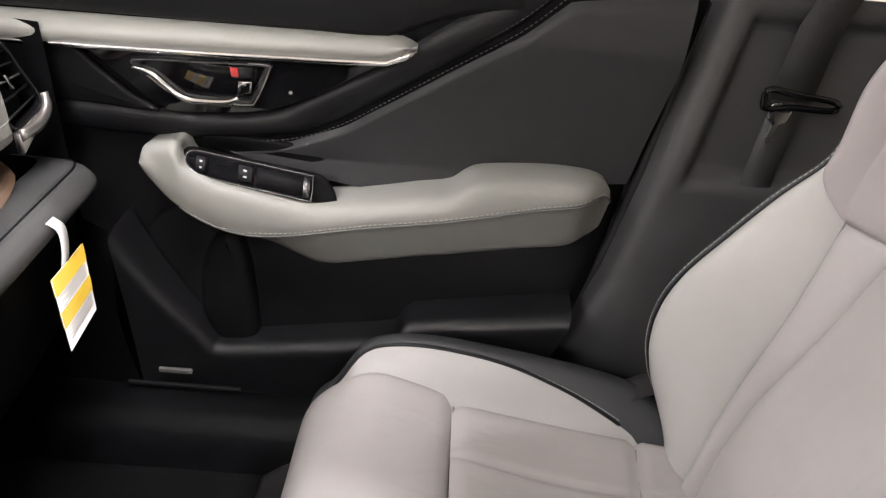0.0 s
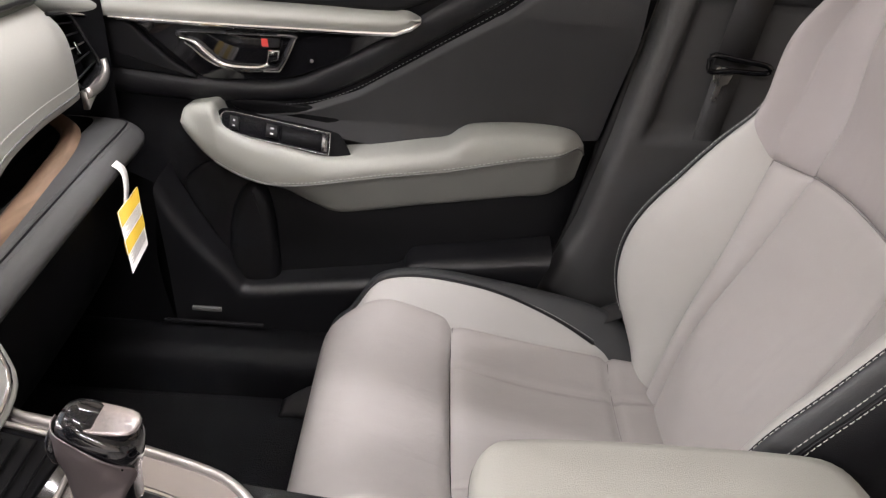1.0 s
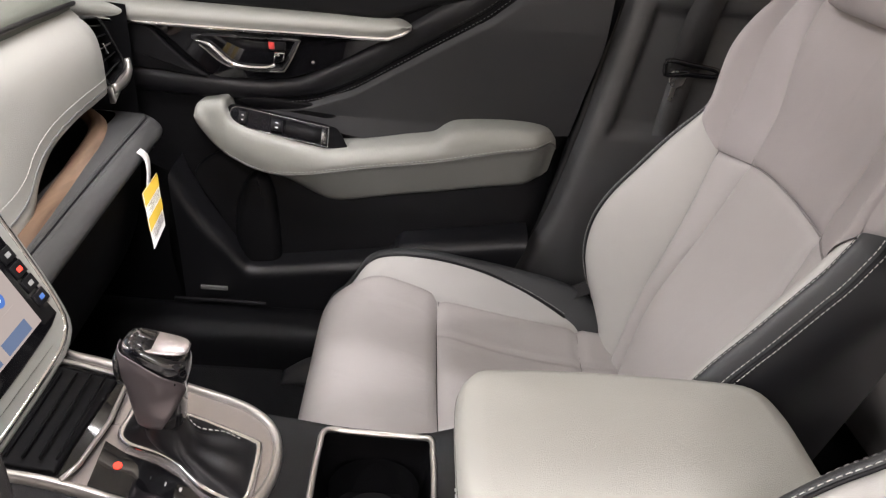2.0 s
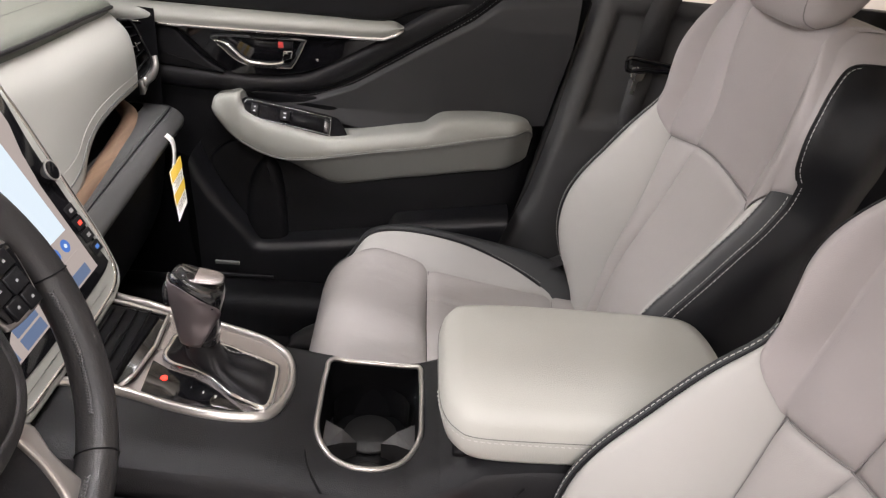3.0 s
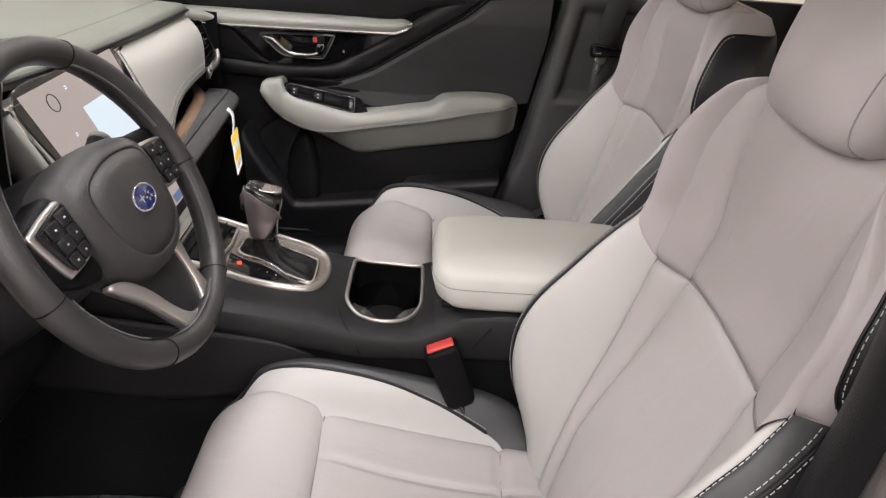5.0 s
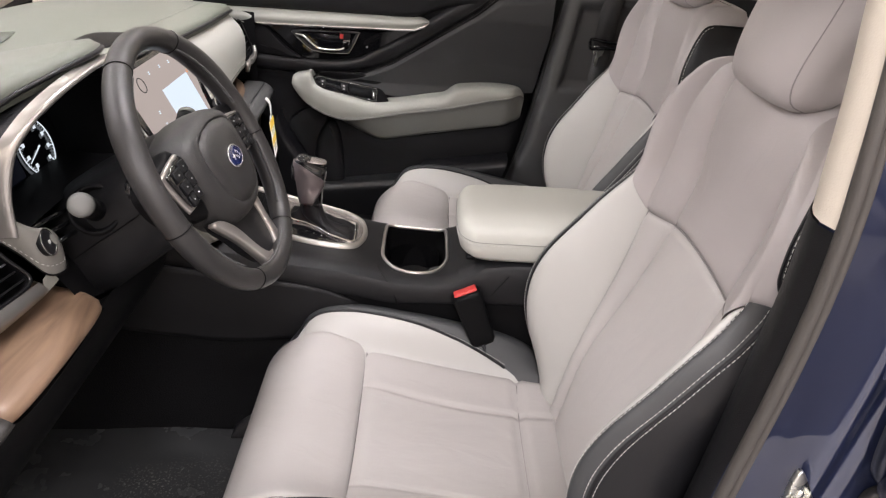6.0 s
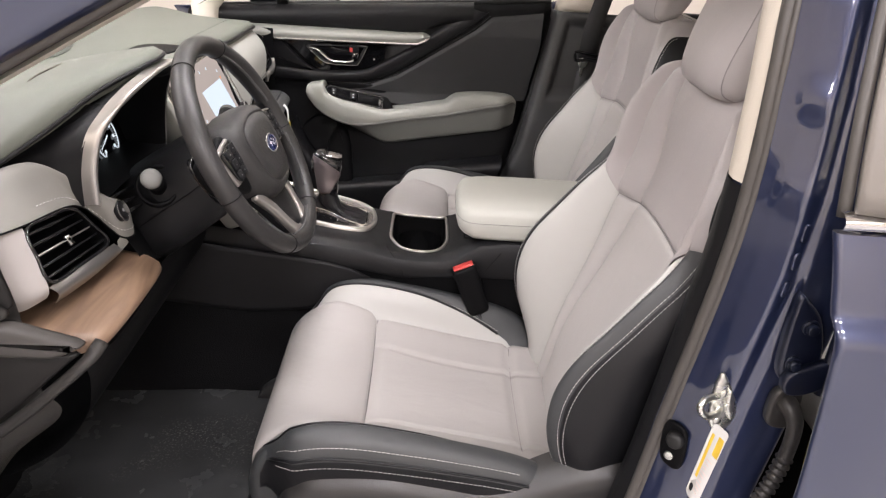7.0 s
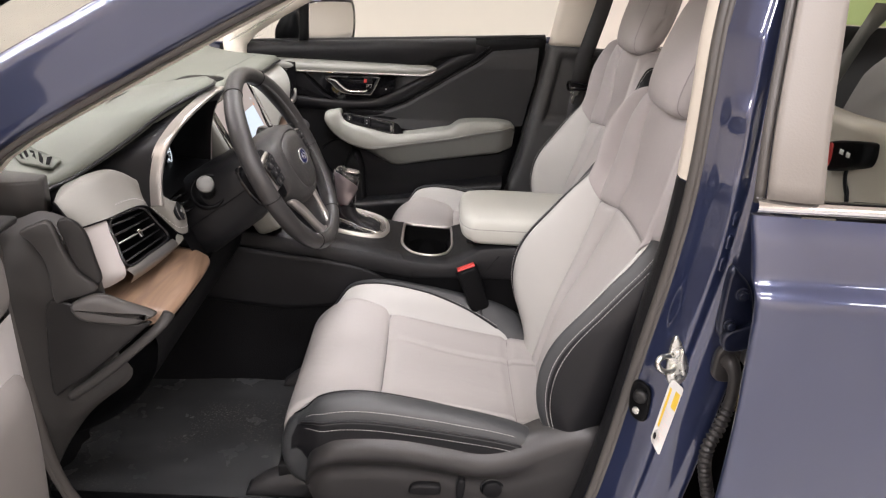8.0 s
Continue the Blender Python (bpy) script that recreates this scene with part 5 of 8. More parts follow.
# belt buckle by the driver seat
buck = thing("belt_buckle", (0.19, -0.145, 0.45), "black seat belt buckle with red release button", "seat belt buckle")
bax = Vector((-0.38, 0.06, 0.92)).normalized()
bs, bo = Vector((0.90, 0.12, 0.38)).normalized(), Vector((0.167, -0.142, 0.666))
bs = (bs - bax * bs.dot(bax)).normalized()
bt = bax.cross(bs)
rows = []
for h, w, d in ((-0.112, 0.020, 0.012), (-0.104, 0.024, 0.016), (-0.05, 0.026, 0.018), (-0.006, 0.0275, 0.0185), (0.0, 0.027, 0.018), (0.001, 0.024, 0.0155)):
    row = []
    for k in range(28):
        a = 2 * math.pi * k / 28
        ca, sa = math.cos(a), math.sin(a)
        q = (abs(ca) ** 4 + abs(sa) ** 4) ** -0.25
        row.append(bo + bax * h + bs * ca * q * w + bt * sa * q * d)
    rows.append(row)
body = part("buckle_body", grid(rows, wrap=True, caps=True), BLACK, buck)
rb = bmesh.new()
box(-0.022, 0.022, -0.0085, 0.0135, -0.004, 0.005, 0.0025, 2, rb)
for v in rb.verts:
    v.co = bo + bs * v.co.x + bt * v.co.y + bax * v.co.z
part("release_button", rb, RED, body, "red release button")
part("buckle_strap", tube([bo + bax * -0.10, bo + bax * -0.16, bo + bax * -0.22], 0.015, 8, flat=0.3), BLACK_L, buck)

# ---- steering wheel and column ----
WC, WT = Vector((-0.2206, -0.329, 0.974)), radians(28.2)
WN = Vector((math.cos(WT), -0.02, math.sin(WT))).normalized()
WU = Vector((0, 1, 0))
WU = (WU - WN * WU.dot(WN)).normalized()
WV = WN.cross(WU)


def on_wheel(u, v, d):
    return WC + WU * u + WV * v + WN * d


wheel = thing("steering_wheel", on_wheel(0, 0, -0.05), "black leather steering wheel with silver spoke trim", "steering wheel")
rim_pts = [on_wheel(0.178 * math.cos(t), 0.178 * math.sin(t), 0) for t in [2 * math.pi * i / 96 for i in range(96)]]
thickn = [0.0165 + 0.0016 * (math.exp(-((math.degrees(2 * math.pi * i / 96) - 35) / 16) ** 2) + math.exp(-((math.degrees(2 * math.pi * i / 96) - 145) / 16) ** 2)) for i in range(96)]
rows = []
for i in range(97):
    t = 2 * math.pi * i / 96
    rad = WU * math.cos(t) + WV * math.sin(t)
    c = on_wheel(0.178 * math.cos(t), 0.178 * math.sin(t), 0)
    r = thickn[i % 96]
    rows.append([c + rad * math.cos(2 * math.pi * k / 20) * r * 0.92 + WN * math.sin(2 * math.pi * k / 20) * r * 1.04 for k in range(20)])
WTHREAD = surface("dark_grey_thread", (0.10, 0.10, 0.10), 0.6)
rimo = part("rim", weld(grid(rows, wrap=True)), WHEELL, wheel, "black leather rim")
for a0, a1 in ((12, 62), (118, 168), (-50, -12), (192, 230), (248, 292)):
    arc = [on_wheel(0.1635 * math.cos(radians(a)), 0.1635 * math.sin(radians(a)), 0.007) for a in [lerp(a0, a1, i / 20) for i in range(21)]]
    st = bmesh.new()
    for i in range(len(arc) * 2):
        a = radians(lerp(a0, a1, i / (len(arc) * 2)))
        for w in (-0.5, 0.5):
            b0 = on_wheel(0.1625 * math.cos(a), 0.1625 * math.sin(a), 0.0078 + w * 0.005)
            b1 = on_wheel(0.1625 * math.cos(a + 0.018), 0.1625 * math.sin(a + 0.018), 0.0078 - w * 0.005)
            tube([b0, b1], 0.0006, 4, bm=st)
    part("stitching", st, WTHREAD, rimo)
for a in (62, 118, 188, -8, 240, 300):
    ca, sa = math.cos(radians(a)), math.sin(radians(a))
    rad, r = WU * ca + WV * sa, 0.0168
    c = on_wheel(0.178 * ca, 0.178 * sa, 0)
    part("leather_joint", tube([c + rad * math.cos(2 * math.pi * k / 24) * r * 0.93 + WN * math.sin(2 * math.pi * k / 24) * r * 1.05 for k in range(24)], 0.0008, 4, True), BLACK, rimo)
SPOKE = surface("brownish_satin_silver", (0.56, 0.53, 0.50), 0.32, 0.85, vary=0.04)
MARK = surface("grey_print", (0.22, 0.22, 0.22), 0.6)
# hub
hubo = smooth_xy([(-0.092, 0.035), (-0.07, 0.062), (0.0, 0.073), (0.07, 0.062), (0.092, 0.035), (0.088, -0.02), (0.070, -0.060), (0.03, -0.082), (-0.03, -0.082), (-0.070, -0.060), (-0.088, -0.02)], 70)
rings = []
for f, d in ((1.0, -0.05), (1.02, -0.03), (1.0, -0.012), (0.96, -0.002), (0.9, 0.006), (0.78, 0.012), (0.742, 0.0125), (0.735, 0.0105), (0.725, 0.0105), (0.718, 0.0135), (0.5, 0.0175), (0.2, 0.0195), (0.02, 0.02)):
    rings.append([on_wheel(a * f + 0.006, b * f - 0.008, d + 0.010) for a, b in hubo])
hub = part("airbag_cover", grid(rings, wrap=True), HUBP, wheel, "black grained hub cover")
on_hub = lambda u, v, d: on_wheel(u + 0.008, v - 0.016, d + 0.010)
BADGE = surface("blue_enamel", (0.012, 0.022, 0.11), 0.15, coat=1.0)
bo_ = [(0.0235 * math.cos(t), 0.0145 * math.sin(t) + 0.006) for t in [2 * math.pi * i / 40 for i in range(40)]]
badge = part("badge", pillow(bo_, lambda u, v, d: on_hub(u, v, 0.0185 + d), 0.003, 0.0015), BADGE, hub, "blue oval badge with chrome shapes")
part("badge_ring", tube([on_hub(a, b, 0.0205) for a, b in bo_], 0.0017, 8, True), CHROME, badge)
for bx, by, br in ((-0.008, 0.0075, 0.006), (0.004, 0.011, 0.0025), (0.009, 0.008, 0.0025), (0.012, 0.003, 0.0025), (0.005, 0.001, 0.0025), (0.001, 0.005, 0.0025)):
    sh = []
    for k in range(8):
        rr_ = br if k % 2 == 0 else br * 0.3
        sh.append((bx + rr_ * math.cos(math.pi * k / 4) * 1.3, by + rr_ * math.sin(math.pi * k / 4)))
    part("badge_shape", pillow(sh, lambda u, v, d: on_hub(u, v, 0.0213 + d), 0.0012, 0.0), CHROME, badge)
# side spokes with switch pods
for s in (-1, 1):
    pu, pv = (0.016, -0.018) if s > 0 else (0.006, -0.006)
    on_pod = lambda u, v, d, pu=pu, pv=pv: on_wheel(u + pu, v + pv, d)
    sp_ = smooth_xy([(s * 0.075, 0.045), (s * 0.12, 0.044), (s * 0.172, 0.035), (s * 0.172, 0.0), (s * 0.155, -0.02), (s * 0.12, -0.035), (s * 0.08, -0.045)], 40)
    arm_ = part("side_spoke", pillow(sp_, lambda u, v, d: on_wheel(u, v, -0.028 + d - 0.1 * (abs(u) - 0.075) * 0.08), 0.026, 0.008), BLACK, wheel)
    podo = smooth_xy([(s * 0.083, 0.043), (s * 0.10, 0.048), (s * 0.146, 0.040), (s * 0.151, 0.033), (s * 0.139, -0.012), (s * 0.13, -0.018), (s * 0.096, -0.016), (s * 0.088, -0.008)], 50)
    part("pod_trim", pillow(podo, lambda u, v, d: on_pod(u, v, -0.004 + d), 0.006, 0.003), SPOKE, arm_, "satin silver switch surround")
    podi = [((u - s * 0.112) * 0.86 + s * 0.110, (v - 0.015) * 0.86 + 0.016) for u, v in podo]
    pod = part("switch_pod", pillow(podi, lambda u, v, d: on_pod(u, v, 0.0025 + d), 0.004, 0.002), PIANO, arm_)
    for i, (bu, bv, hw, hh) in enumerate(((0.101, 0.033, 0.0095, 0.0075), (0.123, 0.029, 0.0105, 0.0075), (0.100, 0.0145, 0.0085, 0.009), (0.121, 0.0115, 0.0105, 0.008), (0.104, -0.004, 0.0085, 0.0075), (0.123, -0.006, 0.008, 0.0075))):
        bq = [(s * (bu - hw), bv - hh), (s * (bu + hw), bv - hh), (s * (bu + hw), bv + hh), (s * (bu - hw), bv + hh)]
        kb = part("wheel_button", pillow(bq, lambda u, v, d: on_pod(u, v, 0.006 + d), 0.0035, 0.0015), CHAR, pod)
        part("button_mark", pillow([(s * (bu - 0.0016), bv - 0.0010), (s * (bu + 0.0016), bv - 0.0010), (s * (bu + 0.0012), bv + 0.0012), (s * (bu - 0.0014), bv + 0.0008)], lambda u, v, d: on_pod(u, v, 0.0095 + d), 0.0004, 0.0), MARK, kb)
# bottom spoke: leather body between two silver arms
lo = smooth_xy([(-0.075, -0.062), (0.0, -0.075), (0.056, -0.082), (0.052, -0.13), (0.046, -0.166), (0.0, -0.168), (-0.03, -0.14), (-0.055, -0.10)], 44)
spk = part("lower_spoke", pillow(lo, lambda u, v, d: on_wheel(u, v, -0.026 + d), 0.022, 0.006), BLACK_L, wheel)
e1 = smooth_xy([(0.047, -0.085), (0.064, -0.090), (0.060, -0.12), (0.062, -0.150), (0.062, -0.176), (0.03, -0.182), (0.028, -0.166), (0.040, -0.150), (0.046, -0.12)], 50)
e2 = smooth_xy([(-0.096, -0.060), (-0.070, -0.066), (-0.045, -0.092), (-0.022, -0.134), (0.0, -0.158), (0.03, -0.166), (0.032, -0.180), (-0.012, -0.184), (-0.034, -0.150), (-0.060, -0.105)], 60)
for eo in (e1, e2):
    part("spoke_trim", pillow(eo, lambda u, v, d: on_wheel(u, v, -0.010 + d), 0.012, 0.004), SPOKE, spk, "satin silver spoke trim")
# column shroud, stalks, shift paddles
col = thing("steering_column", on_wheel(0, -0.03, -0.16), "black steering column cover with stalks", "steering column")
rows = []
for d, a, b, o in ((-0.045, 0.055, 0.05, 0.0), (-0.06, 0.072, 0.066, -0.004), (-0.10, 0.082, 0.074, -0.012), (-0.16, 0.086, 0.078, -0.02), (-0.26, 0.092, 0.082, -0.035)):
    rows.append([on_wheel(a * math.copysign(abs(math.cos(t)) ** 0.8, math.cos(t)), o + b * math.copysign(abs(math.sin(t)) ** 0.8, math.sin(t)), d) for t in [2 * math.pi * k / 40 for k in range(40)]])
shroud = part("column_cover", grid(rows, wrap=True, caps=True), CHAR, col)
part("shroud_seam", tube([q * 1.0 for q in [rows[i][k] + (rows[i][k] - on_wheel(0, 0, -0.1)).normalized() * 0.0005 for i in (1, 2, 3, 4) for k in (20,)]], 0.0012, 5), BLACK, shroud)
for s in (-1, 1):
    base = Vector((-0.357, -0.402, 0.922)) if s < 0 else on_wheel(0.08, 0.012, -0.085)
    tip = Vector((-0.340, -0.468, 0.960)) if s < 0 else on_wheel(0.155, 0.045, -0.07)
    stalk = part("stalk", tube(curve([base, base.lerp(tip, 0.4), base.lerp(tip, 0.75), tip], 14), [0.015, 0.0148, 0.0145, 0.012, 0.0115, 0.0115, 0.0115, 0.012, 0.0135, 0.0145, 0.015, 0.015, 0.0152, 0.0152], 18), BLACK, col, "black column stalk")
    ax = (tip - base).normalized()
    part("stalk_end", tube([tip - ax * 0.001, tip + ax * 0.006, tip + ax * 0.0095, tip + ax * 0.0108], [0.0158, 0.0155, 0.0125, 0.007], 20), GREYD, stalk, "grey stalk end")
    if s < 0:
        sx, sw = ax.orthogonal().normalized(), ax.cross(ax.orthogonal().normalized())
        part("stalk_boot", grid([[base + ax * h_ + (sx * math.cos(q) + sw * math.sin(q)) * r_ for q in [2 * math.pi * k / 32 for k in range(32)]] for r_, h_ in ((0.036, -0.03), (0.034, 0.006), (0.031, 0.009), (0.028, 0.006), (0.025, -0.004), (0.014, -0.004))], wrap=True), BLACK, stalk, "round recess of the stalk")
    else:
        part("stalk_ring", tube([base.lerp(tip, 0.66), base.lerp(tip, 0.72)], 0.0155, 16), PIANO, stalk)
        for k in range(4):
            mk = base.lerp(tip, 0.70 + 0.09 * k) + WN * 0.0150
            part("stalk_mark", box(mk.x - 0.001, mk.x + 0.001, mk.y - 0.002, mk.y + 0.002, mk.z - 0.002, mk.z + 0.002), DTHREAD, stalk)
    part("shift_paddle", pillow(smooth_xy([(s * 0.085, 0.030), (s * 0.125, 0.045), (s * 0.145, 0.035), (s * 0.14, 0.0), (s * 0.125, -0.035), (s * 0.10, -0.04), (s * 0.088, -0.01)], 30), lambda u, v, d: on_wheel(u, v, -0.048 + d), 0.007, 0.003), PIANO, wheel)
part("hub_back", disc(on_wheel(0, 0, -0.05), WN, 0.06, 0.03, 0.004), BLACK, wheel)

# ---- dashboard ----
dash = thing("dashboard", (-0.6, 0.0, 0.7), "grey green soft dashboard with stitched brow, wood and silver trim", "dashboard")
BROW = [(-0.735, -0.600, 0.975), (-0.68, -0.575, 0.995), (-0.62, -0.553, 1.003), (-0.56, -0.520, 1.015), (-0.50, -0.462, 1.055), (-0.455, -0.415, 1.092), (-0.40, -0.372, 1.115), (-0.345, -0.355, 1.122), (-0.28, -0.372, 1.117), (-0.225, -0.415, 1.095), (-0.17, -0.452, 1.058), (-0.10, -0.452, 1.042), (0.0, -0.440, 1.038), (0.15, -0.425, 1.036), (0.3, -0.415, 1.035), (0.45, -0.413, 1.033), (0.56, -0.420, 1.027), (0.65, -0.452, 1.012), (0.72, -0.51, 0.992), (0.745, -0.56, 0.98)]
brow = curve([(x, y, z) for y, x, z in BROW], 110)
rows = []
for q in brow:
    hoodf = math.exp(-((q.y + 0.345) / 0.16) ** 2)
    far = -1.0 + 0.10 * (abs(q.y) / 0.74) ** 2
    flat = 1.012
    rows.append(curve([(q.x - 0.004, q.y, q.z - 0.024), (q.x + 0.003, q.y, q.z - 0.014), (q.x, q.y, q.z - 0.003), (q.x - 0.014, q.y, q.z + 0.002), (lerp(q.x, far, 0.25), q.y, lerp(q.z, flat + 0.02, 0.35)), (lerp(q.x, far, 0.55), q.y, flat + 0.012 + 0.01 * hoodf), (far, q.y, 0.992)], 30))
pad_ = part("top_pad", grid(rows), GREYP, dash, "grey green grained dashboard top")
part("pad_edge", tube([r[1] + Vector((0.001, 0, -0.004)) for r in rows], 0.0035, 6), BLACK_L, dash, "black piped edge")
part("stitching", stitches([r[5] for r in rows[60:]], (0.2, 0, 1), 0.005, 0.004, 0.0006), DTHREAD, pad_)


def pad_height(x, y):
    r = min(rows, key=lambda q: abs(q[0].y - y))
    for a_, b_ in zip(r[8:], r[9:]):
        if min(a_.x, b_.x) <= x <= max(a_.x, b_.x) and abs(b_.x - a_.x) > 1e-6:
            return lerp(a_.z, b_.z, (x - a_.x) / (b_.x - a_.x))
    return r[8].z


# defroster slots by the door, speaker grille
DF = [(-0.655, -0.520), (-0.545, -0.562), (-0.546, -0.592), (-0.605, -0.575)]



def on_df(u, v, d):
    a, b = Vector(DF[0]).lerp(Vector(DF[1]), u), Vector(DF[3]).lerp(Vector(DF[2]), u)
    q = a.lerp(b, v)
    return Vector((q.x, q.y, pad_height(q.x, q.y) + 0.0005 + d))


slot = part("side_defroster", pillow(smooth_xy([(0.0, 0.0), (0.5, -0.04), (1.0, 0.0), (1.02, 0.5), (1.0, 1.0), (0.5, 1.03), (0.02, 1.0), (-0.02, 0.5)], 40), on_df, 0.004, 0.0015), GREYP, dash, "flush defroster grille")
for i in range(5):
    u0 = 0.08 + 0.175 * i
    part("slot", pillow([(u0, 0.12), (u0 + 0.10, 0.12), (u0 + 0.14, 0.88), (u0 + 0.04, 0.88)], lambda u, v, d: on_df(u, v, 0.0042 + d), 0.0004, 0.0), CARPET, slot)
gr = smooth_xy([(-0.80, -0.12), (-0.77, -0.07), (-0.72, 0.04), (-0.70, 0.08), (-0.72, 0.10), (-0.80, 0.08)], 40)
grille = part("speaker_grille", pillow(gr, lambda u, v, d: Vector((u, v, pad_height(u, v) - 0.001 + d)), 0.004, 0.002), surface("grille_green_grey", (0.085, 0.09, 0.078), 0.6), dash, "fine ribbed speaker grille")
for i in range(18):
    y0 = -0.10 + i * 0.012
    part("grille_rib", tube([Vector((-0.79, y0, pad_height(-0.78, y0) + 0.0035)), Vector((-0.70 + 0.02 * math.sin(i * 0.2), y0 + 0.01, pad_height(-0.70, y0) + 0.0035))], 0.0016, 4), GREYP, grille)
stand = part("pad_tray", pillow(smooth_xy([(-0.55, -0.02), (-0.50, -0.02), (-0.46, 0.10), (-0.50, 0.13), (-0.56, 0.10)], 26), lambda u, v, d: Vector((u, v, pad_height(u, v) + d)), 0.006, 0.003), BLACK, dash)

# passenger fascia: pale leather swell between brow and shelf
fas = []
for y, xt, zt, xm, zm, xb, zb in ((0.10, -0.43, 1.018, -0.405, 0.93, -0.362, 0.806), (0.2, -0.427, 1.016, -0.397, 0.94, -0.372, 0.805), (0.27, -0.424, 1.016, -0.392, 0.94, -0.378, 0.806), (0.31, -0.423, 1.015, -0.388, 0.943, -0.382, 0.817), (0.345, -0.422, 1.015, -0.386, 0.945, -0.384, 0.846), (0.40, -0.421, 1.014, -0.383, 0.945, -0.385, 0.868), (0.48, -0.420, 1.012, -0.381, 0.945, -0.386, 0.877), (0.56, -0.426, 1.007, -0.386, 0.94, -0.392, 0.873), (0.615, -0.440, 0.998, -0.404, 0.93, -0.404, 0.864), (0.64, -0.450, 0.992, -0.412, 0.93, -0.412, 0.860)):
    fas.append([(xt, y, zt), (lerp(xt, xm, 0.75), y, lerp(zt, zm, 0.45)), (xm, y, zm), (xb + 0.001, y, zb + 0.012), (xb - 0.004, y, zb), (xb - 0.03, y, zb - 0.006)])
fg = loft(fas, 60, 22)
fascia = part("passenger_fascia", grid(fg), PFL, dash, "pale grey leather fascia")
part("stitching", stitches([r[14] for r in fg], (1, 0, 0.2), 0.004, 0.003, 0.0006), THREAD, fascia)
part("seam", tube([r[16] for r in fg], 0.0015, 5), GREYD, fascia)
# bin with wood lip and leather shelf
shelf = []
for y, xe, z in ((0.10, -0.318, 0.806), (0.25, -0.325, 0.806), (0.4, -0.333, 0.806), (0.55, -0.341, 0.805), (0.65, -0.346, 0.803), (0.70, -0.354, 0.799), (0.728, -0.375, 0.793), (0.742, -0.42, 0.788)):
    shelf.append([(xe - 0.075, y, z + 0.004), (xe - 0.04, y, z + 0.005), (xe - 0.015, y, z + 0.002), (xe, y, z - 0.010), (xe + 0.002, y, z - 0.020), (xe - 0.008, y, z - 0.032), (xe - 0.06, y, z - 0.045)])
sg_ = loft(shelf, 60, 26)
sh_ = part("leather_shelf", grid(sg_), surface("dark_shelf_leather", (0.066, 0.066, 0.065), 0.42, grain=0.3, scale=800), dash, "dark stitched leather shelf")
for k in (7, 9):
    part("stitching", stitches([r[k] for r in sg_[:52]], (0.3, 0, 1), 0.004, 0.003, 0.0006), DTHREAD, sh_)
part("welt", tube([r[8] for r in sg_], 0.0018, 5), BLACK_L, sh_)
part("bin_floor", box(-0.48, -0.36, 0.12, 0.66, 0.785, 0.795, 0.002), BLACK, dash)
part("bin_back", box(-0.50, -0.47, 0.12, 0.68, 0.785, 0.87, 0.002), BLACK, dash)
lipo = []
for y, xe, z in ((0.11, -0.362, 0.812), (0.25, -0.370, 0.812), (0.38, -0.385, 0.813), (0.48, -0.399, 0.813), (0.58, -0.414, 0.814), (0.635, -0.432, 0.819), (0.65, -0.455, 0.83)):
    lipo.append([(xe + 0.014, y + 0.0, z - 0.003), (xe + 0.003, y, z + 0.003), (xe - 0.012, y, z + 0.002), (xe - 0.018, y, z - 0.014)])
part("wood_lip", grid(loft(lipo, 40, 12)), WOOD, dash, "brown wood trim strip")
# glove box and lower dash
part("glove_box", grid(loft([[(x0, y, 0.765), (x0 - 0.005, y, 0.70), (x0 - 0.03, y, 0.60), (x0 - 0.10, y, 0.53), (x0 - 0.25, y, 0.50)] for y, x0 in ((0.15, -0.345), (0.4, -0.35), (0.6, -0.365), (0.72, -0.40))], 20, 16)), BLACK, dash, "black glove box")
part("end_cap_passenger", grid(loft([[(-0.40, 0.73, z), (-0.5, 0.745, z), (-0.7, 0.745, z)] for z in (0.52, 0.7, 0.85, 0.985)], 14, 8)), BLACK, dash)


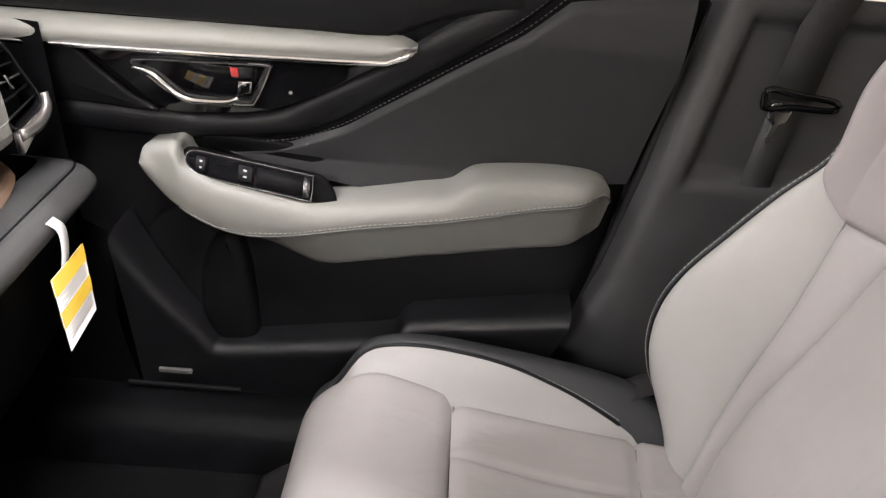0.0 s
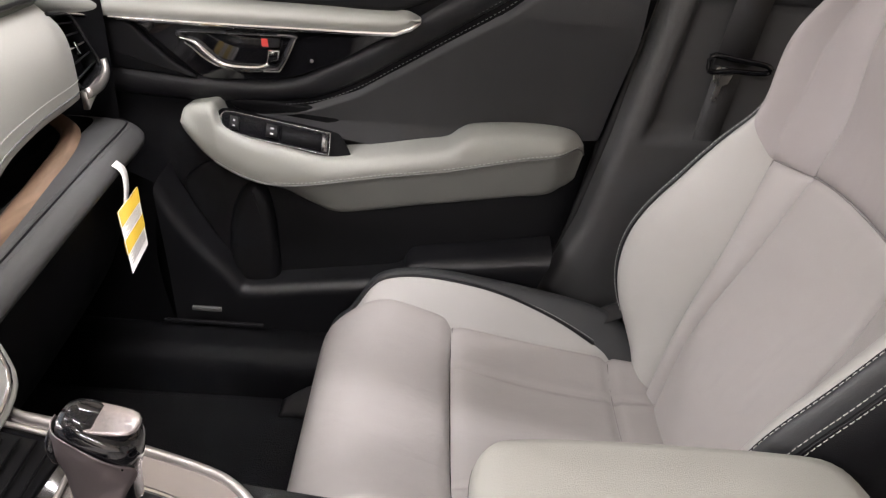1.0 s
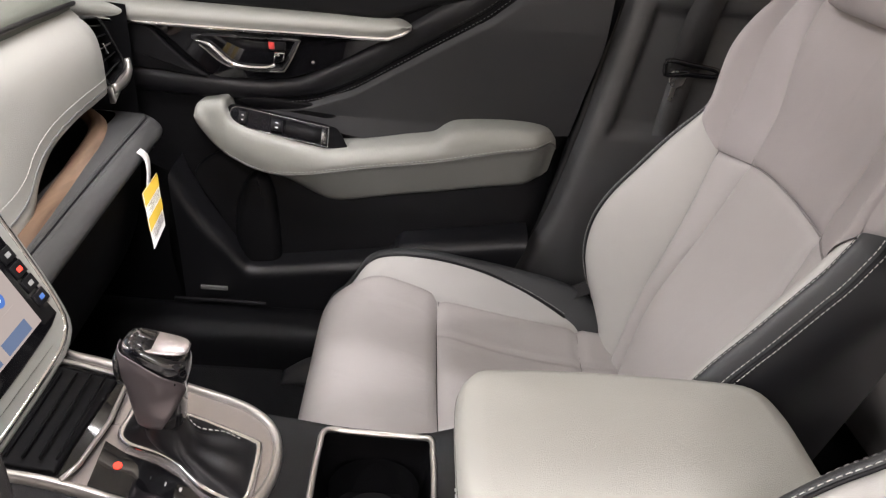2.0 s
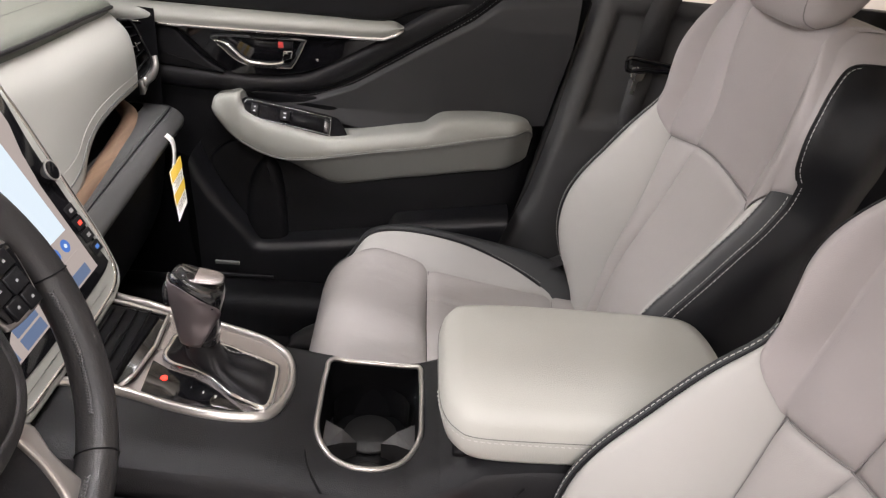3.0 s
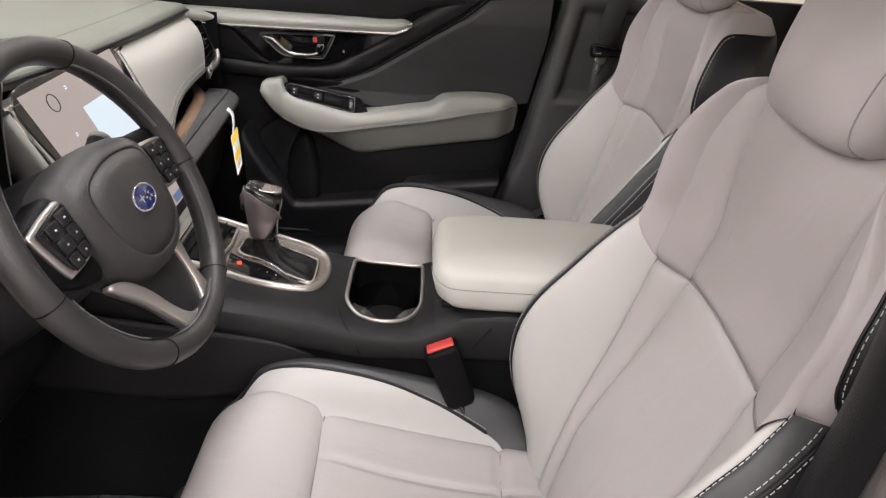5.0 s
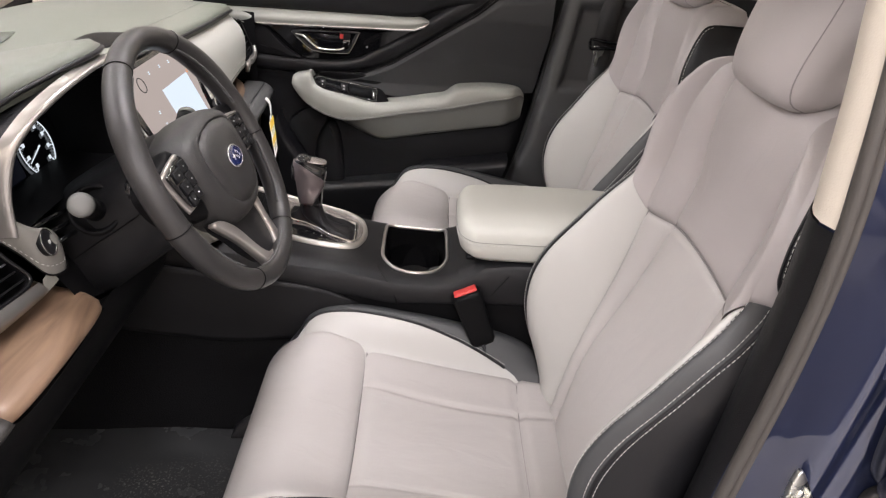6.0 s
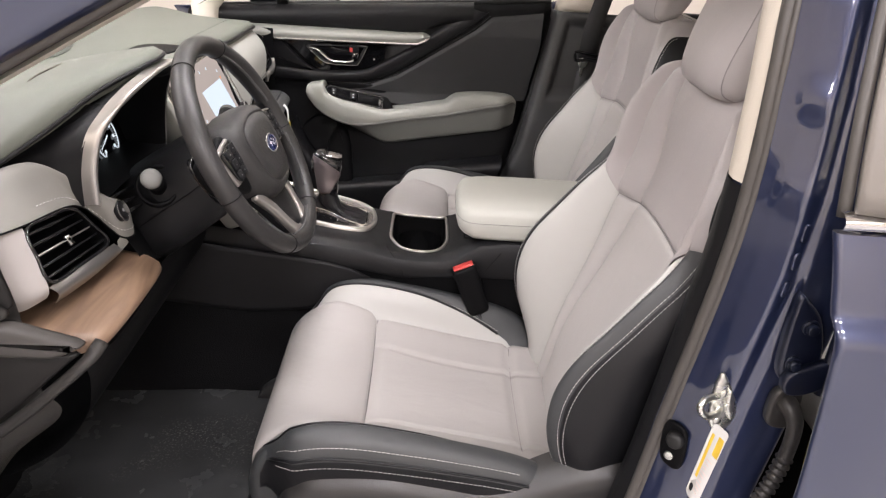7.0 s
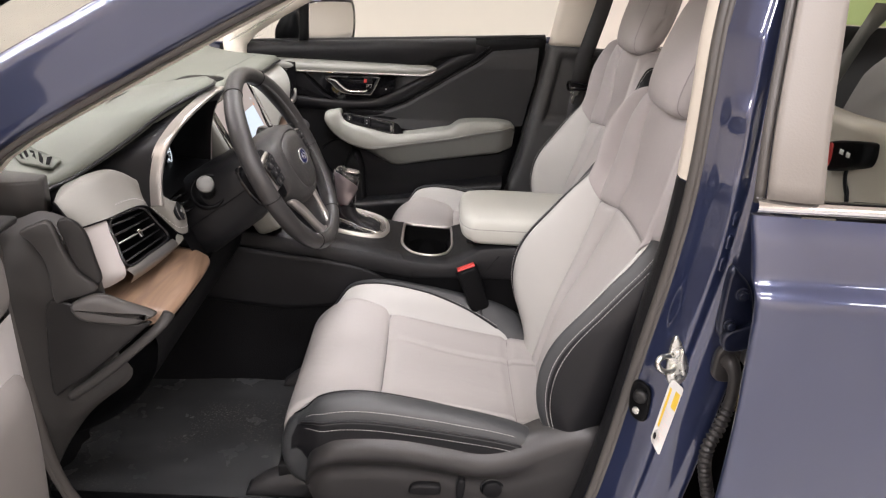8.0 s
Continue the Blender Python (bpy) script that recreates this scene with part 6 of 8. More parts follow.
# air vents
def air_vent(name, corners, slats, label, inner):
    """A vent in the quad given by its four corners (from top left, clockwise as its driver sees it)."""
    tl, tr, br, bl_ = [Vector(c) for c in corners]
    at_q = lambda u, v: tl.lerp(tr, u).lerp(bl_.lerp(br, u), v)
    nrm = (tr - tl).cross(bl_ - tl).normalized()
    if nrm.x < 0:
        nrm = -nrm
    P = lambda u, v, d: at_q(u, v) + nrm * d
    v_ = part(name, pillow([(0, 0), (1, 0), (1, 1), (0, 1)], lambda u, v, d: P(u, v, -0.03 + d), 0.004, 0.0), BLACK, dash, label)
    ro_ = [P(u, v, 0.0) for u, v in smooth_xy([(0.03, 0.06), (0.5, 0.0), (0.95, 0.04), (1.0, 0.5), (0.96, 0.96), (0.5, 1.0), (0.05, 0.96), (0.0, 0.5)], 50)]
    ri_ = [P(0.5 + (u - 0.5) * 0.94, 0.5 + (v - 0.5) * 0.9, -0.03) for u, v in smooth_xy([(0.03, 0.06), (0.5, 0.0), (0.95, 0.04), (1.0, 0.5), (0.96, 0.96), (0.5, 1.0), (0.05, 0.96), (0.0, 0.5)], 50)]
    part("vent_tunnel", grid([ro_, ri_], wrap=True), BLACK, v_)
    part("vent_rim", tube(ro_, 0.0028, 8, True), PIANO, v_)
    for i in range(slats):
        f = (i + 0.7) / (slats + 0.4)
        sl_ = bmesh.new()
        a0, a1 = P(0.03, f, -0.004), P(0.97, f, -0.004)
        b0, b1 = P(0.03, f + 0.05, -0.022), P(0.97, f + 0.05, -0.022)
        grid([[a0, a0.lerp(a1, 0.5), a1], [b0, b0.lerp(b1, 0.5), b1]], sl_)
        thick(sl_, 0.0022)
        part("slat", sl_, PIANO, v_)
        part("slat_edge", tube([a0, a1], 0.0012, 6), SILVER if i == slats // 2 else CHAR, v_)
    part("vent_tab", pillow([(0.47, 0.42), (0.55, 0.42), (0.55, 0.60), (0.47, 0.60)], lambda u, v, d: P(u, v, -0.004 + d), 0.008, 0.002), CHROME, v_, "small chrome vent tab")
    return P


PL = air_vent("vent_driver", ((-0.450, -0.628, 0.947), (-0.436, -0.522, 0.932), (-0.404, -0.490, 0.860), (-0.418, -0.652, 0.872)), 5, "slatted black driver air vent", 1)
PR = air_vent("vent_passenger", ((-0.432, 0.618, 0.985), (-0.428, 0.69, 0.968), (-0.402, 0.705, 0.89), (-0.408, 0.640, 0.872)), 5, "slatted black passenger air vent", 1)
part("vent_bar", tube(curve([(-0.400, 0.640, 0.870), (-0.396, 0.675, 0.872), (-0.397, 0.702, 0.884), (-0.403, 0.709, 0.90)], 14), 0.006, 8, flat=1.4), SILVER, dash, "satin silver vent bar")
part("vent_cheek", pillow([(0.64, 0.845), (0.70, 0.872), (0.70, 0.885), (0.64, 0.872)], lambda u, v, d: Vector((-0.41 + d, u, v)), 0.010, 0.003), SILVER, dash)

# driver side: leather panel round the vent, silver cheek, start button, wood shelf
pan = loft([[(-0.512, -0.664, 0.986), (-0.500, -0.680, 0.991), (-0.480, -0.696, 0.979), (-0.461, -0.702, 0.961)],
            [(-0.530, -0.590, 0.990), (-0.503, -0.592, 0.997), (-0.478, -0.608, 0.976), (-0.451, -0.626, 0.948)],
            [(-0.500, -0.525, 0.994), (-0.478, -0.530, 0.998), (-0.458, -0.530, 0.968), (-0.437, -0.524, 0.934)],
            [(-0.458, -0.498, 0.968), (-0.440, -0.505, 0.970), (-0.431, -0.500, 0.936), (-0.421, -0.488, 0.899)],
            [(-0.420, -0.470, 0.928), (-0.403, -0.478, 0.930), (-0.396, -0.482, 0.905), (-0.394, -0.480, 0.866)],
            [(-0.416, -0.440, 0.905), (-0.400, -0.446, 0.914), (-0.388, -0.452, 0.896), (-0.386, -0.452, 0.856)],
            [(-0.420, -0.425, 0.890), (-0.406, -0.428, 0.900), (-0.396, -0.430, 0.888), (-0.394, -0.430, 0.856)]], 56, 20)
cheek = part("driver_fascia", grid(pan), DFL, dash, "pale grey leather fascia round the vent, coloured as in shade")
part("stitching", stitches([r[16] for r in pan[20:]], (0.6, 0, 0.6), 0.004, 0.003, 0.0005), THREAD, cheek)
part("fascia_line", tube([r[19] + Vector((0.001, 0, 0)) for r in pan], 0.0014, 5), BLACK, cheek)
part("fascia_line", tube([q + Vector((0, -0.001, 0)) for q in pan[0]], 0.0016, 5), BLACK, cheek)
PSILV = surface("painted_satin_silver", (0.44, 0.41, 0.39), 0.38, 0.25, vary=0.03)
DSILV = surface("dark_satin_silver", (0.30, 0.285, 0.27), 0.3, 0.85, vary=0.04)
part("silver_cheek", grid(loft([[(-0.463, -0.702, 0.959), (-0.459, -0.668, 0.955), (-0.451, -0.630, 0.946)], [(-0.455, -0.706, 0.925), (-0.447, -0.676, 0.920), (-0.437, -0.640, 0.915)], [(-0.447, -0.706, 0.880), (-0.433, -0.684, 0.876), (-0.420, -0.652, 0.871)], [(-0.449, -0.702, 0.858), (-0.436, -0.684, 0.855), (-0.424, -0.654, 0.856)]], 24, 12)), PSILV, dash, "satin silver cheek of the vent")
part("vent_sill", grid(loft([[(-0.419, -0.654, 0.872), (-0.408, -0.652, 0.862), (-0.416, -0.65, 0.846)], [(-0.408, -0.57, 0.865), (-0.398, -0.57, 0.854), (-0.408, -0.57, 0.838)], [(-0.402, -0.488, 0.858), (-0.393, -0.486, 0.847), (-0.402, -0.486, 0.834)]], 20, 8)), DSILV, dash, "dark satin vent sill")
part("fascia_end", grid(loft([[(-0.396, -0.438, 0.895), (-0.391, -0.455, 0.880), (-0.396, -0.488, 0.862)], [(-0.398, -0.430, 0.858), (-0.392, -0.45, 0.848), (-0.398, -0.486, 0.838)]], 8, 8)), GREYL, dash)
btn = part("start_button", disc((-0.397, -0.468, 0.903), (0.93, 0.15, 0.33), 0.0165, 0.008, 0.002, 28), CHAR, dash, "round engine start button")
part("button_ring", tube([Vector((-0.397, -0.468, 0.903)) + Vector((0.93, 0.15, 0.33)).normalized() * 0.007 + Vector((0.0045, 0.0175, 0)).normalized() * 0.0 + Vector((-0.35, 0, 0.94)) * 0.0165 * math.sin(t) + Vector((-0.15, 0.98, 0)) * 0.0165 * math.cos(t) for t in [2 * math.pi * i / 28 for i in range(28)]], 0.0012, 6, True), DARKM, btn)
part("button_mark", disc((-0.3895, -0.4668, 0.9058), (0.93, 0.15, 0.33), 0.0028, 0.0008, 0.0002, 12), MARKG, btn)
ws = loft([[(-0.515, y0, z0 + 0.012), (-0.47, y0, z0 + 0.018), (xe - 0.03, y0, z0 + 0.008), (xe - 0.008, y0, z0), (xe, y0, z0 - 0.008), (xe - 0.006, y0, z0 - 0.018)] for y0, xe, z0 in ((-0.688, -0.40, 0.806), (-0.678, -0.365, 0.806), (-0.655, -0.348, 0.806), (-0.56, -0.343, 0.806), (-0.47, -0.345, 0.806), (-0.435, -0.356, 0.806), (-0.425, -0.39, 0.806))], 36, 22)
wd = part("wood_shelf", grid(ws), WOOD, dash, "brown open grain wood trim")
part("shelf_underside", grid(loft([[(-0.52, y, 0.79), (-0.42, y, 0.777), (xe, y, 0.786)] for y, xe in ((-0.69, -0.40), (-0.66, -0.352), (-0.55, -0.347), (-0.43, -0.355))], 16, 8)), BLACK, wd)
for i, yy in enumerate((-0.60, -0.55, -0.50)):
    part("dash_switch", pillow([(yy - 0.018, 0.745), (yy + 0.018, 0.745), (yy + 0.018, 0.765), (yy - 0.018, 0.765)], lambda u, v, d: Vector((-0.372 + d, u, v)), 0.006, 0.002), PIANO, dash)
# lower driver dash: knee panel, moulded ledge and end cap
kn_ = loft([[(-0.365, y, 0.782), (-0.362, y, 0.760), (-0.375, y, 0.70), (-0.43, y, 0.63), (-0.52, y, 0.575), (-0.62, y, 0.55)] for y in (-0.70, -0.62, -0.5, -0.35, -0.16)], 24, 22)
part("knee_panel", grid(kn_), BLACK, dash, "black lower dashboard panel")
# lighter than the end cap: light on the ledge's top is put into its colour
LEDGE = surface("lit_ledge_plastic", (0.075, 0.070, 0.066), 0.42, grain=0.3, scale=700, spec=0.4)
ecap = loft([[(-0.62, -0.715, 0.972), (-0.55, -0.712, 0.975), (-0.51, -0.698, 0.986), (-0.462, -0.694, 0.968)], [(-0.62, -0.738, 0.93), (-0.545, -0.738, 0.93), (-0.50, -0.728, 0.93), (-0.446, -0.700, 0.922)], [(-0.62, -0.744, 0.87), (-0.55, -0.746, 0.865), (-0.50, -0.738, 0.86), (-0.434, -0.702, 0.855)], [(-0.62, -0.744, 0.78), (-0.55, -0.748, 0.775), (-0.48, -0.742, 0.77), (-0.42, -0.72, 0.765)], [(-0.62, -0.74, 0.68), (-0.56, -0.745, 0.67), (-0.49, -0.738, 0.67), (-0.41, -0.70, 0.70)], [(-0.63, -0.735, 0.56), (-0.58, -0.738, 0.56), (-0.54, -0.725, 0.57), (-0.49, -0.70, 0.62)], [(-0.64, -0.725, 0.38), (-0.61, -0.727, 0.40), (-0.585, -0.72, 0.43), (-0.57, -0.70, 0.50)]], 44, 22)
part("end_cap_driver", grid(ecap), TAUPE, dash, "charcoal end cap of the dashboard")
end_y = lambda y0, bend: (lambda u, v, d: Vector((u, y0 - d + bend * max(0.0, u + 0.46), v)))
DTAUPE = surface("dark_taupe_plastic", (0.016, 0.015, 0.0145), 0.45, grain=0.35, scale=700, spec=0.35)
part("end_column", pillow(smooth_xy([(-0.520, 0.972), (-0.500, 0.984), (-0.475, 0.990), (-0.461, 0.945), (-0.447, 0.910), (-0.426, 0.880), (-0.465, 0.867), (-0.486, 0.862), (-0.490, 0.923), (-0.505, 0.955)], 60), end_y(-0.745, 0.35), 0.009, 0.004), TAUPE, dash, "taupe end column")
part("cheek_recess", pillow(smooth_xy([(-0.470, 0.985), (-0.454, 0.992), (-0.437, 0.972), (-0.429, 0.930), (-0.424, 0.889), (-0.440, 0.886), (-0.456, 0.92), (-0.463, 0.955)], 50), end_y(-0.736, 0.35), 0.006, 0.003), DTAUPE, dash, "dark recessed panel")
part("end_lower_panel", pillow(smooth_xy([(-0.500, 0.856), (-0.465, 0.857), (-0.430, 0.835), (-0.388, 0.815), (-0.360, 0.815), (-0.380, 0.795), (-0.433, 0.748), (-0.490, 0.706), (-0.516, 0.690), (-0.513, 0.774)], 60), end_y(-0.742, 0.3), 0.008, 0.004), DTAUPE, dash, "dark lower end panel")
part("lower_ledge", pillow(smooth_xy([(-0.462, 0.859), (-0.428, 0.872), (-0.391, 0.855), (-0.352, 0.832), (-0.366, 0.821), (-0.386, 0.815), (-0.415, 0.820), (-0.445, 0.828), (-0.459, 0.840)], 60), end_y(-0.746, 0.3), 0.016, 0.012, 5), LEDGE, dash, "moulded ledge at the end of the dashboard, lightened as its lit top")
part("knee_edge", tube(curve([(-0.338, -0.70, 0.822), (-0.350, -0.722, 0.806), (-0.392, -0.738, 0.768), (-0.44, -0.744, 0.726), (-0.49, -0.744, 0.686)], 30), 0.010, 10, flat=0.8), TAUPE, dash, "rounded edge of the knee panel")
part("end_block", pillow([(-0.66, -0.70), (-0.550, -0.702), (-0.512, -0.692), (-0.520, -0.655), (-0.62, -0.63)], lambda u, v, d: Vector((u, v, 0.970 + d + 0.05 * (u + 0.52))), 0.060, 0.005), TAUPE, dash, "charcoal end block of the dashboard")
part("shelf_end", grid(loft([[(-0.52, -0.70, 0.86), (-0.46, -0.705, 0.85), (-0.415, -0.70, 0.83)], [(-0.52, -0.70, 0.80), (-0.45, -0.695, 0.79), (-0.39, -0.685, 0.782)]], 8, 10)), BLACK, dash)
part("filler", grid(loft([[(-0.46, -0.488, 0.93), (-0.40, -0.47, 0.87), (-0.38, -0.44, 0.80)], [(-0.44, -0.40, 0.90), (-0.39, -0.38, 0.84), (-0.37, -0.36, 0.78)], [(-0.44, -0.24, 0.90), (-0.39, -0.24, 0.84), (-0.37, -0.24, 0.78)], [(-0.46, -0.14, 0.93), (-0.39, -0.15, 0.84), (-0.37, -0.15, 0.74)]], 20, 12)), BLACK, dash)

# instrument cluster
ARCH = [(-0.500, 0.925), (-0.503, 0.98), (-0.497, 1.03), (-0.478, 1.062), (-0.452, 1.083), (-0.41, 1.100), (-0.345, 1.106), (-0.28, 1.098), (-0.238, 1.072), (-0.212, 1.03), (-0.20, 0.98), (-0.198, 0.925)]
AX = [(0.925, -0.415), (0.98, -0.410), (1.03, -0.398), (1.072, -0.375), (1.106, -0.345)]
arch = curve([(table(AX, z), y, z) for y, z in ARCH], 70)
sil_o = [[q + Vector((-0.016, (q.y + 0.345) * 0.02, 0.001)), q + Vector((0.002, 0, 0.002)), q + Vector((0.006, (q.y + 0.345) * -0.03, -0.001)), q + Vector((0.004, (q.y + 0.345) * (-0.06 if q.y < -0.3 else -0.03), -0.004 if q.z > 1.07 else 0)), q + Vector((-0.014, (q.y + 0.345) * (-0.07 if q.y < -0.345 else -0.10), -0.010 if q.z > 1.07 else 0))] for q in arch]
clus = part("hood_trim", grid([curve(r[:4], 10) for r in sil_o]), SILVER, dash, "satin silver trim round the instruments")
part("hood_inner", grid([curve([r[3], r[4], r[4] + Vector((-0.05, (r[0].y + 0.345) * -0.01, -0.004)), r[4] + Vector((-0.11, (r[0].y + 0.345) * -0.02, -0.006))], 8) for r in sil_o]), BLACK, dash)
outer_ = [[q + Vector((-0.014, (q.y + 0.345) * 0.02, 0.0)), q + Vector((-0.04, (q.y + 0.345) * 0.04, -0.014)), q + Vector((-0.10, (q.y + 0.345) * 0.06, -0.040)), q + Vector((-0.20, (q.y + 0.345) * 0.05, -0.075))] for q in arch]
part("hood_outer", grid([curve(r, 10) for r in outer_]), CHAR, dash, "dark hood over the instruments")
dial_place = lambda u, v, d: Vector((-0.502 - 0.30 * (v - 1.0) + d, u, v))
face_ = part("instrument_face", pillow(smooth_xy([(-0.475, 0.92), (-0.472, 1.01), (-0.44, 1.075), (-0.345, 1.088), (-0.25, 1.075), (-0.218, 1.01), (-0.215, 0.92)], 50), dial_place, 0.003, 0.0), PIANO, dash, "dark instrument face")
DIAL = glowing("dial_white", (0.85, 0.92, 1.0), 0.9)
DIALB = glowing("dial_blue", (0.03, 0.035, 0.08), 0.06)
part("centre_display", pillow([(-0.455, 0.935), (-0.335, 0.935), (-0.335, 1.06), (-0.455, 1.06)], lambda u, v, d: dial_place(u, v, d + 0.003), 0.002, 0.0), DIALB, face_)
for cy in (-0.282,):
    gz, gr_ = 0.960, 0.040
    dl = part("gauge", tube([dial_place(cy + gr_ * math.cos(t), gz + gr_ * math.sin(t), 0.005) for t in [2 * math.pi * i / 48 for i in range(48)]], 0.0009, 6, True), DIAL, face_, "lit white gauge ring")
    tick = bmesh.new()
    for i in range(41):
        a = radians(-50 + i * 280 / 40)
        long_ = 0.80 if i % 5 == 0 else 0.89
        tube([dial_place(cy + gr_ * math.cos(a) * f, gz + gr_ * math.sin(a) * f, 0.005) for f in (long_, 0.96)], 0.0009 if i % 5 == 0 else 0.0004, 4, bm=tick)
    part("gauge_ticks", tick, DIAL, dl)
    part("needle", tube([dial_place(cy + 0.004, gz, 0.007), dial_place(cy - 0.033, gz - 0.014, 0.007)], [0.0014, 0.0006], 5), DIAL, dl)
    for k in range(9):
        a = radians(-50 + k * 35)
        nu, nv = cy + 0.029 * math.cos(a), gz + 0.029 * math.sin(a)
        part("gauge_number", pillow([(nu - 0.0028, nv - 0.0026), (nu - 0.0004, nv - 0.0026), (nu - 0.0004, nv + 0.0026), (nu - 0.0028, nv + 0.0026)], lambda u, v, d: dial_place(u, v, 0.004 + d), 0.0008, 0.0), DIAL, dl)
        part("gauge_number", pillow([(nu + 0.0006, nv - 0.0026), (nu + 0.003, nv - 0.0026), (nu + 0.003, nv + 0.0026), (nu + 0.0006, nv + 0.0026)], lambda u, v, d: dial_place(u, v, 0.004 + d), 0.0008, 0.0), DIAL, dl)
for k in range(3):
    part("cluster_slot", tube([Vector((-0.415 + 0.01 * k, -0.455, 0.918 - 0.012 * k)), Vector((-0.40 + 0.01 * k, -0.39, 0.915 - 0.012 * k))], 0.003, 6), PIANO, dash)
part("cluster_floor", grid(loft([[(-0.41, y, 0.925), (-0.46, y, 0.93), (-0.52, y, 0.935)] for y in (-0.49, -0.345, -0.20)], 8, 6)), BLACK, dash)

# tall centre screen
SC_T, SC_B = Vector((-0.432, 0.0, 1.022)), Vector((-0.290, 0.0, 0.742))
SU = (SC_T - SC_B).normalized()
SNn = Vector((SU.z, 0, -SU.x))
SH = (SC_T - SC_B).length


def on_screen(u, v, d):
    return SC_B + Vector((0, u * 1.28 + 0.010, 0)) + SU * (v - 0.010) + SNn * d


so = smooth_xy([(-0.095, 0.0), (-0.115, 0.03), (-0.128, 0.16), (-0.135, SH - 0.01), (-0.125, SH), (0.142, SH), (0.156, SH - 0.01), (0.151, 0.16), (0.140, 0.04), (0.118, 0.004), (0.06, -0.004), (-0.05, -0.004)], 90)
fr = part("screen_surround", pillow(so, lambda u, v, d: on_screen(u, v, -0.045 + d), 0.05, 0.008, 5), GREYL, dash, "pale silver screen surround")
part("surround_line", tube([on_screen(u * 0.94, (v - 0.15) * 0.955 + 0.155, 0.004) for u, v in so], 0.0034, 6, True), CHROME, fr)
bz = smooth_xy([(-0.085, 0.035), (-0.105, 0.06), (-0.112, 0.2), (-0.116, SH + 0.006), (0.0, SH + 0.012), (0.131, SH + 0.006), (0.130, 0.2), (0.122, 0.06), (0.10, 0.035)], 60)
scr = part("screen_bezel", pillow(bz, lambda u, v, d: on_screen(u, v, 0.001 + d), 0.006, 0.002), PIANO, fr, "gloss black screen bezel")
UIG = glowing("screen_grey", (0.46, 0.385, 0.36), 1.0)
UIW = glowing("screen_white", (0.80, 0.90, 1.0), 1.0)
UIB = glowing("screen_blue", (0.10, 0.25, 0.75), 0.8)
UIO = glowing("screen_orange", (1.0, 0.35, 0.05), 0.9)


def tile(nm, u0, u1, v0, v1, mat, h=0.0075, parent=None):
    return part(nm, pillow([(u0, v0), (u1, v0), (u1, v1), (u0, v1)], lambda u, v, d: on_screen(u, v, h + d), 0.0006, 0.0), mat, parent or scr, "", False)


UIM = glowing("screen_dim_blue", (0.22, 0.30, 0.50), 0.6)
dsp = part("display", pillow([(-0.100, 0.05), (0.100, 0.05), (0.103, 0.17), (0.110, 0.215), (0.121, 0.25), (0.123, SH + 0.004), (-0.108, SH + 0.004), (-0.102, 0.2)], lambda u, v, d: on_screen(u, v, 0.0075 + d), 0.0006, 0.0), UIG, scr, "", False)
tile("map_tile", -0.012, 0.092, 0.113, 0.264, UIW, 0.0084, dsp)
tile("list_tile", -0.096, -0.008, 0.113, 0.19, UIM, 0.0084, dsp)
for u0 in (-0.092, -0.044, 0.004, 0.050):
    tile("climate_tile", u0, u0 + 0.036, 0.053, 0.067, UIM, 0.0084, dsp)
    tile("climate_tile", u0, u0 + 0.036, 0.070, 0.085, UIM if u0 < 0 else UIG, 0.0084, dsp)
for u0 in (0.058, 0.078):
    sb_ = part("seat_key", disc(on_screen(u0, 0.099, 0.0078), SNn, 0.0085, 0.0008, 0.0002, 24), UIB, dsp)
    part("key_mark", disc(on_screen(u0, 0.099, 0.0086), SNn, 0.003, 0.0004, 0.0001, 8), UIW, sb_)
part("menu_ring", tube([on_screen(-0.058 + 0.010 * math.cos(t), 0.290 + 0.013 * math.sin(t), 0.0086) for t in [2 * math.pi * i / 28 for i in range(28)]], 0.0008, 5, True), BLACK, dsp)
for uu, vv, mt_ in ((0.097, 0.265, UIO), (0.097, 0.281, UIW), (-0.02, 0.300, UIW), (0.02, 0.300, UIW), (0.055, 0.298, UIW), (-0.055, 0.238, UIW), (-0.055, 0.215, UIW)):
    tile("screen_icon", uu - 0.0025, uu + 0.0025, vv - 0.0028, vv - 0.0006, mt_, 0.0084, dsp)
    tile("screen_icon", uu - 0.0018, uu + 0.0024, vv + 0.0006, vv + 0.0026, mt_, 0.0084, dsp)
for s in (-1, 1):
    kb_ = part("volume_knob", disc(on_screen(s * 0.118, 0.180, 0.006), SNn, 0.0135, 0.016, 0.002, 28), PIANO, scr, "black rotary knob")
    part("knob_ring", tube([on_screen(s * 0.118 + 0.0100 * math.cos(t), 0.180 + 0.0128 * math.sin(t), 0.0215) for t in [2 * math.pi * i / 28 for i in range(28)]], 0.0012, 6, True), SILVER, kb_)
    for i in range(4):
        kk_ = part("side_key", pillow([(s * 0.110, 0.060 + i * 0.019), (s * 0.126, 0.060 + i * 0.019), (s * 0.126, 0.075 + i * 0.019), (s * 0.110, 0.075 + i * 0.019)], lambda u, v, d: on_screen(u, v, 0.006 + d), 0.003, 0.001), CHAR, scr)
        tile("key_mark", s * 0.118 - 0.003, s * 0.118 + 0.003, 0.065 + i * 0.019, 0.070 + i * 0.019, (REDLENS if i == 2 else UIB if i == 0 else MARKG), 0.0088, kk_)
part("screen_back", box(-0.56, -0.475, -0.12, 0.13, 0.70, 0.985, 0.01), BLACK, dash)
part("lower_stack", grid(loft([[(-0.29, y, 0.755), (-0.33, y, 0.73), (-0.42, y, 0.715)] for y in (-0.13, 0.0, 0.13)], 8, 8)), BLACK, dash)
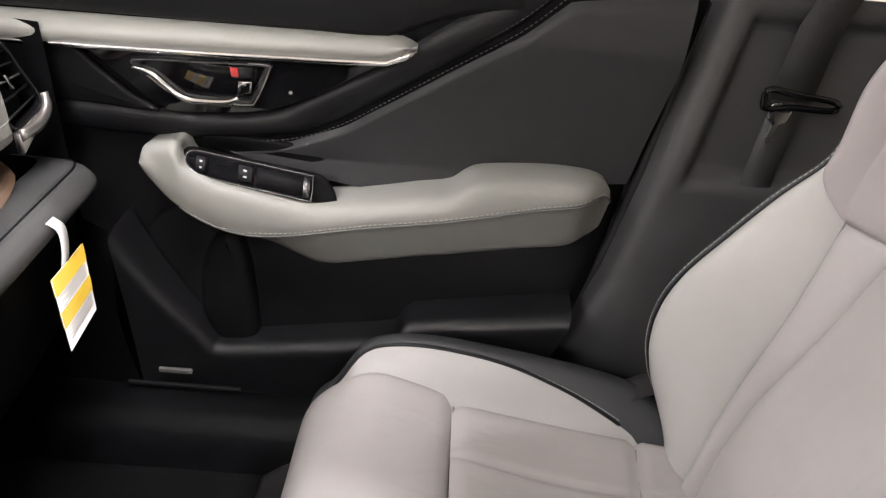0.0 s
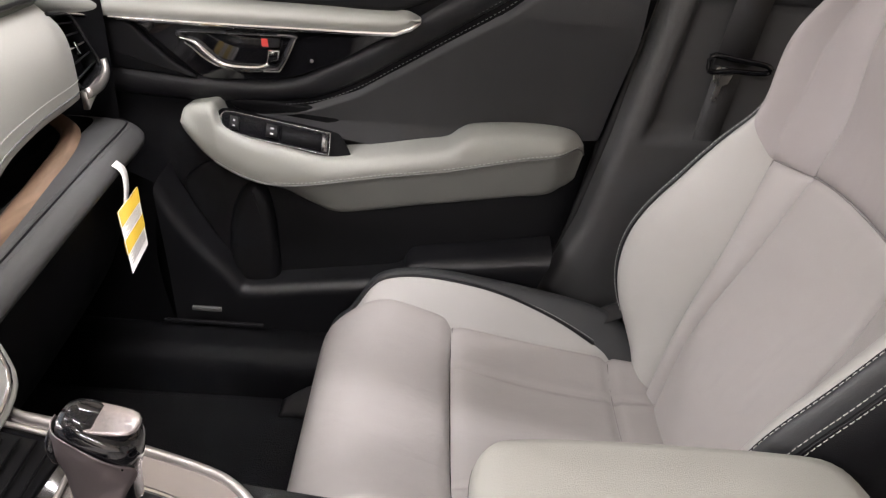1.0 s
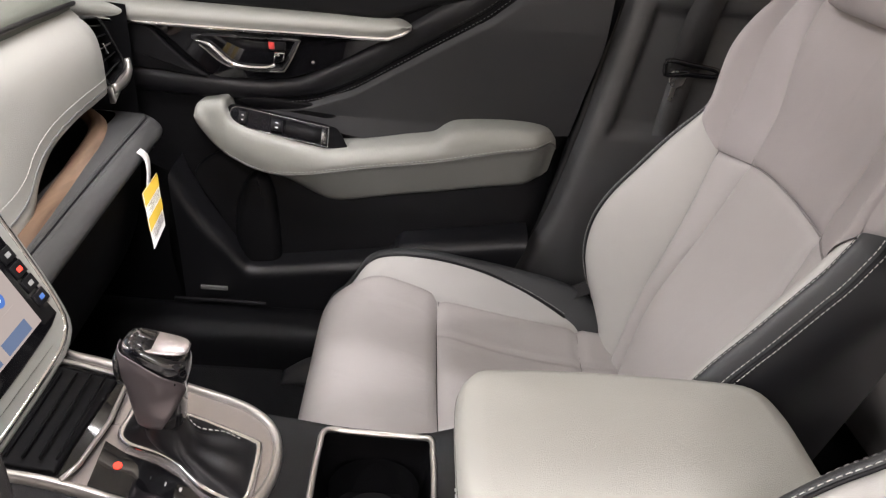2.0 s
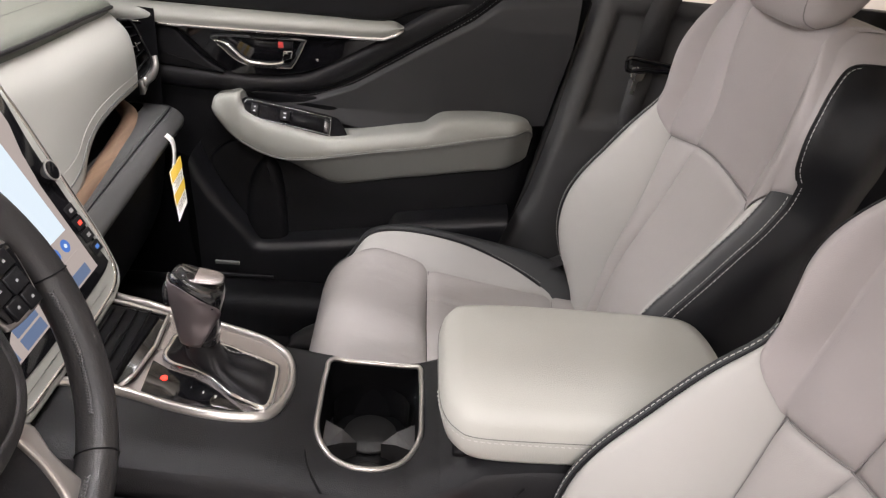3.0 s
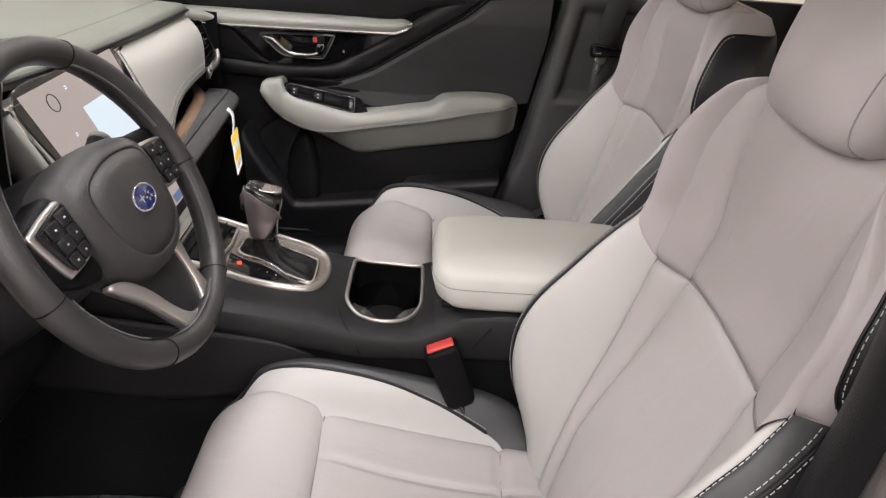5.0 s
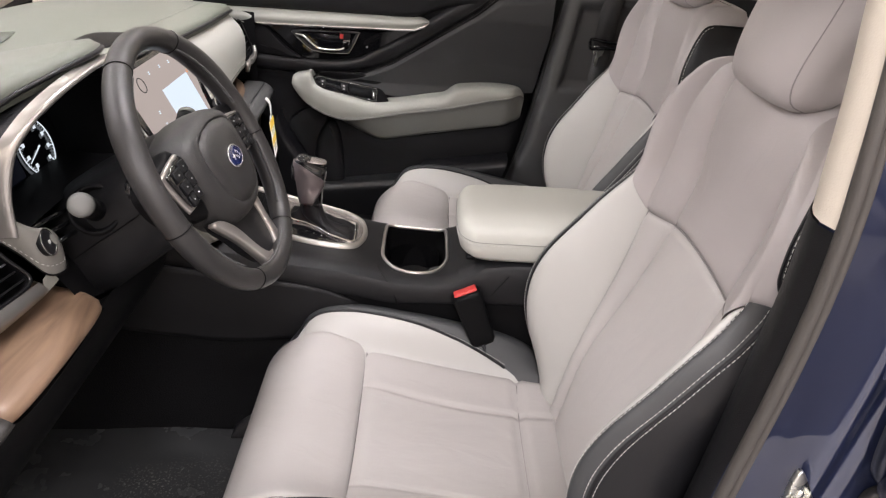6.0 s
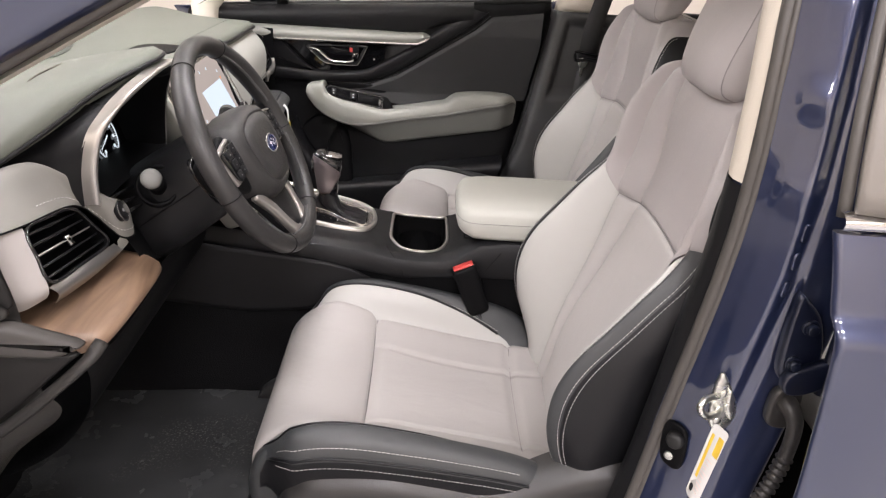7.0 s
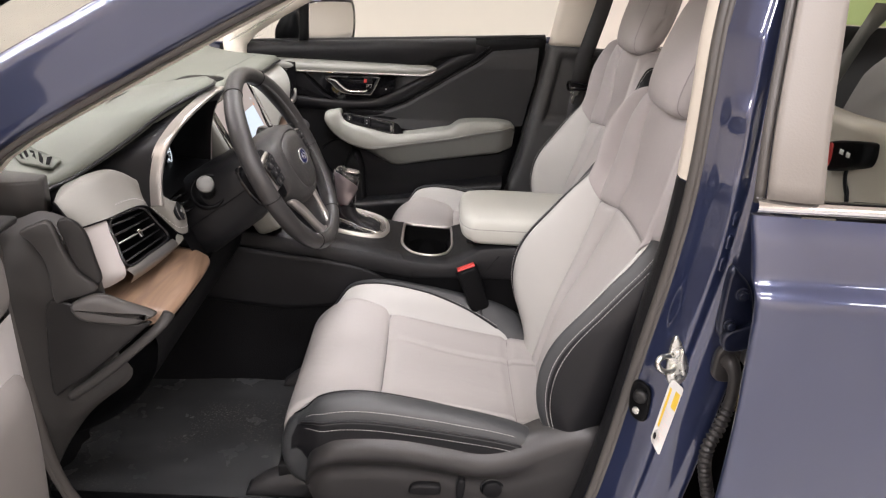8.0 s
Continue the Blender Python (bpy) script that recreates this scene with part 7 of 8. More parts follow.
part("stack_line", tube([Vector((-0.40, 0.150, 0.752)), Vector((-0.34, 0.148, 0.738)), Vector((-0.30, 0.146, 0.730))], 0.006, 8), SILVER, console)

# hanging warning tag
tag = thing("hanging_tag", (-0.335, 0.55, 0.79), "white card tag with yellow bands hanging from the dashboard shelf", "tag")
tc = [Vector((-0.336, 0.606, 0.742)), Vector((-0.324, 0.508, 0.752)), Vector((-0.309, 0.488, 0.665)), Vector((-0.322, 0.580, 0.658))]
tn = (tc[1] - tc[0]).cross(tc[3] - tc[0]).normalized()
if tn.x < 0:
    tn = -tn
tagp = lambda u, v, d: tc[0].lerp(tc[1], u).lerp(tc[3].lerp(tc[2], u), v) + tn * d
card = part("card", pillow([(0, 0), (1, 0), (1, 1), (0, 1)], tagp, 0.001, 0.0), WHITE, tag)
for v0, v1 in ((0.0, 0.24), (0.46, 0.68)):
    for hgt in (0.0012, -0.0008):
        part("yellow_band", pillow([(0.0, v0), (1.0, v0), (1.0, v1), (0.0, v1)], lambda u, v, d: tagp(u, v, hgt + d), 0.0004, 0.0), YELLOW, card, "yellow printed band")
GREYINK = surface("grey_ink", (0.35, 0.33, 0.31), 0.7)
for i in range(7):
    v0 = 0.265 + 0.026 * i
    part("text_bar", pillow([(0.08, v0), (0.92 - 0.1 * (i % 3), v0), (0.92 - 0.1 * (i % 3), v0 + 0.010), (0.08, v0 + 0.010)], lambda u, v, d: tagp(u, v, 0.0012 + d), 0.0003, 0.0), GREYINK, card)
    v0 = 0.71 + 0.026 * i
    part("text_bar", pillow([(0.08, v0), (0.92 - 0.1 * (i % 2), v0), (0.92 - 0.1 * (i % 2), v0 + 0.010), (0.08, v0 + 0.010)], lambda u, v, d: tagp(u, v, 0.0012 + d), 0.0003, 0.0), GREYINK, card)
hk = curve([(-0.343, 0.562, 0.800), (-0.334, 0.567, 0.786), (-0.330, 0.560, 0.765), (-0.330, 0.550, 0.744)], 14)
part("tag_loop", thick(grid([[q + Vector((0, -0.008, 0)), q + Vector((0.001, 0.008, 0.001))] for q in hk]), 0.0006), WHITE, tag)

# ---- driver side opening: pillars, seals, sill, rear door ----
PILX = [(0.34, 0.345), (0.5, 0.378), (0.6, 0.392), (0.72, 0.405), (0.82, 0.416), (0.9, 0.426), (1.0, 0.437), (1.1, 0.444), (1.2, 0.446), (1.3, 0.450), (1.40, 0.468), (1.52, 0.52)]
PILY = [(0.34, -0.695), (0.5, -0.703), (0.9, -0.706), (1.0, -0.705), (1.10, -0.698), (1.2, -0.684), (1.30, -0.662), (1.45, -0.622), (1.55, -0.60)]
FACE = [(-0.02, 0.01), (0.0, 0.004), (0.012, -0.012), (0.03, -0.036), (0.046, -0.054), (0.052, -0.0585), (0.058, -0.0575), (0.066, -0.0555), (0.074, -0.060), (0.080, -0.0625), (0.10, -0.064), (0.13, -0.066)]


def face_y(x, z):
    """The painted face of the pillar."""
    return table(PILY, z) + table(FACE, x - table(PILX, z))


zs_ = [0.30 + 0.0125 * i for i in range(101)]
dent = lambda k, z: -0.005 * math.exp(-((k - 0.038) / 0.012) ** 2) * (math.exp(-((z - 1.10) / 0.022) ** 2) + math.exp(-((z - 1.20) / 0.018) ** 2) + 0.6 * math.exp(-((z - 0.90) / 0.03) ** 2))
bp = []
for z in zs_:
    x0, y0 = table(PILX, z), table(PILY, z)
    bp.append([(x0 + 0.002, y0 + 0.03, z), (x0 + 0.002, y0 + 0.006, z)] + [(x0 + k, face_y(x0 + k, z) + dent(k, z), z) for k in (0.012, 0.022, 0.03, 0.037, 0.044, 0.050, 0.054, 0.060, 0.067, 0.073, 0.079, 0.09, 0.11, 0.135)] + [(x0 + 0.14, y0 - 0.03, z)])
pill = thing("b_pillar", (0.40, -0.76, 0.30), "deep blue painted door pillar with taupe rubber seal", "door pillar")
part("pillar_skin", grid(loft(bp, 200, 80)), BLUE, pill)
for zz in (0.985, 1.02, 1.055):
    part("pressed_dimple", pillow(smooth_xy([(-0.004, -0.009), (0.004, -0.009), (0.0045, 0.009), (-0.0035, 0.009)], 20), lambda u, v, d: (lambda x, z: Vector((x, face_y(x, z) + 0.001 - d, z)))(u + table(PILX, zz) + 0.061, v + zz), 0.0035, 0.0025), BLUE, pill)
# seal round the door opening
A_IN = [(-0.565, -0.742, 0.92), (-0.568, -0.742, 1.02), (-0.535, -0.735, 1.085), (-0.35, -0.70, 1.20), (-0.16, -0.672, 1.308), (0.0, -0.645, 1.392), (0.15, -0.625, 1.455), (0.32, -0.612, 1.485), (0.46, -0.612, 1.478)]
seal = [Vector((table(PILX, z) + 0.008, table(PILY, z) - 0.004, z)) for z in [0.42 + 0.05 * i for i in range(20)]]
path_ = curve(list(reversed(A_IN)), 40)
bot = [(0.30, -0.70, 0.385), (0.2, -0.70, 0.375), (-0.2, -0.715, 0.375), (-0.42, -0.73, 0.38), (-0.50, -0.738, 0.43), (-0.545, -0.742, 0.55), (-0.558, -0.744, 0.75)]
loopp = [Vector(q) for q in bot[::-1]] + seal + [Vector((0.468, -0.62, 1.44))] + path_
ring_ = curve(loopp, 180, True)
sealo = part("door_seal", tube(ring_, 0.0085, 10, True), SEALR, pill, "taupe grey rubber door seal")
part("seal_lip", tube([q + Vector((0.006 if q.x > 0.3 else -0.005, -0.006, 0.006 if q.z > 1.0 else 0)) for q in ring_], 0.0055, 8, True), SEALR, sealo)
# inner trims of the pillar
part("upper_trim", grid(loft([[(table(PILX, z) + 0.002, table(PILY, z) + 0.002, z), (table(PILX, z) - 0.004, table(PILY, z) + 0.010, z), (table(PILX, z) - 0.001, table(PILY, z) + 0.040, z), (table(PILX, z) + 0.022, table(PILY, z) + 0.078, z), (table(PILX, z) + 0.06, table(PILY, z) + 0.095, z), (table(PILX, z) + 0.17, table(PILY, z) + 0.10, z)] for z in (1.088, 1.2, 1.3, 1.4, 1.5)], 16, 14)), BEIGE, pill, "pale beige upper pillar trim")
part("lower_trim", grid(loft([[(table(PILX, z) + 0.002, table(PILY, z) + 0.002, z), (table(PILX, z) - 0.004, table(PILY, z) + 0.010, z), (table(PILX, z) - 0.001, table(PILY, z) + 0.040, z), (table(PILX, z) + 0.018, table(PILY, z) + 0.074, z), (table(PILX, z) + 0.06, table(PILY, z) + 0.092, z), (table(PILX, z) + 0.17, table(PILY, z) + 0.10, z)] for z in (0.36, 0.6, 0.9, 1.0, 1.085)], 20, 14)), CHAR, pill, "charcoal lower pillar trim")
# latch striker
strk = thing("door_striker", (0.455, -0.78, 0.80), "zinc plated steel door striker bolted to the pillar", "door striker")
sy = face_y(0.458, 0.81) - 0.002
part("striker_plate", pillow(smooth_xy([(0.452, 0.862), (0.462, 0.852), (0.481, 0.815), (0.482, 0.79), (0.470, 0.772), (0.456, 0.778), (0.449, 0.80), (0.448, 0.84)], 36), lambda u, v, d: Vector((u, sy - d, v)), 0.006, 0.0025), STEEL, strk)
part("striker_rib", pillow(smooth_xy([(0.466, 0.84), (0.474, 0.825), (0.479, 0.80), (0.473, 0.795), (0.464, 0.82)], 24), lambda u, v, d: Vector((u, sy - 0.005 - d, v)), 0.006, 0.003), STEEL, strk)
part("striker_loop", tube(curve([(0.464, sy, 0.808), (0.452, sy - 0.016, 0.808), (0.436, sy - 0.026, 0.812), (0.424, sy - 0.028, 0.824), (0.428, sy - 0.024, 0.834), (0.442, sy - 0.014, 0.832), (0.458, sy, 0.826)], 36), 0.0045, 10), STEEL, strk)
for bz_ in (0.832, 0.790):
    part("bolt", disc((0.461, sy - 0.005, bz_), (0, -1, 0), 0.006, 0.003, 0.001, 6), STEEL, strk)
# bump stop and switch
bst = thing("bump_stop", (0.413, -0.78, 0.75), "black rubber bump stop on the door pillar", "bump stop")
on_face = lambda u, v, d: Vector((u + d * -0.6, face_y(u, v) - 0.001 - d * 0.8, v))
part("stop_plate", pillow(smooth_xy([(0.421, 0.752), (0.438, 0.752), (0.441, 0.72), (0.437, 0.692), (0.421, 0.692), (0.417, 0.72)], 30), on_face, 0.006, 0.003), BLACK, bst)
part("stop_knob", disc(on_face(0.431, 0.736, 0.004), (-0.6, -0.8, 0), 0.012, 0.014, 0.005, 20), RUBBER, bst)
part("stop_screw", disc(on_face(0.427, 0.705, 0.004), (-0.6, -0.8, 0), 0.0065, 0.004, 0.001, 14), STEEL, bst)
# tyre sticker
stk = thing("pillar_sticker", (0.46, -0.78, 0.71), "white data sticker with yellow panel and unreadable print", "sticker")
stp = [Vector((0.459, 0, 0.788)), Vector((0.481, 0, 0.770)), Vector((0.466, 0, 0.636)), Vector((0.447, 0, 0.668))]
stf = lambda u, v, d: (lambda q: Vector((q.x, face_y(q.x, q.z) - 0.003 - d, q.z)))(stp[0].lerp(stp[1], u).lerp(stp[3].lerp(stp[2], u), v))
STICK = surface("offwhite_sticker", (0.50, 0.485, 0.46), 0.5)
# body blue darkened for the hinge, in place of shadow in the door gap
HINGE = surface("shaded_blue_hinge_paint", (0.008, 0.011, 0.026), 0.3, 0.4, coat=0.6)
PINK = surface("faded_print", (0.62, 0.50, 0.46), 0.7)
sc_ = part("label_card", pillow([(0.0, 0.02), (0.1, 0.0), (0.9, 0), (1, 0.02), (1, 0.97), (0.9, 1), (0.1, 1), (0, 0.97)], stf, 0.001, 0.0), STICK, stk)
part("yellow_panel", pillow([(0.55, 0.10), (0.95, 0.10), (0.95, 0.34), (0.55, 0.34)], lambda u, v, d: stf(u, v, 0.001 + d), 0.0004, 0.0), YELLOW, sc_)
part("yellow_stripe", pillow([(0.10, 0.12), (0.22, 0.12), (0.22, 0.72), (0.10, 0.72)], lambda u, v, d: stf(u, v, 0.001 + d), 0.0004, 0.0), YELLOW, sc_)
part("icon_disc", pillow([(0.16 + 0.10 * math.cos(t), 0.88 + 0.05 * math.sin(t)) for t in [2 * math.pi * i / 16 for i in range(16)]], lambda u, v, d: stf(u, v, 0.001 + d), 0.0004, 0.0), BLACK, sc_)
for i in range(9):
    part("print_bar", pillow([(0.34, 0.42 + 0.055 * i), (0.90 - 0.06 * (i % 3), 0.42 + 0.055 * i), (0.90 - 0.06 * (i % 3), 0.436 + 0.055 * i), (0.34, 0.436 + 0.055 * i)], lambda u, v, d: stf(u, v, 0.001 + d), 0.0003, 0.0), PINK, sc_)
for i in range(4):
    part("print_bar", pillow([(0.60, 0.13 + 0.05 * i), (0.90, 0.13 + 0.05 * i), (0.90, 0.15 + 0.05 * i), (0.60, 0.15 + 0.05 * i)], lambda u, v, d: stf(u, v, 0.0014 + d), 0.0003, 0.0), BLACK, sc_)
# rear door hinge and wiring boot
BOOTR = surface("dark_grey_rubber", (0.028, 0.026, 0.025), 0.4, grain=0.2)
wb = thing("wiring_boot", (0.545, -0.80, 0.75), "black ribbed rubber wiring boot between pillar and rear door", "wiring boot")
wpts = curve([(0.530, -0.775, 0.836), (0.533, -0.793, 0.834), (0.539, -0.800, 0.815), (0.541, -0.800, 0.775), (0.533, -0.802, 0.725), (0.523, -0.804, 0.69), (0.526, -0.804, 0.65), (0.545, -0.80, 0.59)], 120)
part("boot_tube", tube(wpts, [0.0092 + (0.0022 * math.sin(i * 1.45) if i > 38 else 0) + 0.004 * math.exp(-(i / 12) ** 2) for i in range(120)], 14), BOOTR, wb)
part("boot_flange", pillow(smooth_xy([(0.512, 0.845), (0.524, 0.858), (0.545, 0.856), (0.55, 0.83), (0.545, 0.80), (0.524, 0.797), (0.512, 0.81)], 36), lambda u, v, d: Vector((u, -0.772 - d, v)), 0.012, 0.005), BOOTR, wb)
# rear door, closed
rdoor = thing("rear_door", (0.9, -0.84, 0.36), "closed deep blue rear door with bright belt moulding", "car door")


hy = -0.788
hin = part("hinge", pillow(smooth_xy([(0.497, 0.99), (0.512, 0.985), (0.532, 0.962), (0.545, 0.92), (0.545, 0.885), (0.528, 0.872), (0.508, 0.876), (0.498, 0.905)], 40), lambda u, v, d: Vector((u, hy + 0.006 - d, v)), 0.014, 0.005), HINGE, rdoor, "blue painted hinge with bolts, darkened as in the gap's shadow")
part("hinge_arm", pillow(smooth_xy([(0.505, 0.893), (0.54, 0.91), (0.57, 0.925), (0.575, 0.895), (0.535, 0.868), (0.508, 0.868)], 30), lambda u, v, d: Vector((u, hy - 0.008 - d, v)), 0.012, 0.004), HINGE, hin)
part("hinge_pin", tube([Vector((0.552, hy - 0.014, 0.985)), Vector((0.552, hy - 0.014, 0.868))], 0.007, 12), HINGE, hin)
for hx, hz in ((0.519, 0.955), (0.512, 0.905)):
    part("bolt", disc((hx, hy - 0.008, hz), (0, -1, 0), 0.010, 0.003, 0.001, 24), HINGE, hin)
    part("bolt_head", disc((hx, hy - 0.011, hz), (0, -1, 0), 0.007, 0.007, 0.001, 6), HINGE, hin)


def skin_y(z):
    return flow([(0.36, -0.845), (0.45, -0.872), (0.60, -0.880), (0.76, -0.885), (0.90, -0.882), (0.96, -0.8785), (0.975, -0.877), (0.985, -0.8745), (0.992, -0.8705), (0.998, -0.864), (1.003, -0.858), (1.010, -0.8545), (1.02, -0.852), (1.06, -0.842), (1.09, -0.831)], z)


def edge_x(z):
    return table([(0.36, 0.535), (0.56, 0.52), (0.8, 0.512), (1.0, 0.500), (1.09, 0.488)], z)


rows = []
for z in [lerp(0.36, 0.955, i / 30) for i in range(30)] + [0.955 + 0.003 * i for i in range(25)] + [lerp(1.03, 1.088, i / 8) for i in range(9)]:
    x0 = edge_x(z)
    y = skin_y(z)
    rows.append([(x0 + 0.09, y + 0.055, z), (x0 + 0.060, y + 0.050, z), (x0 + 0.048, y + 0.028, z), (x0 + 0.016, y + 0.014, z), (x0 + 0.003, y + 0.012, z), (x0, y + 0.008, z), (x0 + 0.002, y + 0.0025, z), (x0 + 0.008, y, z)] + [(x0 + 0.008 + 0.98 * q / 14, y - 0.012 * math.sin(math.pi * q / 14), z) for q in range(1, 15)])
part("door_skin", grid(rows), BLUE, rdoor, "deep blue glossy door panel")
part("belt_moulding", grid(loft([[(x, -0.822, 1.110), (x, -0.833, 1.106), (x, -0.836, 1.098), (x, -0.828, 1.088)] for x in (0.492, 0.8, 1.1, 1.55)], 20, 8)), CHROME, rdoor, "bright belt moulding")
FILM = surface("taupe_film", (0.185, 0.168, 0.150), 0.45, vary=0.04, grain=0.2, scale=300)
sash = loft([[(0.506 + o, -0.820 + k, z), (0.54 + o, -0.828 + k, z), (0.572 + o - 0.2 * (z - 1.108) * 0.2, -0.830 + k, z)] for z, o, k in ((1.108, 0, 0), (1.2, 0.0, 0.025), (1.35, 0.018, 0.085), (1.50, 0.045, 0.155))], 20, 8)
part("window_sash", thick(grid(sash), -0.012), FILM, rdoor, "taupe covered window post")
part("sash_seal", tube(curve([(0.501, -0.814, 1.10), (0.501, -0.789, 1.2), (0.519, -0.730, 1.35), (0.546, -0.660, 1.50)], 24), 0.007, 8), SEALR, rdoor)
rg = part("window_glass", thick(grid(loft([[(0.566, -0.822, 1.108), (1.0, -0.822, 1.112), (1.5, -0.81, 1.12)], [(0.566, -0.80, 1.2), (1.0, -0.80, 1.2), (1.45, -0.79, 1.2)], [(0.61, -0.68, 1.49), (1.0, -0.68, 1.50), (1.3, -0.68, 1.48)]], 12, 8)), 0.003), GLASS, rdoor)
rg.visible_shadow = False
part("inner_panel", grid(loft([[(x, -0.765, 1.095), (x, -0.735, 1.08), (x, -0.73, 0.9), (x, -0.70, 0.8), (x, -0.72, 0.5)] for x in (0.66, 1.0, 1.5)], 14, 14)), CHAR, rdoor)
# A pillar
apil = thing("a_pillar", (-0.70, -0.76, 0.95), "deep blue windshield pillar with pale beige inner trim", "windshield pillar")
ar = []
for q in curve(A_IN, 30):
    up = Vector((-0.45, 0, 0.89))
    ar.append([q + Vector((0, 0.012, 0)), q + Vector((0, -0.018, 0)) + up * 0.002, q + Vector((0, -0.024, 0)) + up * 0.012, q + Vector((0, -0.034, 0)) + up * 0.045, q + Vector((0, -0.044, 0)) + up * 0.080, q + Vector((0, -0.034, 0)) + up * 0.097, q + Vector((0, 0.03, 0)) + up * 0.10, q + Vector((0, 0.07, 0)) + up * 0.10])
part("pillar_skin", grid([curve(r, 20) for r in ar]), BLUE, apil)
part("inner_trim", grid([curve([q + Vector((0.002, 0.012, -0.012)), q + Vector((-0.002, 0.03, -0.016)), q + Vector((-0.02, 0.06, 0.01)), q + Vector((-0.045, 0.075, 0.08))], 10) for q in curve(A_IN, 30)]), BEIGE, apil, "pale beige inner pillar trim")
apr_ = thing("passenger_a_pillar", (-0.70, 0.76, 0.98), "pale beige passenger windshield pillar trim", "windshield pillar")
mirror_in = curve([(x, -y, z) for x, y, z in A_IN], 30)
part("inner_trim", grid([curve([q + Vector((0.004, -0.004, -0.02)), q + Vector((0, -0.03, -0.01)), q + Vector((-0.03, -0.06, 0.03)), q + Vector((-0.06, -0.05, 0.09)), q + Vector((-0.05, 0.01, 0.09)), q + Vector((0.0, 0.02, 0.01))], 16) for q in mirror_in]), BEIGE, apr_)
# cant rails and rear closing walls
for sd, nm in ((-1, "cant_rail_driver"), (1, "cant_rail_passenger")):
    sheet(nm, loft([[(x, sd * 0.60, 1.56), (x, sd * 0.645, 1.53), (x, sd * 0.655, 1.495), (x, sd * 0.60, 1.49)] for x in (0.12, 0.6, 1.2, 1.9)], 16, 10), BLUE, "deep blue roof side rail", "roof rail", 0.006)
# sill on the driver side
struct("sill_driver", grid(loft([[(x, -0.62, 0.337), (x, -0.635, 0.385), (x, -0.66, 0.392), (x, -0.72, 0.385), (x, -0.75, 0.355), (x, -0.82, 0.345), (x, -0.865, 0.30), (x, -0.86, 0.20), (x, -0.80, 0.18)] for x in (-0.66, -0.2, 0.2, 0.6)], 30, 30)), BLACK, "black driver door sill cover", "sill", True)
struct("door_post_front", grid(loft([[(-0.565, -0.73, z), (-0.575, -0.765, z), (-0.60, -0.80, z), (-0.68, -0.82, z)] for z in (0.25, 0.5, 0.75, 0.98)], 14, 12)), BLACK, "dark front door post", "door post", True)
# floor mat under a clear film
def dusty(m):
    """Pale dust, smears and thin scratches over a dark film."""
    nt = m.node_tree
    b = nt.nodes["Principled BSDF"]
    co = nt.nodes.new("ShaderNodeTexCoord")
    mask = nt.nodes.new("ShaderNodeTexNoise")
    mask.inputs["Scale"].default_value, mask.inputs["Detail"].default_value = 5.0, 6
    speck = nt.nodes.new("ShaderNodeTexNoise")
    speck.inputs["Scale"].default_value, speck.inputs["Detail"].default_value = 240.0, 3
    mp = nt.nodes.new("ShaderNodeMapping")
    mp.inputs["Scale"].default_value, mp.inputs["Rotation"].default_value = (150, 4, 4), (0, 0, 0.5)
    scr_ = nt.nodes.new("ShaderNodeTexNoise")
    scr_.inputs["Scale"].default_value, scr_.inputs["Detail"].default_value = 3.0, 3
    for nd in (mask, speck, mp):
        nt.links.new(co.outputs["Object"], nd.inputs["Vector"])
    nt.links.new(mp.outputs["Vector"], scr_.inputs["Vector"])

    def band(src, lo, hi):
        r_ = nt.nodes.new("ShaderNodeMapRange")
        r_.inputs["From Min"].default_value, r_.inputs["From Max"].default_value = lo, hi
        nt.links.new(src.outputs["Fac"], r_.inputs["Value"])
        return r_.outputs["Result"]

    def mul(p_, q_, op="MULTIPLY"):
        n_ = nt.nodes.new("ShaderNodeMath")
        n_.operation = op
        nt.links.new(p_, n_.inputs[0])
        nt.links.new(q_, n_.inputs[1])
        return n_.outputs[0]

    both = mul(band(mask, 0.50, 0.72), mul(band(speck, 0.54, 0.72), band(scr_, 0.78, 0.84), "ADD"))
    mix = nt.nodes.new("ShaderNodeMix")
    mix.data_type = "RGBA"
    mix.inputs["A"].default_value, mix.inputs["B"].default_value = (0.036, 0.037, 0.038, 1), (0.17, 0.17, 0.166, 1)
    nt.links.new(both, mix.inputs["Factor"])
    nt.links.new(mix.outputs["Result"], b.inputs["Base Color"])
    return m


FILMM = dusty(surface("dusty_film_mat", (0.02, 0.02, 0.02), 0.26, vary=0.3, patch=14, spec=0.5))
mat = thing("floor_mat", (-0.4, -0.42, 0.336), "dark floor mat under dusty clear protective film", "floor mat")
mg_ = [[(lerp(-0.66, -0.10, i / 40), lerp(-0.615, -0.18, k / 30), 0.3425 + 0.0022 * noise.noise(Vector((i * 0.35, k * 0.45, 1))) + 0.004 * max(0, noise.noise(Vector((i * 0.11, k * 0.2, 4)))) + (0.05 * ((i - 40) / 40 + 0.85) ** 2 if i < 6 else 0)) for k in range(31)] for i in range(41)]
part("film_sheet", grid(mg_), FILMM, mat, "crinkled dusty film")
part("mat_pad", box(-0.62, -0.11, -0.60, -0.19, 0.3352, 0.3375, 0.001), CARPET, mat)
mat2 = thing("floor_mat", (-0.4, 0.38, 0.336), "black passenger floor mat", "floor mat")
part("mat_pad", box(-0.62, -0.06, 0.17, 0.585, 0.3352, 0.344, 0.002), CARPET, mat2)
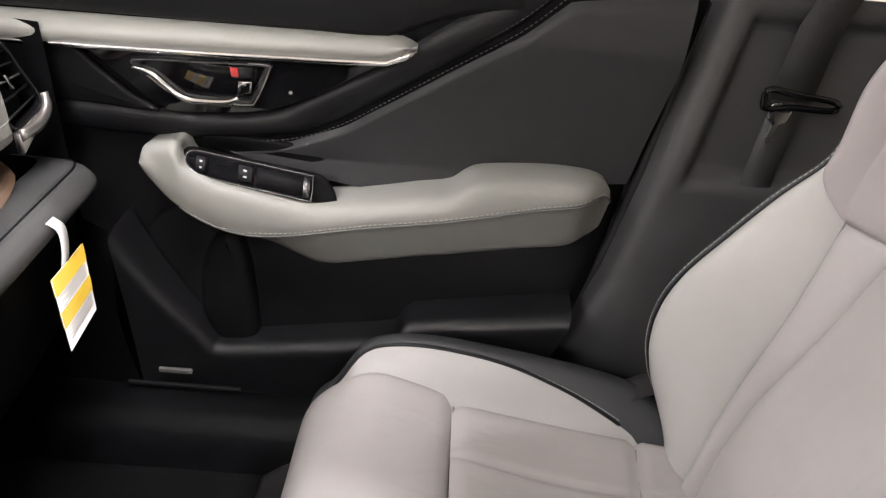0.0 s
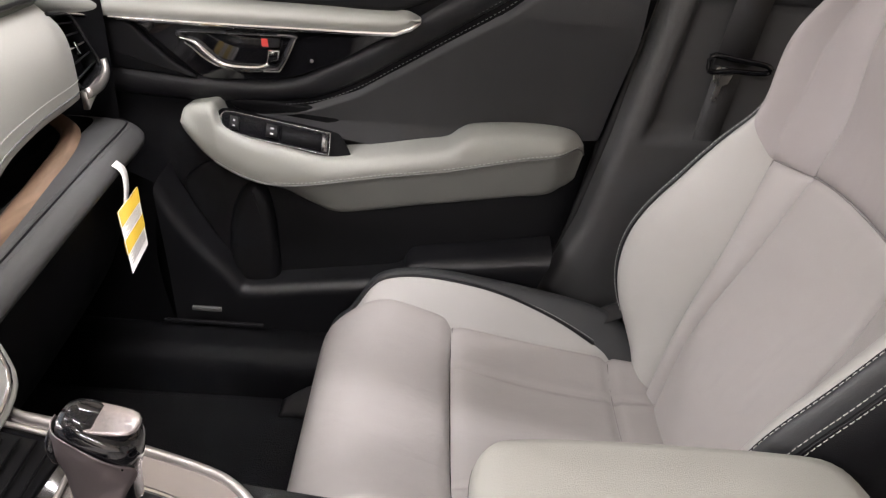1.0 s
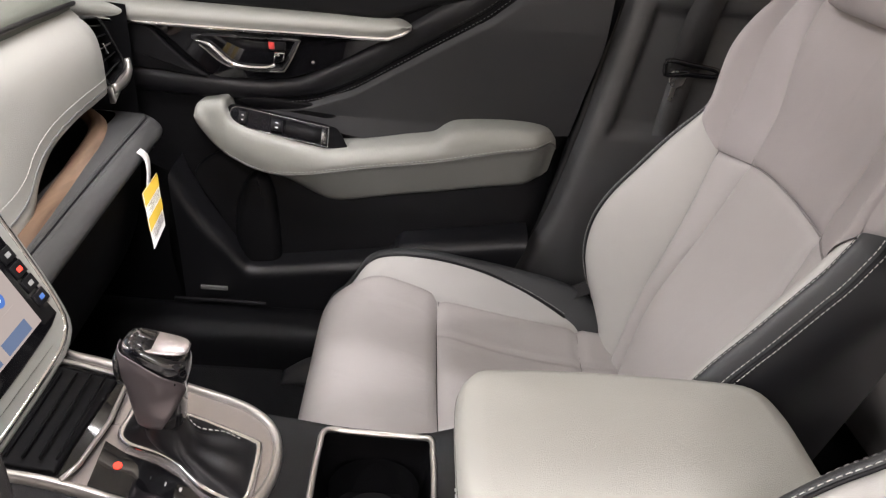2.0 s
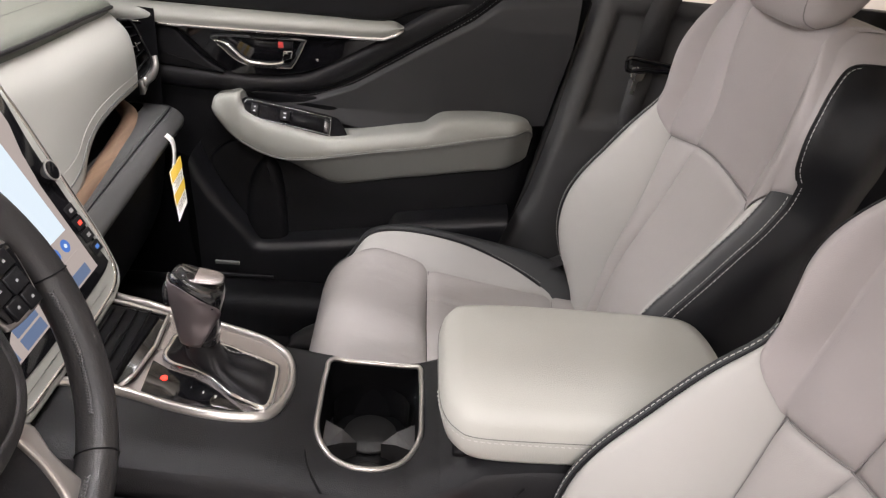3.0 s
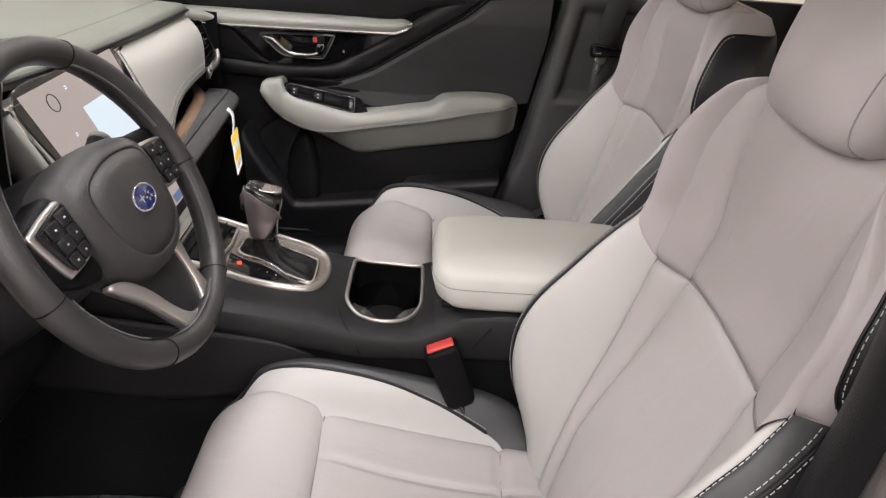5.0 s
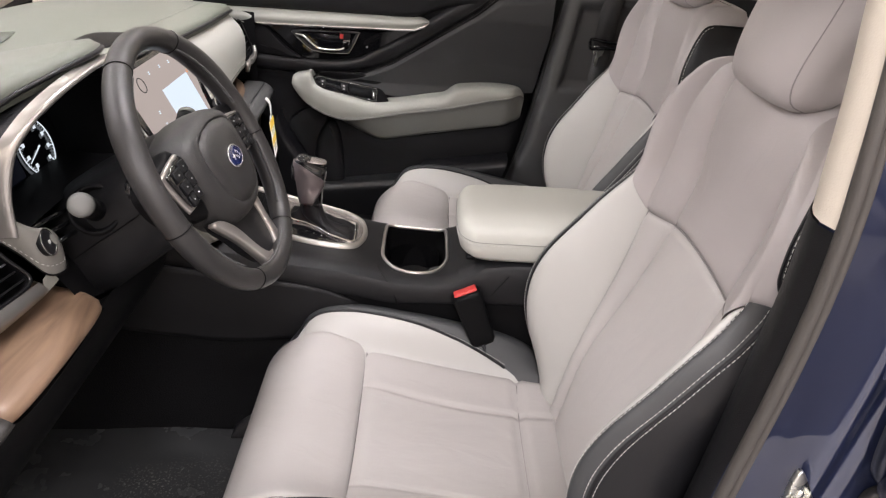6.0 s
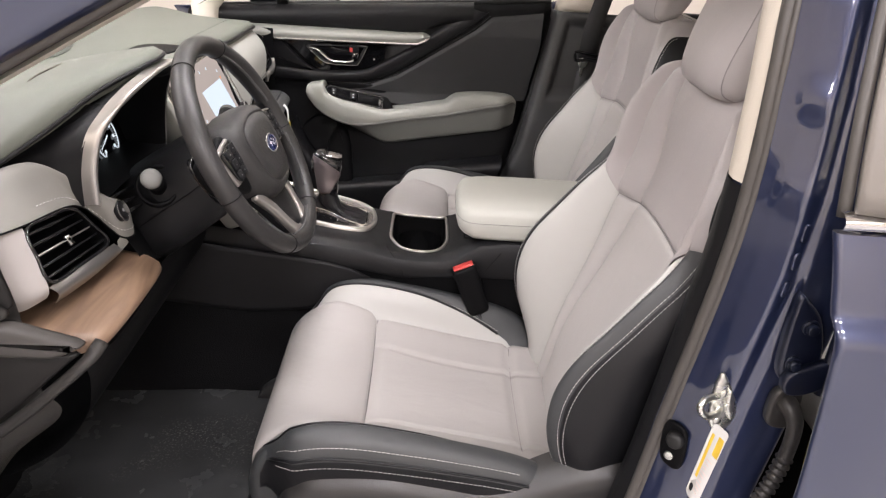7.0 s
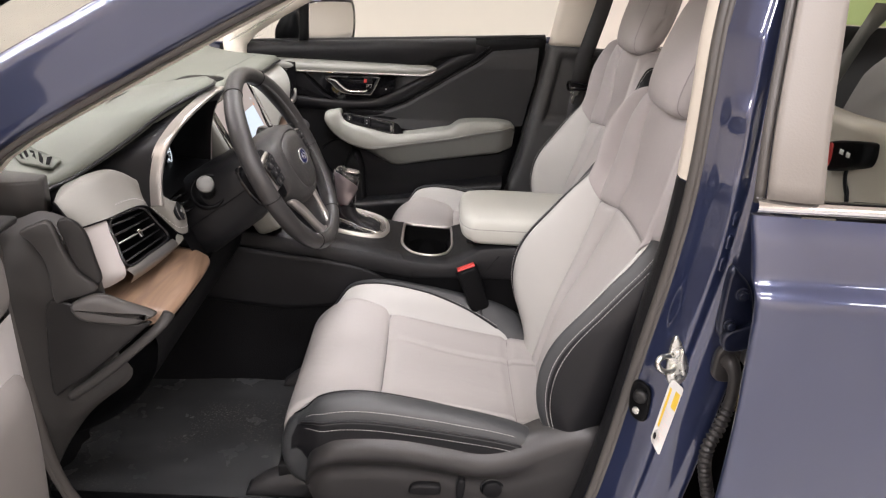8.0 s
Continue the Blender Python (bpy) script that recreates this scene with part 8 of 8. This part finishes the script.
# open driver door, its hinge edge in view
PADT = surface("taupe_padding", (0.15, 0.137, 0.128), 0.5, grain=0.3, scale=700)
ddoor = thing("driver_door", (-0.66, -0.90, 0.38), "open driver door with grey padding seen at its front edge", "car door")
part("inner_edge", grid(loft([[(-0.57, -0.83, z), (-0.51, -0.845, z), (-0.475, -0.89, z), (-0.46, -1.1, z), (-0.44, -1.75, z)] for z in (0.40, 0.6, 0.8, 0.985, 1.03)], 20, 24)), CHAR, ddoor, "charcoal door panel")
part("door_outer", grid(loft([[(-0.60, -0.86, z), (-0.63, -1.2, z), (-0.61, -1.77, z)] for z in (0.38, 0.7, 1.05)], 10, 12)), BLUE, ddoor)
part("upper_padding", grid(loft([[(-0.50, -0.858, z0), (-0.472 + k, -0.876, z0), (-0.456 + k, -0.905, z0), (-0.436 + k, -1.1, z0), (-0.42 + k, -1.6, z0)] for z0, k in ((0.925, -0.014), (0.935, -0.002), (0.965, 0.002), (1.0, -0.004), (1.020, -0.03))], 20, 24)), PADT, ddoor, "taupe grey upper padding")
part("middle_panel", grid(loft([[(-0.50, -0.875, z0), (-0.474, -0.890, z0), (-0.460, -0.912, z0), (-0.45, -1.1, z0), (-0.435, -1.6, z0)] for z0 in (0.80, 0.84, 0.88, 0.923)], 14, 18)), LEATHER, ddoor, "pale leather door panel")
part("pocket_padding", grid(loft([[(-0.51, -0.875, z), (-0.476 + k, -0.887, z), (-0.452 + k, -0.908, z), (-0.430 + k, -1.0, z), (-0.41 + k, -1.5, z)] for z, k in ((0.42, -0.03), (0.55, -0.01), (0.70, 0.0), (0.79, 0.0), (0.835, -0.006), (0.855, -0.03))], 24, 24)), PADT, ddoor, "taupe grey moulded pocket")
part("top_closing", box(-0.62, -0.45, -1.75, -0.86, 1.035, 1.045, 0.004), RUBBER, ddoor)
# ---- rear of the cabin ----
bench = thing("rear_bench", (1.25, 0.0, 0.336), "pale grey leather rear bench seat", "rear seat")
part("bench_cushion", grid(loft([[(0.93, y, 0.40), (0.90, y, 0.52), (0.95, y, 0.60), (1.15, y, 0.595), (1.42, y, 0.57)] for y in (-0.64, -0.35, 0.0, 0.35, 0.64)], 30, 20)), LEATHER, bench)
part("bench_back", grid(loft([[(1.40, y, 0.55), (1.44, y, 0.8), (1.50, y, 1.05), (1.54, y, 1.14), (1.60, y, 1.14)] for y in (-0.62, -0.35, 0.0, 0.35, 0.60)], 30, 20)), LEATHER, bench)
cov = thing("seat_cover", (1.33, 0.25, 0.59), "beige padded cover standing on the rear bench", "seat cover")
part("padding", pillow(smooth_xy([(-0.28, 0.60), (-0.29, 0.80), (-0.28, 0.96), (-0.2, 0.985), (0.3, 0.985), (0.66, 0.985), (0.70, 0.96), (0.70, 0.62), (0.6, 0.595), (0.0, 0.595)], 60), lambda u, v, d: Vector((1.39 - d, u, v)), 0.09, 0.02), BEIGE, cov)
rb_ = thing("rear_buckle", (1.29, 0.23, 0.62), "black rear seat belt buckle with red button", "seat belt buckle")
bb = part("buckle_body", pillow(smooth_xy([(0.155, 0.90), (0.16, 0.945), (0.18, 0.955), (0.28, 0.930), (0.315, 0.905), (0.31, 0.86), (0.27, 0.845), (0.18, 0.88)], 40), lambda u, v, d: Vector((1.301 - d, u, v)), 0.03, 0.008), BLACK, rb_)
part("release_button", pillow(smooth_xy([(0.266, 0.862), (0.272, 0.922), (0.304, 0.908), (0.302, 0.864)], 24), lambda u, v, d: Vector((1.272 - d, u, v)), 0.006, 0.002), RED, bb, "red release button")
for k in range(2):
    part("print_mark", box(1.2685, 1.2705, 0.19 + 0.03 * k, 0.205 + 0.03 * k, 0.905, 0.918), WHITE, bb)
part("buckle_strap", thick(grid([[(1.298, 0.22 - 0.01 * k, lerp(0.87, 0.62, k / 4)), (1.298, 0.235 - 0.01 * k, lerp(0.87, 0.62, k / 4))] for k in range(5)]), 0.002), BLACK_L, rb_)
rbelt = thing("rear_seat_belt", (1.42, 0.70, 0.9), "grey rear seat belt hanging across the bench", "seat belt")
part("webbing", thick(grid([[(1.392, lerp(0.66, 0.46, t), lerp(0.90, 1.30, t)), (1.392, lerp(0.60, 0.40, t), lerp(0.90, 1.30, t))] for t in [i / 8 for i in range(9)]]), 0.002), GREYD, rbelt)
sheet("rear_wall", [[(1.95, y, z) for y in (-0.74, 0, 0.74)] for z in (0.3, 0.8, 1.1)], CHAR, "dark rear cabin wall", "cabin wall", 0.02)
sheet("rear_side_passenger", [[(x, 0.80 - 0.02 * f, lerp(0.3, lerp(1.10, 1.207, sstep((x - 1.2) / 0.15)), f)) for x in (0.78, 1.0, 1.2, 1.25, 1.3, 1.35, 1.6, 1.97)] for f in (0, 0.5, 1.0)], CHAR, "charcoal rear door panel", "cabin wall", 0.03)
sheet("rear_post_passenger", [[(1.66, 0.78, 1.207), (1.97, 0.78, 1.207)], [(1.65, 0.62, 1.52), (1.97, 0.62, 1.52)]], BEIGE, "pale beige rear post trim", "pillar trim", 0.03)
sheet("cowl", [[(-0.98, y, 0.99) for y in (-0.74, 0, 0.74)], [(-1.12, y, 0.96) for y in (-0.78, 0, 0.78)], [(-1.2, y, 0.90) for y in (-0.8, 0, 0.8)]], BLACK, "black cowl under the windshield", "cowl", 0.01)
sheet("fender_driver", [[(-0.72, -0.85, z), (-0.95, -0.88, z), (-1.2, -0.88, z)] for z in (0.36, 0.7, 0.98)], BLUE, "deep blue front fender", "fender", 0.006)
